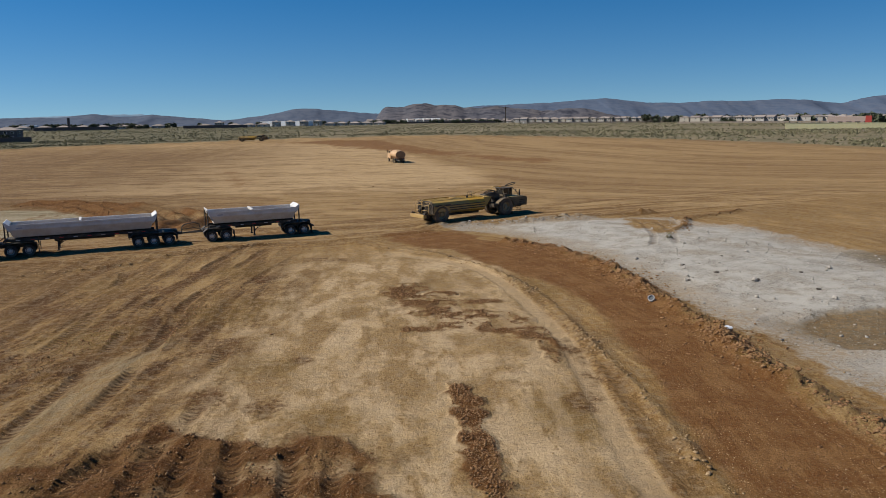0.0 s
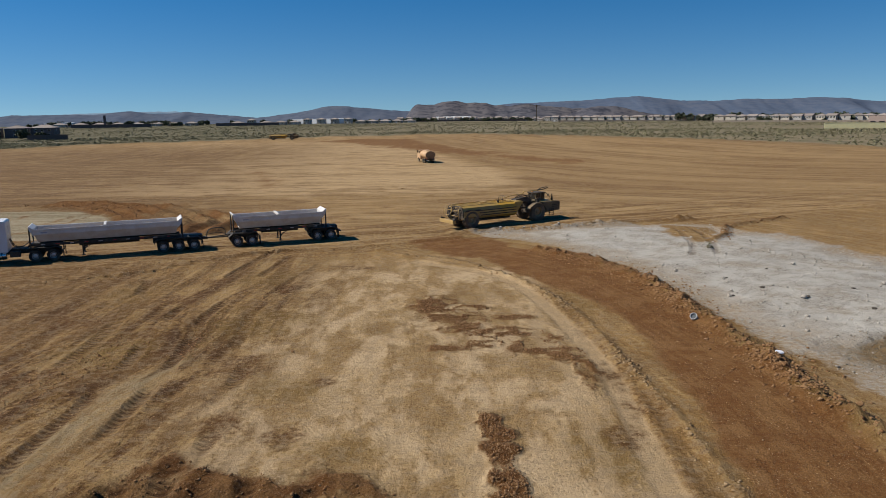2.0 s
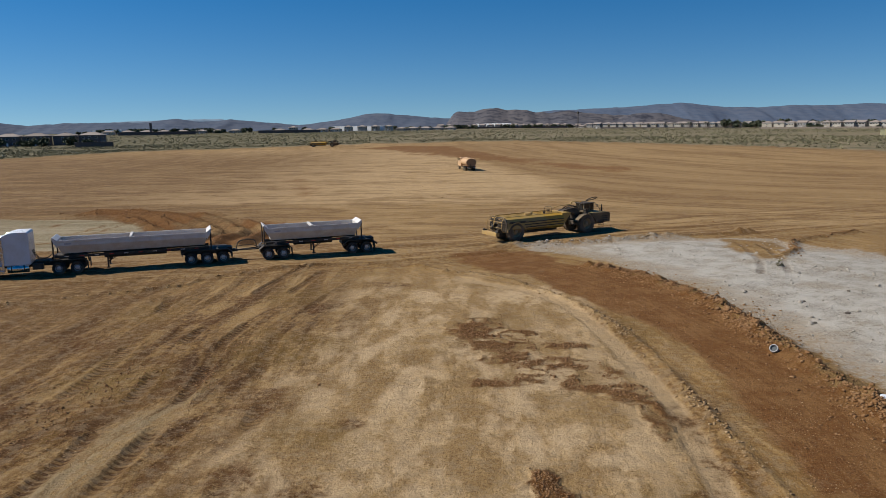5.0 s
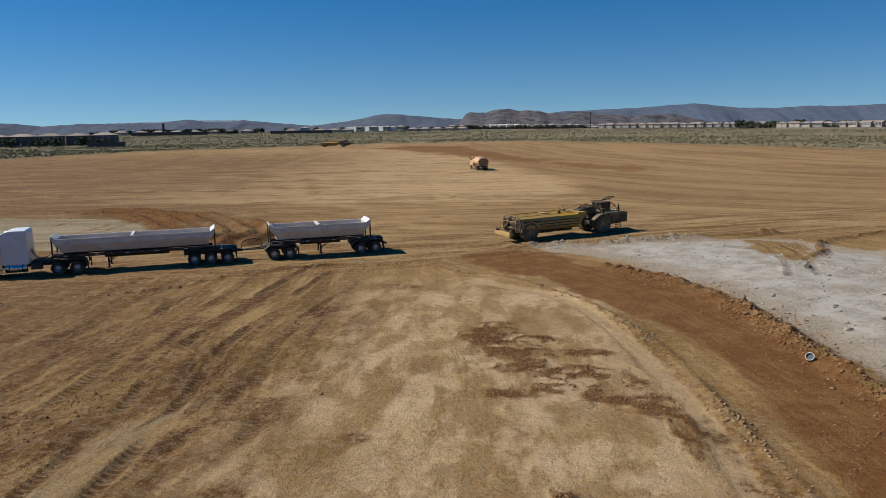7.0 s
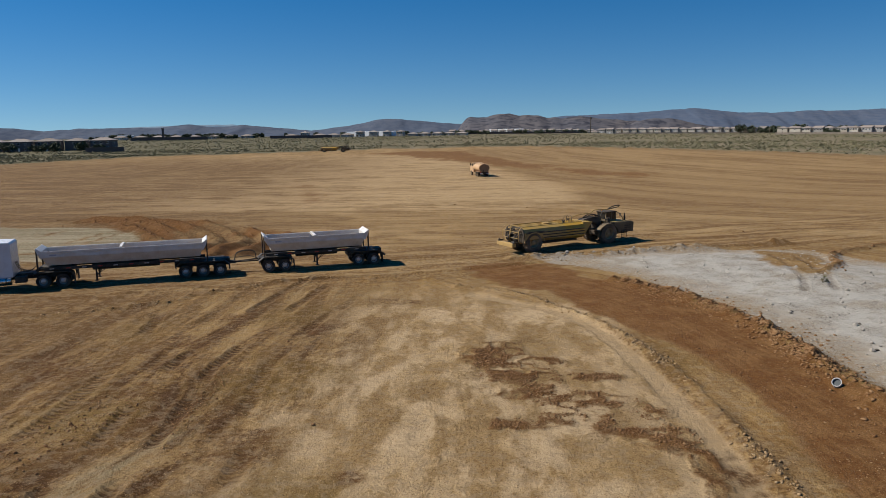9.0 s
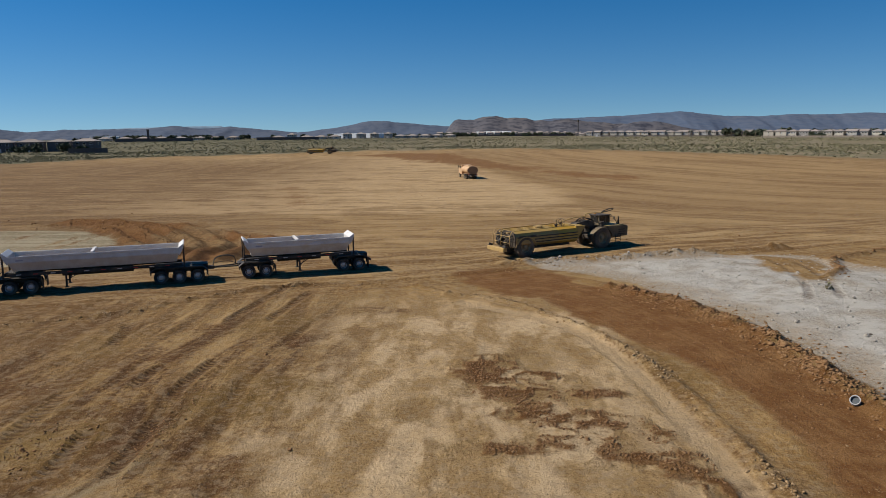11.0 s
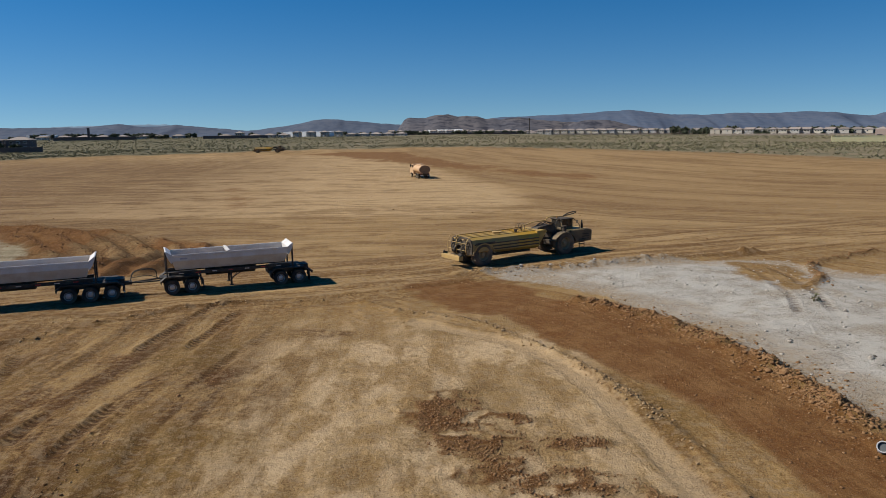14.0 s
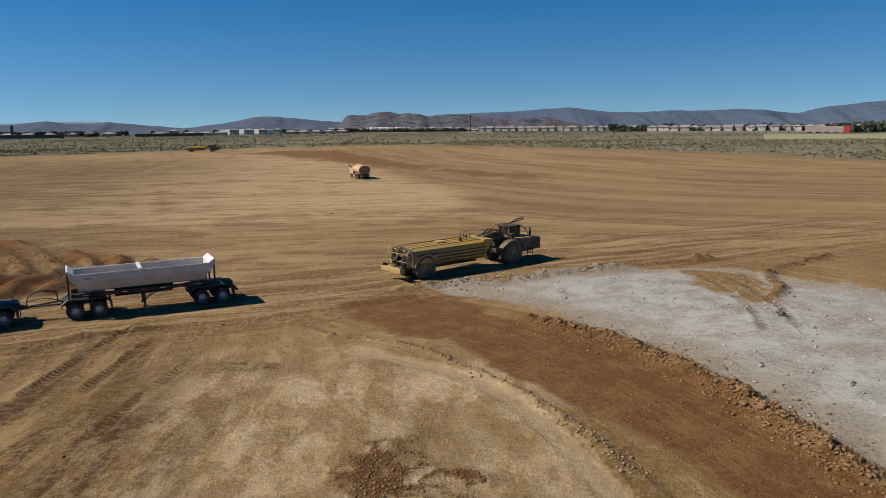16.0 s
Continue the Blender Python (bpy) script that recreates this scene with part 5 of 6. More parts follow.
            bm = prism(B(), [(a, 0.75), (a + 0.02, 0.95), (a - 0.35, 1.24), (b + 0.35, 1.24), (b - 0.02, 0.95), (b, 0.55), (b + 0.05, 0.55), (b + 0.05, 0.93), (b + 0.37, 1.18), (a - 0.37, 1.18), (a - 0.06, 0.93), (a - 0.05, 0.75)],
                       0.60 if s > 0 else -1.25, 1.25 if s > 0 else -0.60)
            part("mudguard", bm, BLACK, e)
            part("mudflap", box(B(), (b - 0.05, min(s * 0.62, s * 1.24), 0.15), (b - 0.02, max(s * 0.62, s * 1.24), 0.9)), BLACK, e)
        if gear:
            bm = box(B(), (gear - 0.06, min(s * 0.72, s * 0.84), 0.30), (gear + 0.06, max(s * 0.72, s * 0.84), 1.3))
            box(bm, (gear - 0.14, min(s * 0.66, s * 0.90), 0.26), (gear + 0.14, max(s * 0.66, s * 0.90), 0.31))
            rod(bm, (gear, s * 0.78, 0.75), (gear - 0.95, s * 0.78, 1.3), 0.03)
            rod(bm, (gear, s * 0.78, 0.6), (gear - 0.55, s * 0.78, 1.3), 0.025)
            part("landing_leg", bm, BLACK, e)
    for x in list(axles) + list(front_axles):
        part("axle", rod(B(), (x, -0.9, r), (x, 0.9, r), 0.09), BLACK, e)
    a, b = max(axles) + 0.8, min(axles) - 0.8
    bm = box(B(), (b, -0.55, 0.80), (a, 0.55, 1.275), 0.02)
    part("bogie", bm, BLACK, e)
    if front_axles:
        a, b = max(front_axles) + 0.7, min(front_axles) - 0.5
        bm = box(B(), (b, -0.55, 0.80), (a, 0.55, 1.14), 0.02)
        rod(bm, ((a + b) / 2, 0, 1.14), ((a + b) / 2, 0, 1.27), 0.5, seg=20)
        part("turntable", bm, BLACK, e)
    else:
        part("neck", prism(B(), [(0.25, 1.23), (0.25, 1.34), (-0.1, 1.52), (-2.4, 1.52), (-2.4, 1.24)], -0.6, 0.6), BLACK, e)
    if tongue:
        x0 = max(front_axles) + 0.7
        bm = pipe(B(), [(x0, 0.45, 0.95), (x0 + tongue * 0.6, 0.2, 0.9), (x0 + tongue, 0.0, 0.88)], 0.06)
        pipe(bm, [(x0, -0.45, 0.95), (x0 + tongue * 0.6, -0.2, 0.9), (x0 + tongue, 0.0, 0.88)], 0.06)
        part("drawbar", bm, BLACK, e)
        bm = B()
        for y in (-0.18, 0.18):
            pipe(bm, [(x0 + 0.2, y, 1.0), (x0 + 0.3, y, 1.62), (x0 + tongue * 0.55, y, 1.75), (x0 + tongue * 0.9, y, 1.55), (x0 + tongue * 1.0, y, 0.95)], 0.03)
        pipe(bm, [(x0 + 0.1, 0, 1.05), (x0 + tongue * 0.4, 0.05, 1.3), (x0 + tongue, 0, 1.2)], 0.025)
        part("hose_hoop", bm, BLACK, e, "thin hoop that carries the air hoses")
    bm = box(B(), (-length - 0.10, -1.1, 0.75), (-length - 0.02, 1.1, 0.90)) if not tongue else box(B(), (min(axles) - 1.0, -1.1, 0.70), (min(axles) - 0.92, 1.1, 0.85))
    if tongue:
        part("rear_bar", bm, BLACK, e)
        for y in (-0.9, 0.9):
            part("tail_lamp", box(B(), (min(axles) - 1.03, y - 0.12, 0.72), (min(axles) - 1.003, y + 0.12, 0.83)), REDLENS, e)
    else:
        bm.free()
        part("coupling", box(B(), (min(axles) - 1.25, -0.25, 0.78), (min(axles) - 0.78, 0.25, 1.0), 0.02), BLACK, e)
    return e


HEAD = math.degrees(math.atan2(-0.366, -0.931))
LEFT = (0.366, -0.931)
FRONT = (-38.6 - LEFT[0] * 1.1, 61.95 - LEFT[1] * 1.1)


def on_truck_line(s):
    """A place s metres behind the truck's front axle, on its centre line."""
    return FRONT[0] + 0.931 * s, FRONT[1] + 0.366 * s


def wheel_z(x, y, h, spots):
    c, s = math.cos(radians(h)), math.sin(radians(h))
    return sum(ground_z(x + a * c - b * s, y + a * s + b * c) for a, b in spots) / len(spots)


def stand(x, y, h, xs, half):
    """A level pose with its wheels on the soil; pitch follows the ground along the line."""
    f = wheel_z(x, y, h, [(xs[0], half), (xs[0], -half)])
    r = wheel_z(x, y, h, [(xs[1], half), (xs[1], -half)])
    pitch = math.degrees(math.atan2(f - r, xs[0] - xs[1]))
    return pose(x, y, f - (f - r) * xs[0] / (xs[0] - xs[1]) - 0.015, 0, -pitch, h)


semi_truck(stand(*FRONT, HEAD, (0, -6.3), 1.0))
tx, ty = on_truck_line(5.3)
dump_trailer(stand(tx, ty, HEAD, (-1.0, -11.6), 1.0), "dump_trailer", "long white belly dump trailer with three rear axles", 12.0, (-10.3, -11.6, -12.9), True, -3.9)
tx, ty = on_truck_line(21.7)
dump_trailer(stand(tx, ty, HEAD, (-0.9, -8.2), 1.0), "dump_trailer", "short white belly dump trailer towed by a drawbar", 8.5, (-7.6, -8.9), False, -4.2, 1.9, (-0.25, -1.55))

wagon = water_wagon(stand(2.8, 79.5, 33, (8.75, 0), 1.1))
far_wagon = copy_thing(wagon, stand(-78, 359, 2, (8.75, 0), 1.1))
tagged(far_wagon, "articulated yellow water tank wagon at the edge of the field")


# ---- far water truck ----
def water_truck(m):
    e = base("water_truck", "sand-coloured water tanker truck with an oval tank", "water truck", m)
    for s in (1, -1):
        for x in (0, 1.35):
            wheel(e, x, s * 0.95, 0.52, 0.5, TYRE, RIM_DUSTY, s)
        wheel(e, 6.0, s * 1.0, 0.52, 0.3, TYRE, RIM_DUSTY, s)
    part("chassis", box(B(), (-1.3, -0.45, 0.62), (7.0, 0.45, 0.98), 0.02), GRIME, e)
    pts = [(1.22 * math.cos(a), 1.95 + 0.92 * math.sin(a) * (1 if math.sin(a) > 0 else 1.0)) for a in np.linspace(0, 2 * math.pi, 24, endpoint=False)]
    part("tank", prism(B(), pts, -1.5, 3.9, "yz", 0.04), SAND, e, "oval sand-coloured tank")
    part("tank_end", prism(B(), [(y * 0.93, 1.95 + (z - 1.95) * 0.93) for y, z in pts], -1.56, -1.505, "yz"), SAND_SHADED, e)
    for y in (-0.7, 0.7):
        part("tank_rail", box(B(), (-1.3, y - 0.04, 2.72), (3.7, y + 0.04, 2.80)), SAND, e)
        part("spray_bar", rod(B(), (-1.75, y - 0.3, 0.75), (-1.75, y + 0.3, 0.75), 0.07), RIM_WHITE, e)
        part("spray_arm", rod(B(), (-1.75, y, 0.75), (-1.2, y, 0.9), 0.05), GRIME, e)
    part("hatch", rod(B(), (1.2, 0, 2.84), (1.2, 0, 3.0), 0.35, seg=16), SAND, e)
    bm = prism(B(), [(4.15, 0.8), (4.15, 2.85), (5.5, 2.85), (5.9, 2.1), (7.2, 1.9), (7.3, 0.8)], -1.1, 1.1, bevel=0.06)
    cab = part("cab", bm, SAND, e)
    part("windshield", prism(B(), [(5.56, 2.75), (5.88, 2.14), (5.92, 2.16), (5.60, 2.77)], -0.95, 0.95), GLASS_DARK, cab)
    for s in (1, -1):
        part("side_window", box(B(), (4.6, min(s * 1.103, s * 1.12), 2.1), (5.45, max(s * 1.103, s * 1.12), 2.7)), GLASS_DARK, cab)
        part("mirror", box(rod(B(), (5.6, s * 1.1, 2.5), (5.7, s * 1.4, 2.5), 0.02), (5.66, min(s * 1.3, s * 1.5), 2.2), (5.74, max(s * 1.3, s * 1.5), 2.75), 0.01), GRIME, e)
        part("rear_fender", box(B(), (-0.7, min(s * 0.66, s * 1.22), 1.08), (2.05, max(s * 0.66, s * 1.22), 1.14)), SAND_SHADED, e)
        part("tail_lamp", box(B(), (-1.62, s * 0.9 - 0.1, 0.95), (-1.58, s * 0.9 + 0.1, 1.1)), REDLENS, e)
    part("rear_bumper", box(B(), (-1.58, -1.0, 0.92), (-1.30, 1.0, 1.12), 0.02), GRIME, e)
    part("hose", pipe(B(), [(-1.57, 0.2, 1.6), (-1.8, 0.25, 1.4), (-1.75, 0.3, 0.9)], 0.06), GRIME, e)
    return e


water_truck(stand(-2.4, 180, 105, (6, 0), 1.0))


# ---- loose stones and clods ----
def earth(name, a, b, c):
    m, nt, p = tree(name)
    isl = nd(nt, "ShaderNodeNewGeometry").outputs["Random Per Island"]
    n = noise_tex(nt, coords(nt), 9.0, 5, 0.7)
    col = mixc(nt, remap(nt, isl, 0, 1), a, b)
    col = mixc(nt, remap(nt, n, 0.42, 0.62, 0, 0.7), col, c)
    nt.links.new(dull(nt, col), p.inputs["Base Color"])
    p.inputs["Roughness"].default_value = 0.95
    p.inputs["Specular IOR Level"].default_value = 0.1
    bump(nt, p, n, 0.5, 0.05)
    return m


CLOD_RED = earth("red_clod", (0.230, 0.118, 0.050), (0.340, 0.205, 0.104), (0.180, 0.090, 0.037))
CLOD_TAN = earth("tan_clod", (0.30, 0.185, 0.085), (0.46, 0.33, 0.19), (0.22, 0.125, 0.052))
STONE_HOLLOW = earth("dark_stone_hollow", (0.10, 0.085, 0.07), (0.16, 0.135, 0.11), (0.06, 0.05, 0.04))
GRAVELROCK = earth("grey_gravel", (0.20, 0.165, 0.115), (0.34, 0.295, 0.225), (0.14, 0.11, 0.075))
STONE = earth("pale_stone", (0.40, 0.36, 0.30), (0.52, 0.48, 0.42), (0.27, 0.22, 0.16))

_bm = bmesh.new()
bmesh.ops.create_icosphere(_bm, subdivisions=1, radius=1.0)
ICO_V = np.array([v.co[:] for v in _bm.verts])
ICO_F = np.array([[v.index for v in f.verts] for f in _bm.faces])
_bm.free()
R2 = np.random.default_rng(21)


def rubble(name, label, xy, size, mat, flat=0.65, sink=0.25):
    """Many rough lumps as one body of stuff."""
    n = len(xy)
    z = terrain(xy[:, 0], xy[:, 1])[0]
    turn = np.linalg.qr(R2.normal(size=(n, 3, 3)))[0]
    lump = np.einsum("kj,nij->nki", ICO_V, turn)
    lump = np.clip(lump, -0.45 - 0.4 * R2.random((n, 1, 3)), 0.45 + 0.4 * R2.random((n, 1, 3)))
    lump = lump * (0.45 + 0.95 * R2.random((n, len(ICO_V), 1))) * size[:, None, None]
    lump = lump * np.stack([0.8 + 0.5 * R2.random(n), 0.8 + 0.5 * R2.random(n), flat * (0.8 + 0.4 * R2.random(n))], -1)[:, None, :]
    a = R2.random(n) * 6.283
    c, s = np.cos(a)[:, None], np.sin(a)[:, None]
    lump = np.stack([lump[..., 0] * c - lump[..., 1] * s, lump[..., 0] * s + lump[..., 1] * c, lump[..., 2]], -1)
    pos = np.stack([xy[:, 0], xy[:, 1], z + size * flat * (1 - 2 * sink) * 0.6], -1)
    V = (lump + pos[:, None]).reshape(-1, 3)
    F = (ICO_F[None] + (np.arange(n) * len(ICO_V))[:, None, None]).reshape(-1, 3)
    me = bpy.data.meshes.new(name)
    me.vertices.add(len(V))
    me.vertices.foreach_set("co", V.ravel())
    me.loops.add(F.size)
    me.loops.foreach_set("vertex_index", F.ravel())
    me.polygons.add(len(F))
    me.polygons.foreach_set("loop_start", np.arange(0, F.size, 3))
    me.update(calc_edges=True)
    me.materials.append(mat)
    return tagged(new(name, me), label, "rubble", kind="stuff")


def on_line(line, n, spread_by):
    """n random places along a polyline, strewn to both sides, thicker in some stretches."""
    p = np.array(line)
    seg = np.hypot(*np.diff(p, axis=0).T)
    at = np.concatenate([[0], np.cumsum(seg)])
    s = R2.random(n * 3) * at[-1]
    keep = R2.random(n * 3) < 0.15 + 0.85 * sstep(fbm(s, s * 0, 3.0, 2, 31), 0.3, 0.7)
    s = s[keep][:n]
    x, y = np.interp(s, at, p[:, 0]), np.interp(s, at, p[:, 1])
    return np.stack([x, y], -1) + R2.normal(0, spread_by, (len(s), 2))


def in_poly(poly, n, lo=0.0):
    p = np.array(poly)
    xy = p.min(0) + R2.random((n * 4, 2)) * (p.max(0) - p.min(0))
    return xy[inside(xy[:, 0], xy[:, 1], poly) > lo][:n]


def sizes(n, lo, hi, k=2.5):
    return lo + (hi - lo) * R2.random(n) ** k


berm_xy = np.concatenate([on_line(BERM, 15000, 0.42), on_line(BERM, 6000, 1.0)])
rubble("berm_clods", "red-brown clods heaped along the cut edge", berm_xy, sizes(len(berm_xy), 0.012, 0.13, 6), CLOD_RED, 0.6, 0.4)
xy = np.concatenate([in_poly(SCATTER, 14000), in_poly(REDROW, 5000), in_poly(TILLED, 6000), on_line([(-19.5, 30.5), (-16.8, 35.5), (-16, 42)], 1500, 0.8), on_line([(-12.4, 37), (-12.7, 46)], 500, 0.5)])
xy = np.concatenate([xy[(terrain(xy[:, 0], xy[:, 1])[1]["clod"] > 0.35) | (xy[:, 0] < -12)], in_poly(RED, 1400)])
rubble("loose_clods", "dark red loose clods in churned patches", xy, sizes(len(xy), 0.012, 0.075, 5), CLOD_RED)
xy = np.concatenate([on_line(ROCKRIDGE, 1500, 0.5), on_line(RIDGE, 1700, 0.22), on_line(RING, 700, 0.25), on_line([(x - 1.7, y + 4.4) for x, y in ROAD], 1600, 0.35), on_line([(x + 1.9, y - 4.6) for x, y in ROAD], 1300, 0.4)])
rubble("ridge_clods", "tan clods along old wheel tracks", xy, sizes(len(xy), 0.016, 0.11, 5), CLOD_TAN)
xy = np.concatenate([on_line(ROCKRIDGE, 350, 0.5), in_poly(WHITE, 4200), on_line([(24, 64), (28, 60), (33, 53), (38, 46)], 500, 0.7)])
rubble("pale_stones", "pale broken caliche stones", xy, sizes(len(xy), 0.016, 0.13, 6), STONE)
xy = np.stack([R2.random(6000) * 62 - 30, 19 + R2.random(6000) ** 1.3 * 62], -1)
xy = xy[fbm(xy[:, 0], xy[:, 1], 5, 3, 61) > 0.42 + 0.12 * R2.random(len(xy))]
xz = np.stack([R2.random(60000) * 50 - 27, 19 + R2.random(60000) ** 1.5 * 42], -1)
xz = xz[(fbm(xz[:, 0], xz[:, 1], 1.6, 3, 71) * 0.6 + fbm(xz[:, 0], xz[:, 1], 7, 2, 72) * 0.4 > 0.53) & (terrain(xz[:, 0], xz[:, 1])[1]["white"] < 0.4)][:17000]
rubble("soil_crumbs", "fine brown crumbs of dry graded soil", xz, sizes(len(xz), 0.010, 0.036, 3), CLOD_TAN, 0.55, 0.4)
rubble("pebbles", "small tan pebbles strewn over graded soil", xy, sizes(len(xy), 0.012, 0.07, 6), CLOD_TAN, 0.55, 0.4)
xy = np.concatenate([in_poly(ROUGH, 2400), on_line(CREST, 420, 0.35), np.stack([R2.random(700) * 160 - 70, 84 + R2.random(700) * 60], -1)])
rubble("field_clods", "brown clods on the churned field", xy, sizes(len(xy), 0.03, 0.15, 4), CLOD_RED)


xy = np.concatenate([in_poly(GRAVEL, 2600), on_line(GRAVEL + GRAVEL[:1], 900, 0.4), in_poly(GREYPATCH, 700)])
rubble("gravel", "grey-brown gravel in a hollow of the bank", xy, sizes(len(xy), 0.012, 0.075, 5), GRAVELROCK, 0.6, 0.35)
xy = on_line(BERM, 900, 0.38)
rubble("berm_slabs", "broken slabs of crusted soil on the berm", xy, sizes(len(xy), 0.05, 0.20, 3), CLOD_RED, 0.5, 0.35)


def boulder(x, y, size, mat, label, seed, tall=0.75):
    rng = random.Random(seed)
    bm = B()
    bmesh.ops.create_icosphere(bm, subdivisions=3, radius=size)
    cuts = [Vector((rng.uniform(-1, 1), rng.uniform(-1, 1), rng.uniform(-0.3, 1))).normalized() for _ in range(9)]
    for vert in bm.verts:
        for c in cuts:
            over = vert.co.dot(c) - size * 0.74
            if over > 0:
                vert.co -= c * over * 0.9
        vert.co *= 1 + 0.10 * noise.noise(vert.co * 3.1 / size + Vector((seed, 0, 0)))
        vert.co.z *= tall
    ob = part("rock", bm, mat)
    ob.matrix_world = pose(x, y, ground_z(x, y) + size * tall * 0.55, 0, 0, rng.uniform(0, 360))
    return tagged(ob, label, "rock", "rocks beside the cut")


for k, (x, y, size, kind) in enumerate(((22.4, 46.6, 0.21, 1), (18.6, 48.5, 0.14, 1), (19.2, 49.8, 0.11, 1), (19.9, 53.1, 0.14, 1), (17.5, 56.1, 0.13, 1), (14.8, 50.9, 0.24, 0), (15.3, 50.3, 0.19, 0),
                                        (14.4, 51.5, 0.16, 0), (15.2, 47.2, 0.16, 0), (15.6, 40.6, 0.17, 0), (16.1, 35.8, 0.19, 0), (15.8, 38.4, 0.15, 0), (16.0, 33.0, 0.15, 0), (16.4, 29.5, 0.16, 0), (16.9, 26.2, 0.15, 0),
                                        (24.8, 41.5, 0.18, 1), (21.0, 43.2, 0.13, 1), (26.5, 57.0, 0.17, 1), (23.0, 61.0, 0.14, 1), (29.5, 50.5, 0.18, 1), (4.0, 76.2, 0.15, 1), (6.3, 76.6, 0.18, 1),
                                        (8.8, 77.6, 0.14, 1), (-11.2, 50.1, 0.09, 0), (-7.1, 38.7, 0.09, 0), (-16.8, 38.5, 0.09, 0), (12.4, 78.4, 0.14, 1))):
    boulder(x, y, size, STONE if kind else CLOD_RED, "pale angular caliche rock lying on the bank" if kind else "rough red-brown lump of soil on the berm", k + 3)
# dark slabs serve as dark stones and as the shade of hollows among rocks
for k, (x, y, size) in enumerate(((22.7, 46.8, 0.16), (18.9, 48.7, 0.13), (20.2, 53.3, 0.12), (17.7, 56.4, 0.12), (21.4, 50.2, 0.18), (25.2, 44.0, 0.16), (26.8, 49.2, 0.15), (23.9, 55.5, 0.12))):
    boulder(x, y, size, STONE_HOLLOW, "flat dark slab standing for stone and shaded hollow", k + 60, 0.45)

# a short concrete pipe end standing in the berm
CONCRETE = paint("pale_concrete", (0.36, 0.36, 0.36), 0.8, dirt=(0.35, 0.25, 0.16), dirty=0.3)
PIPE_DARK = paint("pipe_shade", (0.055, 0.065, 0.07), 0.7, dirt=(0.14, 0.10, 0.07), dirty=0.4)
pipe_end = base("drain_pipe", "short pale pipe end with dark mouth lying in the berm", "pipe", pose(14.65, 43.3, ground_z(14.65, 43.3) + 0.10, 52, 0, -35))
bm = B()
rings = []
for r0, z0 in ((0.19, -0.35), (0.19, 0.16), (0.205, 0.17), (0.205, 0.22), (0.170, 0.22), (0.170, -0.30)):
    rings.append([bm.verts.new((r0 * math.cos(2 * math.pi * k / 24), r0 * math.sin(2 * math.pi * k / 24), z0)) for k in range(24)])
for a, b in zip(rings[:-1], rings[1:]):
    for k in range(24):
        bm.faces.new((a[k], a[(k + 1) % 24], b[(k + 1) % 24], b[k]))
bm.faces.new(rings[0][::-1])
part("collar", bm, CONCRETE, pipe_end)
# solid dark plug takes the place of the shade inside the pipe
part("mouth", rod(B(), (0, 0, -0.28), (0, 0, 0.14), 0.168, seg=24), PIPE_DARK, pipe_end, "dark plug for the pipe's shaded hollow")


lid = part("bucket_lid", rod(rod(B(), (0, 0, 0), (0, 0, 0.035), 0.20, 0.19, 24), (0, 0, 0.03), (0, 0, 0.05), 0.15, 0.15, 24), WHITE_PAINT)
lid.matrix_world = pose(16.3, 36.2, ground_z(16.3, 36.2) + 0.03, 8, 5, 0)
tagged(lid, "white plastic bucket lid lying on the soil", "lid")


# ---- desert scrub ----
def leafy(name, a, b, c):
    m, nt, p = tree(name)
    isl = nd(nt, "ShaderNodeNewGeometry").outputs["Random Per Island"]
    col = mixc(nt, remap(nt, isl, 0, 0.6), a, b)
    col = mixc(nt, remap(nt, isl, 0.7, 1.0), col, c)
    nt.links.new(dull(nt, col), p.inputs["Base Color"])
    p.inputs["Roughness"].default_value = 0.9
    return m


SCRUB = leafy("creosote_leaf", (0.190, 0.180, 0.090), (0.250, 0.225, 0.120), (0.33, 0.27, 0.16))
LEAF = leafy("dark_leaf", (0.045, 0.058, 0.028), (0.072, 0.086, 0.042), (0.10, 0.11, 0.06))
BARK = paint("bark", (0.14, 0.10, 0.07), 0.9, dirt=(0.08, 0.055, 0.04), dirty=0.5)


def tufts(xy, z, radius, height, leaves, rng):
    """Bushes of many small leaf clumps: arrays of vertices and faces."""
    n = len(xy)
    d = rng.normal(size=(n, leaves, 3))
    d /= np.linalg.norm(d, axis=-1, keepdims=True)
    d[..., 2] = np.abs(d[..., 2])
    rr = (0.45 + 0.6 * rng.random((n, leaves, 1)))
    c = d * rr * np.stack([radius, radius, height], -1)[:, None]
    c = c + np.stack([xy[:, 0], xy[:, 1], z], -1)[:, None]
    q = (radius * 0.42)[:, None, None] * (0.5 + rng.random((n, leaves, 1)))
    u = rng.normal(size=(n, leaves, 3)); u /= np.linalg.norm(u, axis=-1, keepdims=True)
    w = np.cross(u, rng.normal(size=(n, leaves, 3))); w /= np.linalg.norm(w, axis=-1, keepdims=True)
    V = np.stack([c - u * q, c - w * q * 0.6, c + u * q, c + w * q * 0.6], 2).reshape(-1, 3)
    F = np.arange(len(V)).reshape(-1, 4)
    return V, F


def quick_mesh(name, V, F, mat):
    me = bpy.data.meshes.new(name)
    me.vertices.add(len(V))
    me.vertices.foreach_set("co", V.ravel())
    me.loops.add(F.size)
    me.loops.foreach_set("vertex_index", F.ravel().astype(np.int32))
    me.polygons.add(len(F))
    me.polygons.foreach_set("loop_start", np.arange(0, F.size, F.shape[1]))
    me.update(calc_edges=True)
    me.materials.append(mat)
    return me


R3 = np.random.default_rng(33)


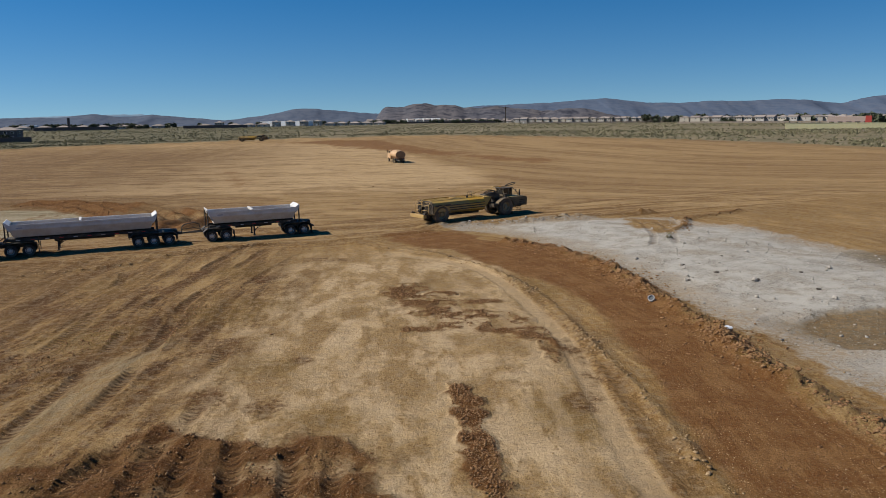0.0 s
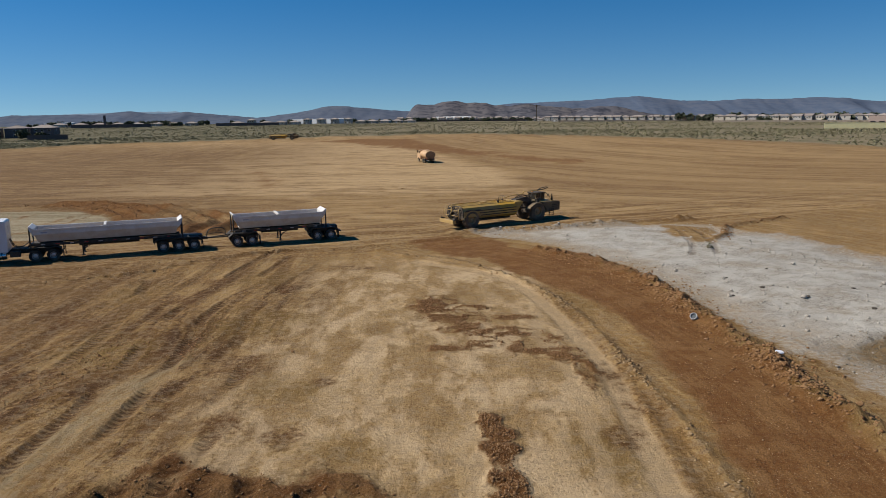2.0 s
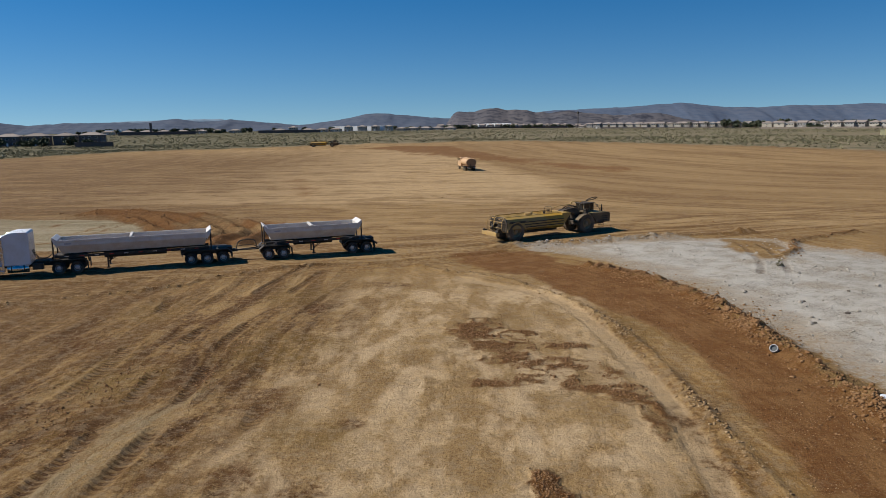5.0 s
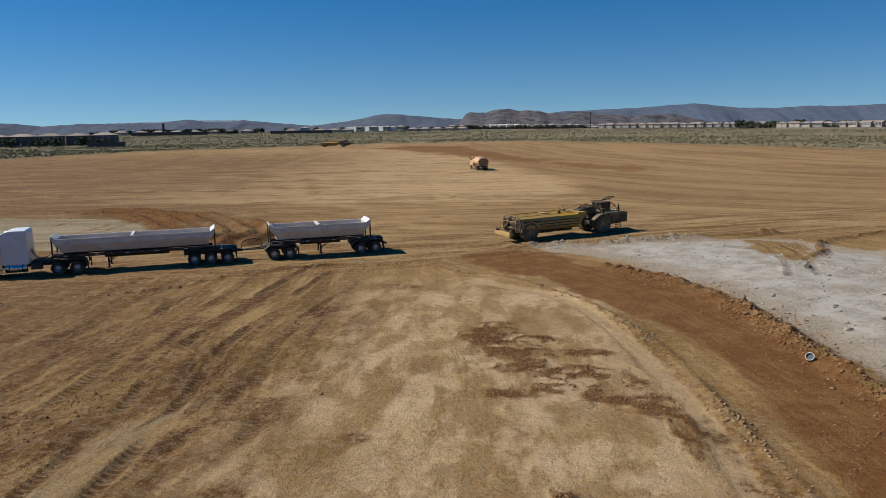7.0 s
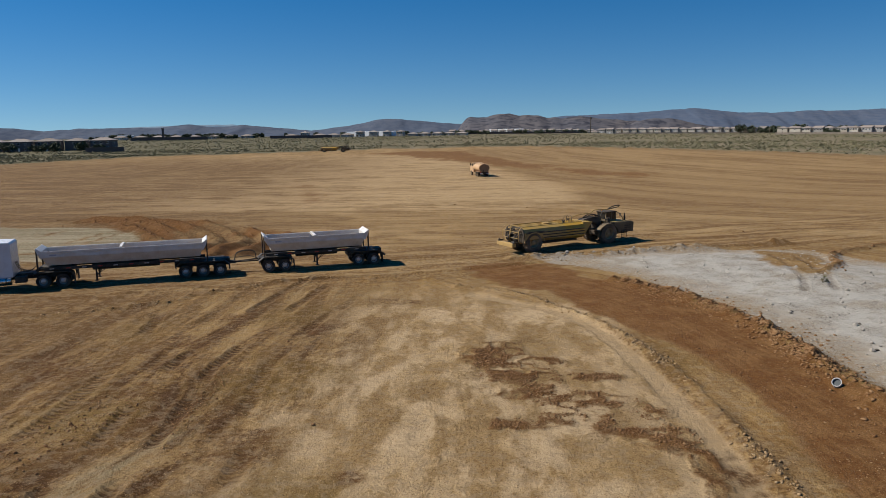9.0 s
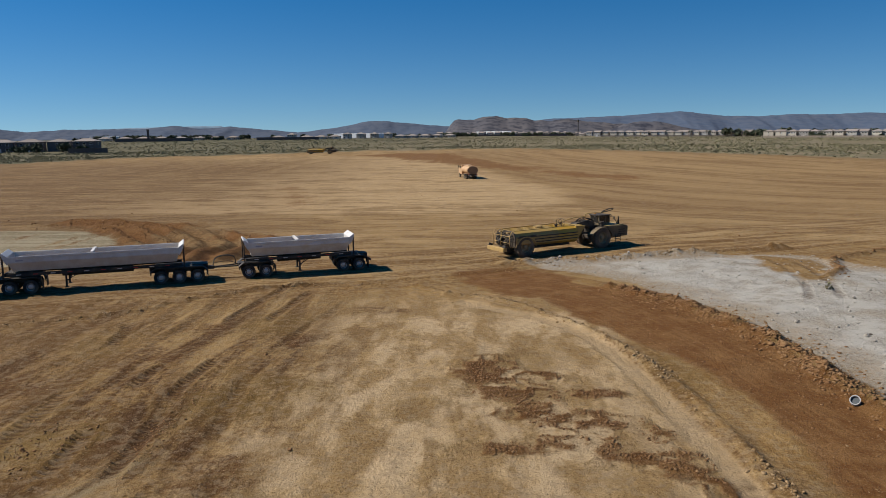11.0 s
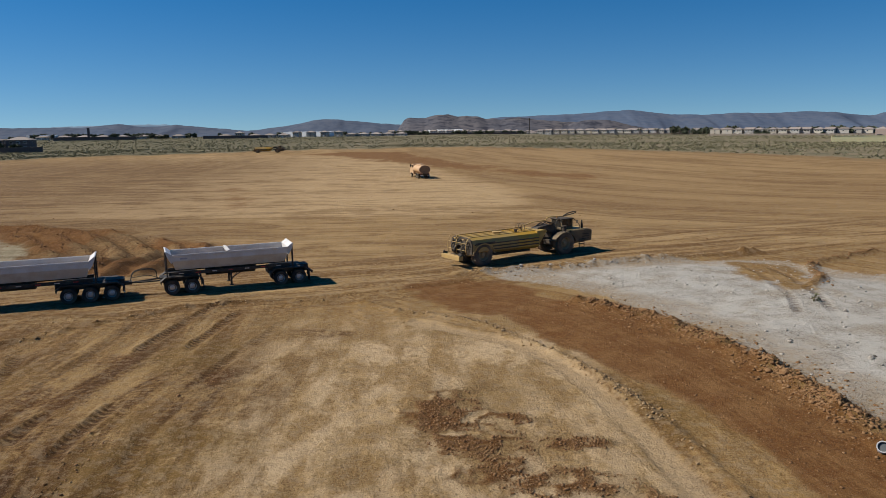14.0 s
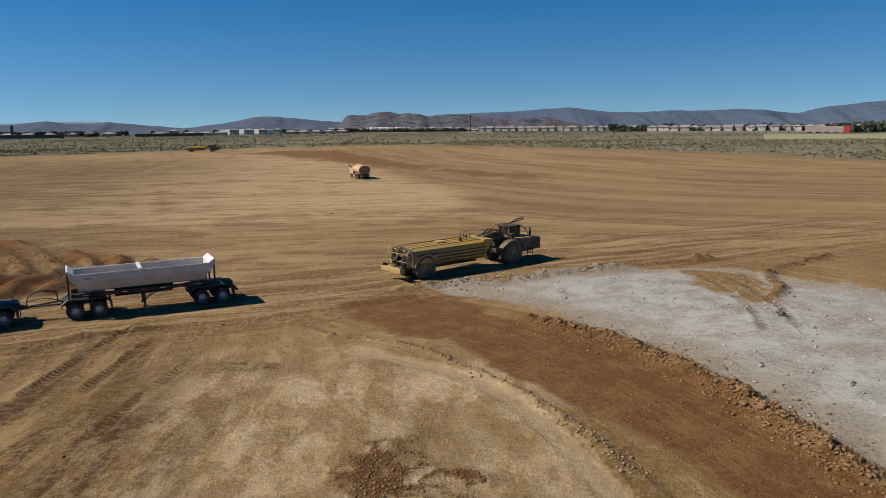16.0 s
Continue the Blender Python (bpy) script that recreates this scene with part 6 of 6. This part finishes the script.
def scrub_belt(name, n, r0, r1, size0, size1, leaves):
    a = (R3.random(n * 2) - 0.5) * radians(86)
    r = np.sqrt(r0**2 + R3.random(n * 2) * (r1**2 - r0**2))
    x, y = np.sin(a) * r, np.cos(a) * r
    patch = fbm(x, y, 40, 3, 41)
    keep = (inside(x, y, FIELD) < -4) & (R3.random(n * 2) < 0.25 + 0.9 * sstep(patch, 0.35, 0.6)) & (along(x, y, [(-330, 430), (-200, 372), (-110, 362), (-40, 400)])[0] > 6)
    keep &= ~((x > 190) & (y > 350) & (y > 402 - 0.32 * (x - 200)) & (r < 560))
    x, y = x[keep][:n], y[keep][:n]
    z = terrain(x, y)[0]
    rad = size0 + (size1 - size0) * R3.random(len(x)) ** 2
    V, F = tufts(np.stack([x, y], -1), z, rad, rad * 0.95, leaves, R3)
    ob = new(name, quick_mesh(name, V, F, SCRUB))
    return tagged(ob, "grey-green desert scrub bushes on the open plain", "scrub", kind="stuff")


scrub_belt("near_scrub", 15000, 190, 470, 0.22, 0.85, 14)
scrub_belt("far_scrub", 22000, 470, 1050, 0.4, 1.1, 7)
# a dry weed on the caliche bank
V, F = tufts(np.array([[22.6, 63.6]]), np.array([ground_z(22.6, 63.6)]), np.array([0.26]), np.array([0.42]), 26, R3)
tagged(new("dry_weed", quick_mesh("dry_weed", V, F, SCRUB)), "small dry weed growing on the pale bank", "weed", kind="stuff")


# ---- trees ----
def broad_tree(m, h, w, seed, label="dark green shade tree beside the houses"):
    rng = np.random.default_rng(seed)
    e = base("tree", label, "tree", m, "town trees")
    bm = rod(B(), (0, 0, 0), (0.1, 0, h * 0.45), 0.28, 0.18, 8)
    for k in range(5):
        a = k * 1.26
        rod(bm, (0.08, 0, h * 0.38), (math.cos(a) * w * 0.3, math.sin(a) * w * 0.3, h * 0.72), 0.12, 0.05, 6)
    part("trunk", bm, BARK, e)
    blobs = rng.normal(size=(7, 2)) * w * 0.26
    V, F = tufts(blobs, h * 0.16 + rng.random(7) * h * 0.30, w * (0.24 + 0.14 * rng.random(7)), h * (0.30 + 0.12 * rng.random(7)), 60, rng)
    ob = new("crown", quick_mesh("crown", V, F, LEAF))
    ob.parent = e
    return e


def palm_tree(m, h, seed):
    rng = random.Random(seed)
    e = base("palm_tree", "tall fan palm with a ragged dark crown", "palm", m, "town palms")
    bm = pipe(B(), [(0, 0, 0), (0.1, 0.05, h * 0.5), (0.05, 0, h)], 0.24, 8)
    part("trunk", bm, BARK, e)
    bm = B()
    for k in range(26):
        a, lift = rng.uniform(0, 6.283), rng.uniform(-0.9, 1.1)
        d, side = Vector((math.cos(a), math.sin(a), 0)), Vector((-math.sin(a), math.cos(a), 0))
        p0, p1, p2 = Vector((0.05, 0, h)), Vector((0.05, 0, h)) + d * 0.9 + Vector((0, 0, lift * 0.8)), Vector((0.05, 0, h)) + d * 1.7 + Vector((0, 0, lift * 0.8 - 0.5))
        q = [bm.verts.new(v) for v in (p0, p1 - side * 0.35, p2 - side * 0.2, p2 + side * 0.2, p1 + side * 0.35)]
        bm.faces.new(q)
    part("crown", bm, LEAF, e)
    return e


# ---- the town at the edge of the plain ----
STUCCO = paint("stucco", (0.37, 0.33, 0.265), 0.9, dirt=(0.38, 0.30, 0.22), dirty=0.3, rnd=0.55)
STUCCO_GREY = paint("grey_stucco", (0.30, 0.28, 0.25), 0.9, dirt=(0.30, 0.26, 0.22), dirty=0.3, rnd=0.6)
ROOFTILE = paint("roof_tile", (0.20, 0.165, 0.140), 0.85, dirt=(0.13, 0.105, 0.09), dirty=0.5, rnd=0.6)
# darker stucco copy: the shade on the left houses' fronts is in the colour
STUCCO_SHADED = paint("shaded_stucco", (0.12, 0.105, 0.10), 0.9, dirt=(0.09, 0.08, 0.08), dirty=0.4)
BLOCKWALL = paint("block_wall", (0.30, 0.245, 0.185), 0.9, dirt=(0.28, 0.22, 0.17), dirty=0.4)
# block wall with shade put into its colour; tower and window frames share it
DARKWALL = paint("dark_and_shaded_wall", (0.12, 0.095, 0.085), 0.9, dirt=(0.08, 0.065, 0.06), dirty=0.4)
YELLOWWALL = paint("pale_yellow_wall", (0.78, 0.70, 0.38), 0.85, dirt=(0.48, 0.40, 0.24), dirty=0.3)
REDWALL = paint("red_wall", (0.42, 0.05, 0.035), 0.8, dirt=(0.3, 0.06, 0.05), dirty=0.3)
SALMON = paint("salmon_wall", (0.42, 0.32, 0.265), 0.85, dirt=(0.36, 0.24, 0.18), dirty=0.3)
WHITEWALL = paint("white_metal", (0.78, 0.78, 0.77), 0.6, dirt=(0.6, 0.57, 0.5), dirty=0.2)
PANE = GLASS_DARK


def house(m, w, d, storeys, wall_mat, label, hip=True):
    """Front looks to -y; base at the origin."""
    e = base("house", label, "house", m, "houses of the estate")
    h = 2.9 * storeys
    part("wall", box(B(), (-w / 2, -d / 2, -0.6), (w / 2, d / 2, h)), wall_mat, e)
    o, rise = 0.45, 1.7
    bm = B()
    lo = [bm.verts.new(p) for p in ((-w / 2 - o, -d / 2 - o, h + 0.003), (w / 2 + o, -d / 2 - o, h + 0.003), (w / 2 + o, d / 2 + o, h + 0.003), (-w / 2 - o, d / 2 + o, h + 0.003))]
    mid = [bm.verts.new((v.co.x, v.co.y, h + 0.18)) for v in lo]
    ins = d * 0.42 if hip else 0.0
    top = [bm.verts.new((-w / 2 - o + ins, 0, h + 0.18 + rise)), bm.verts.new((w / 2 + o - ins, 0, h + 0.18 + rise))]
    bm.faces.new(lo[::-1])
    for k in range(4):
        bm.faces.new((lo[k], lo[(k + 1) % 4], mid[(k + 1) % 4], mid[k]))
    bm.faces.new((mid[0], mid[1], top[1], top[0]))
    bm.faces.new((mid[2], mid[3], top[0], top[1]))
    bm.faces.new((mid[1], mid[2], top[1]))
    bm.faces.new((mid[3], mid[0], top[0]))
    roof = part("roof", bm, ROOFTILE, e)
    part("ridge", rod(B(), top and (-w / 2 - o + ins, 0, h + 0.2 + rise), (w / 2 + o - ins, 0, h + 0.2 + rise), 0.12, seg=6), ROOFTILE, roof)
    for s in range(storeys):
        for x in ((-w * 0.3, 0.0, w * 0.3) if s else (-w * 0.28, w * 0.28)):
            win = part("window", box(B(), (x - 0.85, -d / 2 - 0.06, 0.95 + 2.9 * s), (x + 0.85, -d / 2 - 0.003, 2.25 + 2.9 * s)), WHITEWALL, e)
            part("pane", box(B(), (x - 0.75, -d / 2 - 0.075, 1.05 + 2.9 * s), (x + 0.75, -d / 2 - 0.062, 2.15 + 2.9 * s)), PANE, win)
        for sx in (-1, 1):
            win = part("window", box(B(), (min(sx * (w / 2 + 0.003), sx * (w / 2 + 0.06)), -0.7, 0.95 + 2.9 * s), (max(sx * (w / 2 + 0.003), sx * (w / 2 + 0.06)), 0.7, 2.2 + 2.9 * s)), WHITEWALL, e)
            part("pane", box(B(), (min(sx * (w / 2 + 0.062), sx * (w / 2 + 0.075)), -0.6, 1.05 + 2.9 * s), (max(sx * (w / 2 + 0.062), sx * (w / 2 + 0.075)), 0.6, 2.1 + 2.9 * s)), PANE, win)
    part("back_door", box(B(), (-0.5, -d / 2 - 0.05, 0.0), (0.5, -d / 2 - 0.003, 2.1)), WHITEWALL, e)
    return e


def facing(x, y):
    return math.degrees(math.atan2(-x, y))


def town_z(x, y):
    return ground_z(x, y)


town = random.Random(5)
protos = []


def add_house(x, y, kind, turn=0.0):
    m = pose(x, y, town_z(x, y), 0, 0, facing(x, y) + turn - 18)
    specs = [(8.2, 10, 2, STUCCO, "two-storey tan stucco house with tiled hip roof"), (8.8, 10, 2, STUCCO_GREY, "two-storey grey stucco house with brown tiled roof"), (12.5, 11, 1, STUCCO, "single-storey tan stucco house with low tiled roof"), (13, 11, 2, STUCCO_SHADED, "large house with shade-darkened grey walls and broad dark roof")]
    found = [p for k, p in protos if k == kind]
    if found:
        return copy_thing(found[0], m)
    w, d, st, mat, label = specs[kind]
    ob = house(m, w, d, st, mat, label, kind != 1)
    protos.append((kind, ob))
    return ob


def row(a, b, step, kinds, jitter=1.0):
    n = int(math.hypot(b[0] - a[0], b[1] - a[1]) / step)
    for k in range(n + 1):
        t = k / max(1, n)
        add_house(a[0] + (b[0] - a[0]) * t + town.uniform(-jitter, jitter), a[1] + (b[1] - a[1]) * t + town.uniform(-jitter, jitter), town.choice(kinds), town.choice((0, 0, 0, 90)))


row((150, 998), (425, 905), 10.0, (0, 0, 1))
row((170, 1040), (440, 955), 13, (0, 1, 2))
row((292, 770), (540, 628), 10.0, (0, 1, 0))
row((300, 822), (560, 684), 11.5, (0, 1, 0, 2))
row((-240, 905), (-40, 1010), 17, (2, 2, 0, 2))
row((-60, 1165), (175, 1165), 12, (2, 0, 0, 1))
row((-20, 1205), (190, 1200), 13, (0, 1, 0))
row((-430, 870), (-300, 925), 20, (2, 2))
row((-300, 450), (-244, 475), 14.2, (3, 3, 3), 0.3)


def long_wall(name, label, pts, h, thick, mat, post=0.0):
    """A garden wall in straight stretches, with posts."""
    e = base(name, label, "wall", pose(pts[0][0], pts[0][1], 0))
    ox, oy = pts[0]
    for (ax, ay), (bx, by) in zip(pts[:-1], pts[1:]):
        ln = math.hypot(bx - ax, by - ay)
        n = max(1, int(ln / 25))
        for k in range(n):
            t0, t1 = k / n, (k + 1) / n
            x, y = ax + (bx - ax) * (t0 + t1) / 2, ay + (by - ay) * (t0 + t1) / 2
            ob = part("wall_panel", box(box(B(), (-ln / n / 2 + 0.02, -thick / 2, -1.5), (ln / n / 2 - 0.02, thick / 2, h)), (-ln / n / 2 + 0.02, -thick / 2 - 0.08, h + 0.003), (ln / n / 2 - 0.02, thick / 2 + 0.08, h + 0.14)), mat, e)
            ob.location = (x - ox, y - oy, town_z(x, y))
            ob.rotation_euler = (0, 0, math.atan2(by - ay, bx - ax))
            if post:
                po = part("post", box(B(), (-post, -post - 0.1, -1.5), (post, post + 0.1, h + 0.3), 0.03), mat, e)
                po.location = (ax + (bx - ax) * t0 - ox, ay + (by - ay) * t0 - oy, town_z(ax + (bx - ax) * t0, ay + (by - ay) * t0))
    return e


long_wall("boundary_wall", "tan block wall before the estate", [(150, 975), (300, 935), (430, 890)], 1.7, 0.2, BLOCKWALL, 0.3)
long_wall("boundary_wall", "tan block wall behind nearer houses", [(268, 755), (400, 678), (530, 610)], 1.8, 0.2, BLOCKWALL, 0.3)
long_wall("boundary_wall", "pale yellow painted wall along a lot", [(203, 405), (270, 385), (360, 352)], 3.0, 0.25, YELLOWWALL)
long_wall("boundary_wall", "block wall at the plain's edge, darkened for its shade", [(-392, 812), (-318, 843)], 3.4, 0.3, DARKWALL)
long_wall("boundary_wall", "block wall before low houses, darkened for its shade", [(-254, 866), (-186, 882)], 3.2, 0.3, DARKWALL)
long_wall("boundary_wall", "dark shaded wall before distant houses", [(-40, 1120), (90, 1128), (125, 1125)], 2.6, 0.3, DARKWALL)
long_wall("boundary_wall", "low dark wall beside a dirt track", [(-222, 412), (-204, 420)], 2.6, 0.25, DARKWALL)


def hall(name, label, x, y, w, d, h, mat, turn=0.0, bays=6):
    """A flat-roofed hall with parapet and openings along its front."""
    e = base(name, label, "building", pose(x, y, town_z(x, y), 0, 0, facing(x, y) + turn))
    wall = part("wall", box(B(), (-w / 2, -d / 2, -1.5), (w / 2, d / 2, h)), mat, e)
    part("roof", box(B(), (-w / 2 + 0.3, -d / 2 + 0.3, h + 0.003), (w / 2 - 0.3, d / 2 - 0.3, h + 0.25)), WHITEWALL, e)
    for s in (-1, 1):
        part("parapet", box(B(), (-w / 2, min(s * d / 2, s * (d / 2 - 0.28)), h + 0.003), (w / 2, max(s * d / 2, s * (d / 2 - 0.28)), h + 0.6)), mat, e)
    for k in range(bays):
        cx = -w / 2 + w * (k + 0.5) / bays
        win = part("window", box(B(), (cx - w / bays * 0.3, -d / 2 - 0.08, 0.6), (cx + w / bays * 0.3, -d / 2 - 0.003, h * 0.62)), DARKWALL, e)
        part("pane", box(B(), (cx - w / bays * 0.27, -d / 2 - 0.10, 0.75), (cx + w / bays * 0.27, -d / 2 - 0.083, h * 0.58)), PANE, win)
    return e


hall("warehouse", "long low white warehouse across the plain", -160, 1000, 66, 20, 5.6, WHITEWALL, -30, 0)
hall("warehouse", "white flat-roofed building among trees", 20, 1190, 50, 20, 8.0, WHITEWALL, -30, 0)
hall("warehouse", "low white building at the edge of town", -450, 905, 30, 14, 4.5, WHITEWALL, -35, 0)
shop = hall("shop", "salmon-walled shop with a red end wall", 254, 432, 22, 14, 5.6, SALMON, bays=5)
part("end_wall", box(B(), (8.2, -7.5, -1), (11.35, -7.103, 6.6)), REDWALL, shop, "bright red end wall")
canopy = base("canopy", "red-banded flat canopy on thin posts", "canopy", pose(300, 418, town_z(300, 418), 0, 0, facing(300, 418)))
part("deck", box(B(), (-14, -4, 4.4), (14, 4, 5.0), 0.05), WHITEWALL, canopy)
part("fascia", box(B(), (-14.1, -4.1, 4.55), (14.1, -4.003, 5.1)), REDWALL, canopy, "red fascia band")
for x in (-11, -4, 4, 11):
    part("post", box(B(), (x - 0.2, -0.2, -1), (x + 0.2, 0.2, 4.397)), WHITEWALL, canopy)
tower = base("tower", "dark slab-like tower above the low walls", "tower", pose(-364, 832, town_z(-364, 832)))
part("shaft", box(B(), (-1.0, -1.0, -1), (1.0, 1.0, 12.5), 0.05), DARKWALL, tower)
part("cap", box(B(), (-1.2, -1.2, 12.503), (1.2, 1.2, 13.2), 0.05), DARKWALL, tower)
mast = base("mast", "tall dark steel mast with antenna head", "mast", pose(143, 1143, town_z(143, 1143)))
part("pole", rod(B(), (0, 0, -1), (0, 0, 23), 0.75, 0.5, 12), GRIME, mast)
part("antenna_head", rod(B(), (0, 0, 20.5), (0, 0, 24), 1.3, 1.2, 12), GRIME, mast)

made = []
for k in range(210):
    zone = k % 8
    if zone < 2:
        x, y = town.uniform(300, 540), 0
        y = 640 + (520 - x) * 0.57 + town.uniform(-25, 70)
    elif zone < 4:
        x = town.uniform(180, 440)
        y = 1010 - (x - 180) * 0.33 + town.uniform(20, 90)
    elif zone < 6:
        x = town.uniform(-240, 160)
        y = 980 + (x + 240) * 0.45 + town.uniform(-25, 40)
    else:
        x = town.uniform(-470, -250)
        y = 860 + (x + 470) * 0.2 + town.uniform(10, 60)
    h, w = town.uniform(4.8, 8.0), town.uniform(5, 9)
    if len(made) < 5:
        made.append(broad_tree(pose(x, y, town_z(x, y) - 0.2), h, w, 50 + k))
    else:
        copy_thing(town.choice(made), pose(x, y, town_z(x, y) - 0.2, 0, 0, town.uniform(0, 360)))
for k in range(70):
    x = town.uniform(290, 570)
    y = 835 + (430 - x) * 0.52 + town.uniform(0, 40)
    copy_thing(town.choice(made), pose(x, y, town_z(x, y) - 0.2, 0, 0, town.uniform(0, 360)) @ Matrix.Scale(town.uniform(1.2, 1.6), 4))
for k in range(34):
    x = 315 + town.uniform(0, 120)
    y = 455 + (435 - x) * 0.25 + town.uniform(0, 50)
    copy_thing(town.choice(made[-2:]), pose(x, y, town_z(x, y) - 0.2, 0, 0, town.uniform(0, 360)))
for k in range(26):
    a, far = radians(town.uniform(31.5, 37)), town.uniform(540, 620)
    x, y = far * math.sin(a), 24 + far * math.cos(a)
    copy_thing(town.choice(made), pose(x, y, town_z(x, y) - 0.2, 0, 0, town.uniform(0, 360)) @ Matrix.Scale(town.uniform(1.1, 1.5), 4))
for x, y in ((-268, 440), (-262, 434), (-256, 438), (-236, 452), (-244, 446), (-300, 440), (-294, 436), (-286, 438), (-279, 433), (-250, 430), (-306, 446), (-240, 440)):
    copy_thing(town.choice(made), pose(x, y, town_z(x, y) - 0.2, 0, 0, town.uniform(0, 360)))
palm = None
for k in range(30):
    x = town.uniform(230, 440)
    y = 860 - (x - 240) * 0.56 + town.uniform(0, 60) if k % 3 else 1000 - (x - 180) * 0.33 + town.uniform(10, 60)
    m = pose(x, y, town_z(x, y) - 0.2, 0, 0, town.uniform(0, 360))
    palm = palm_tree(m, 7.0, 3) if palm is None else (copy_thing(palm, m) and palm)
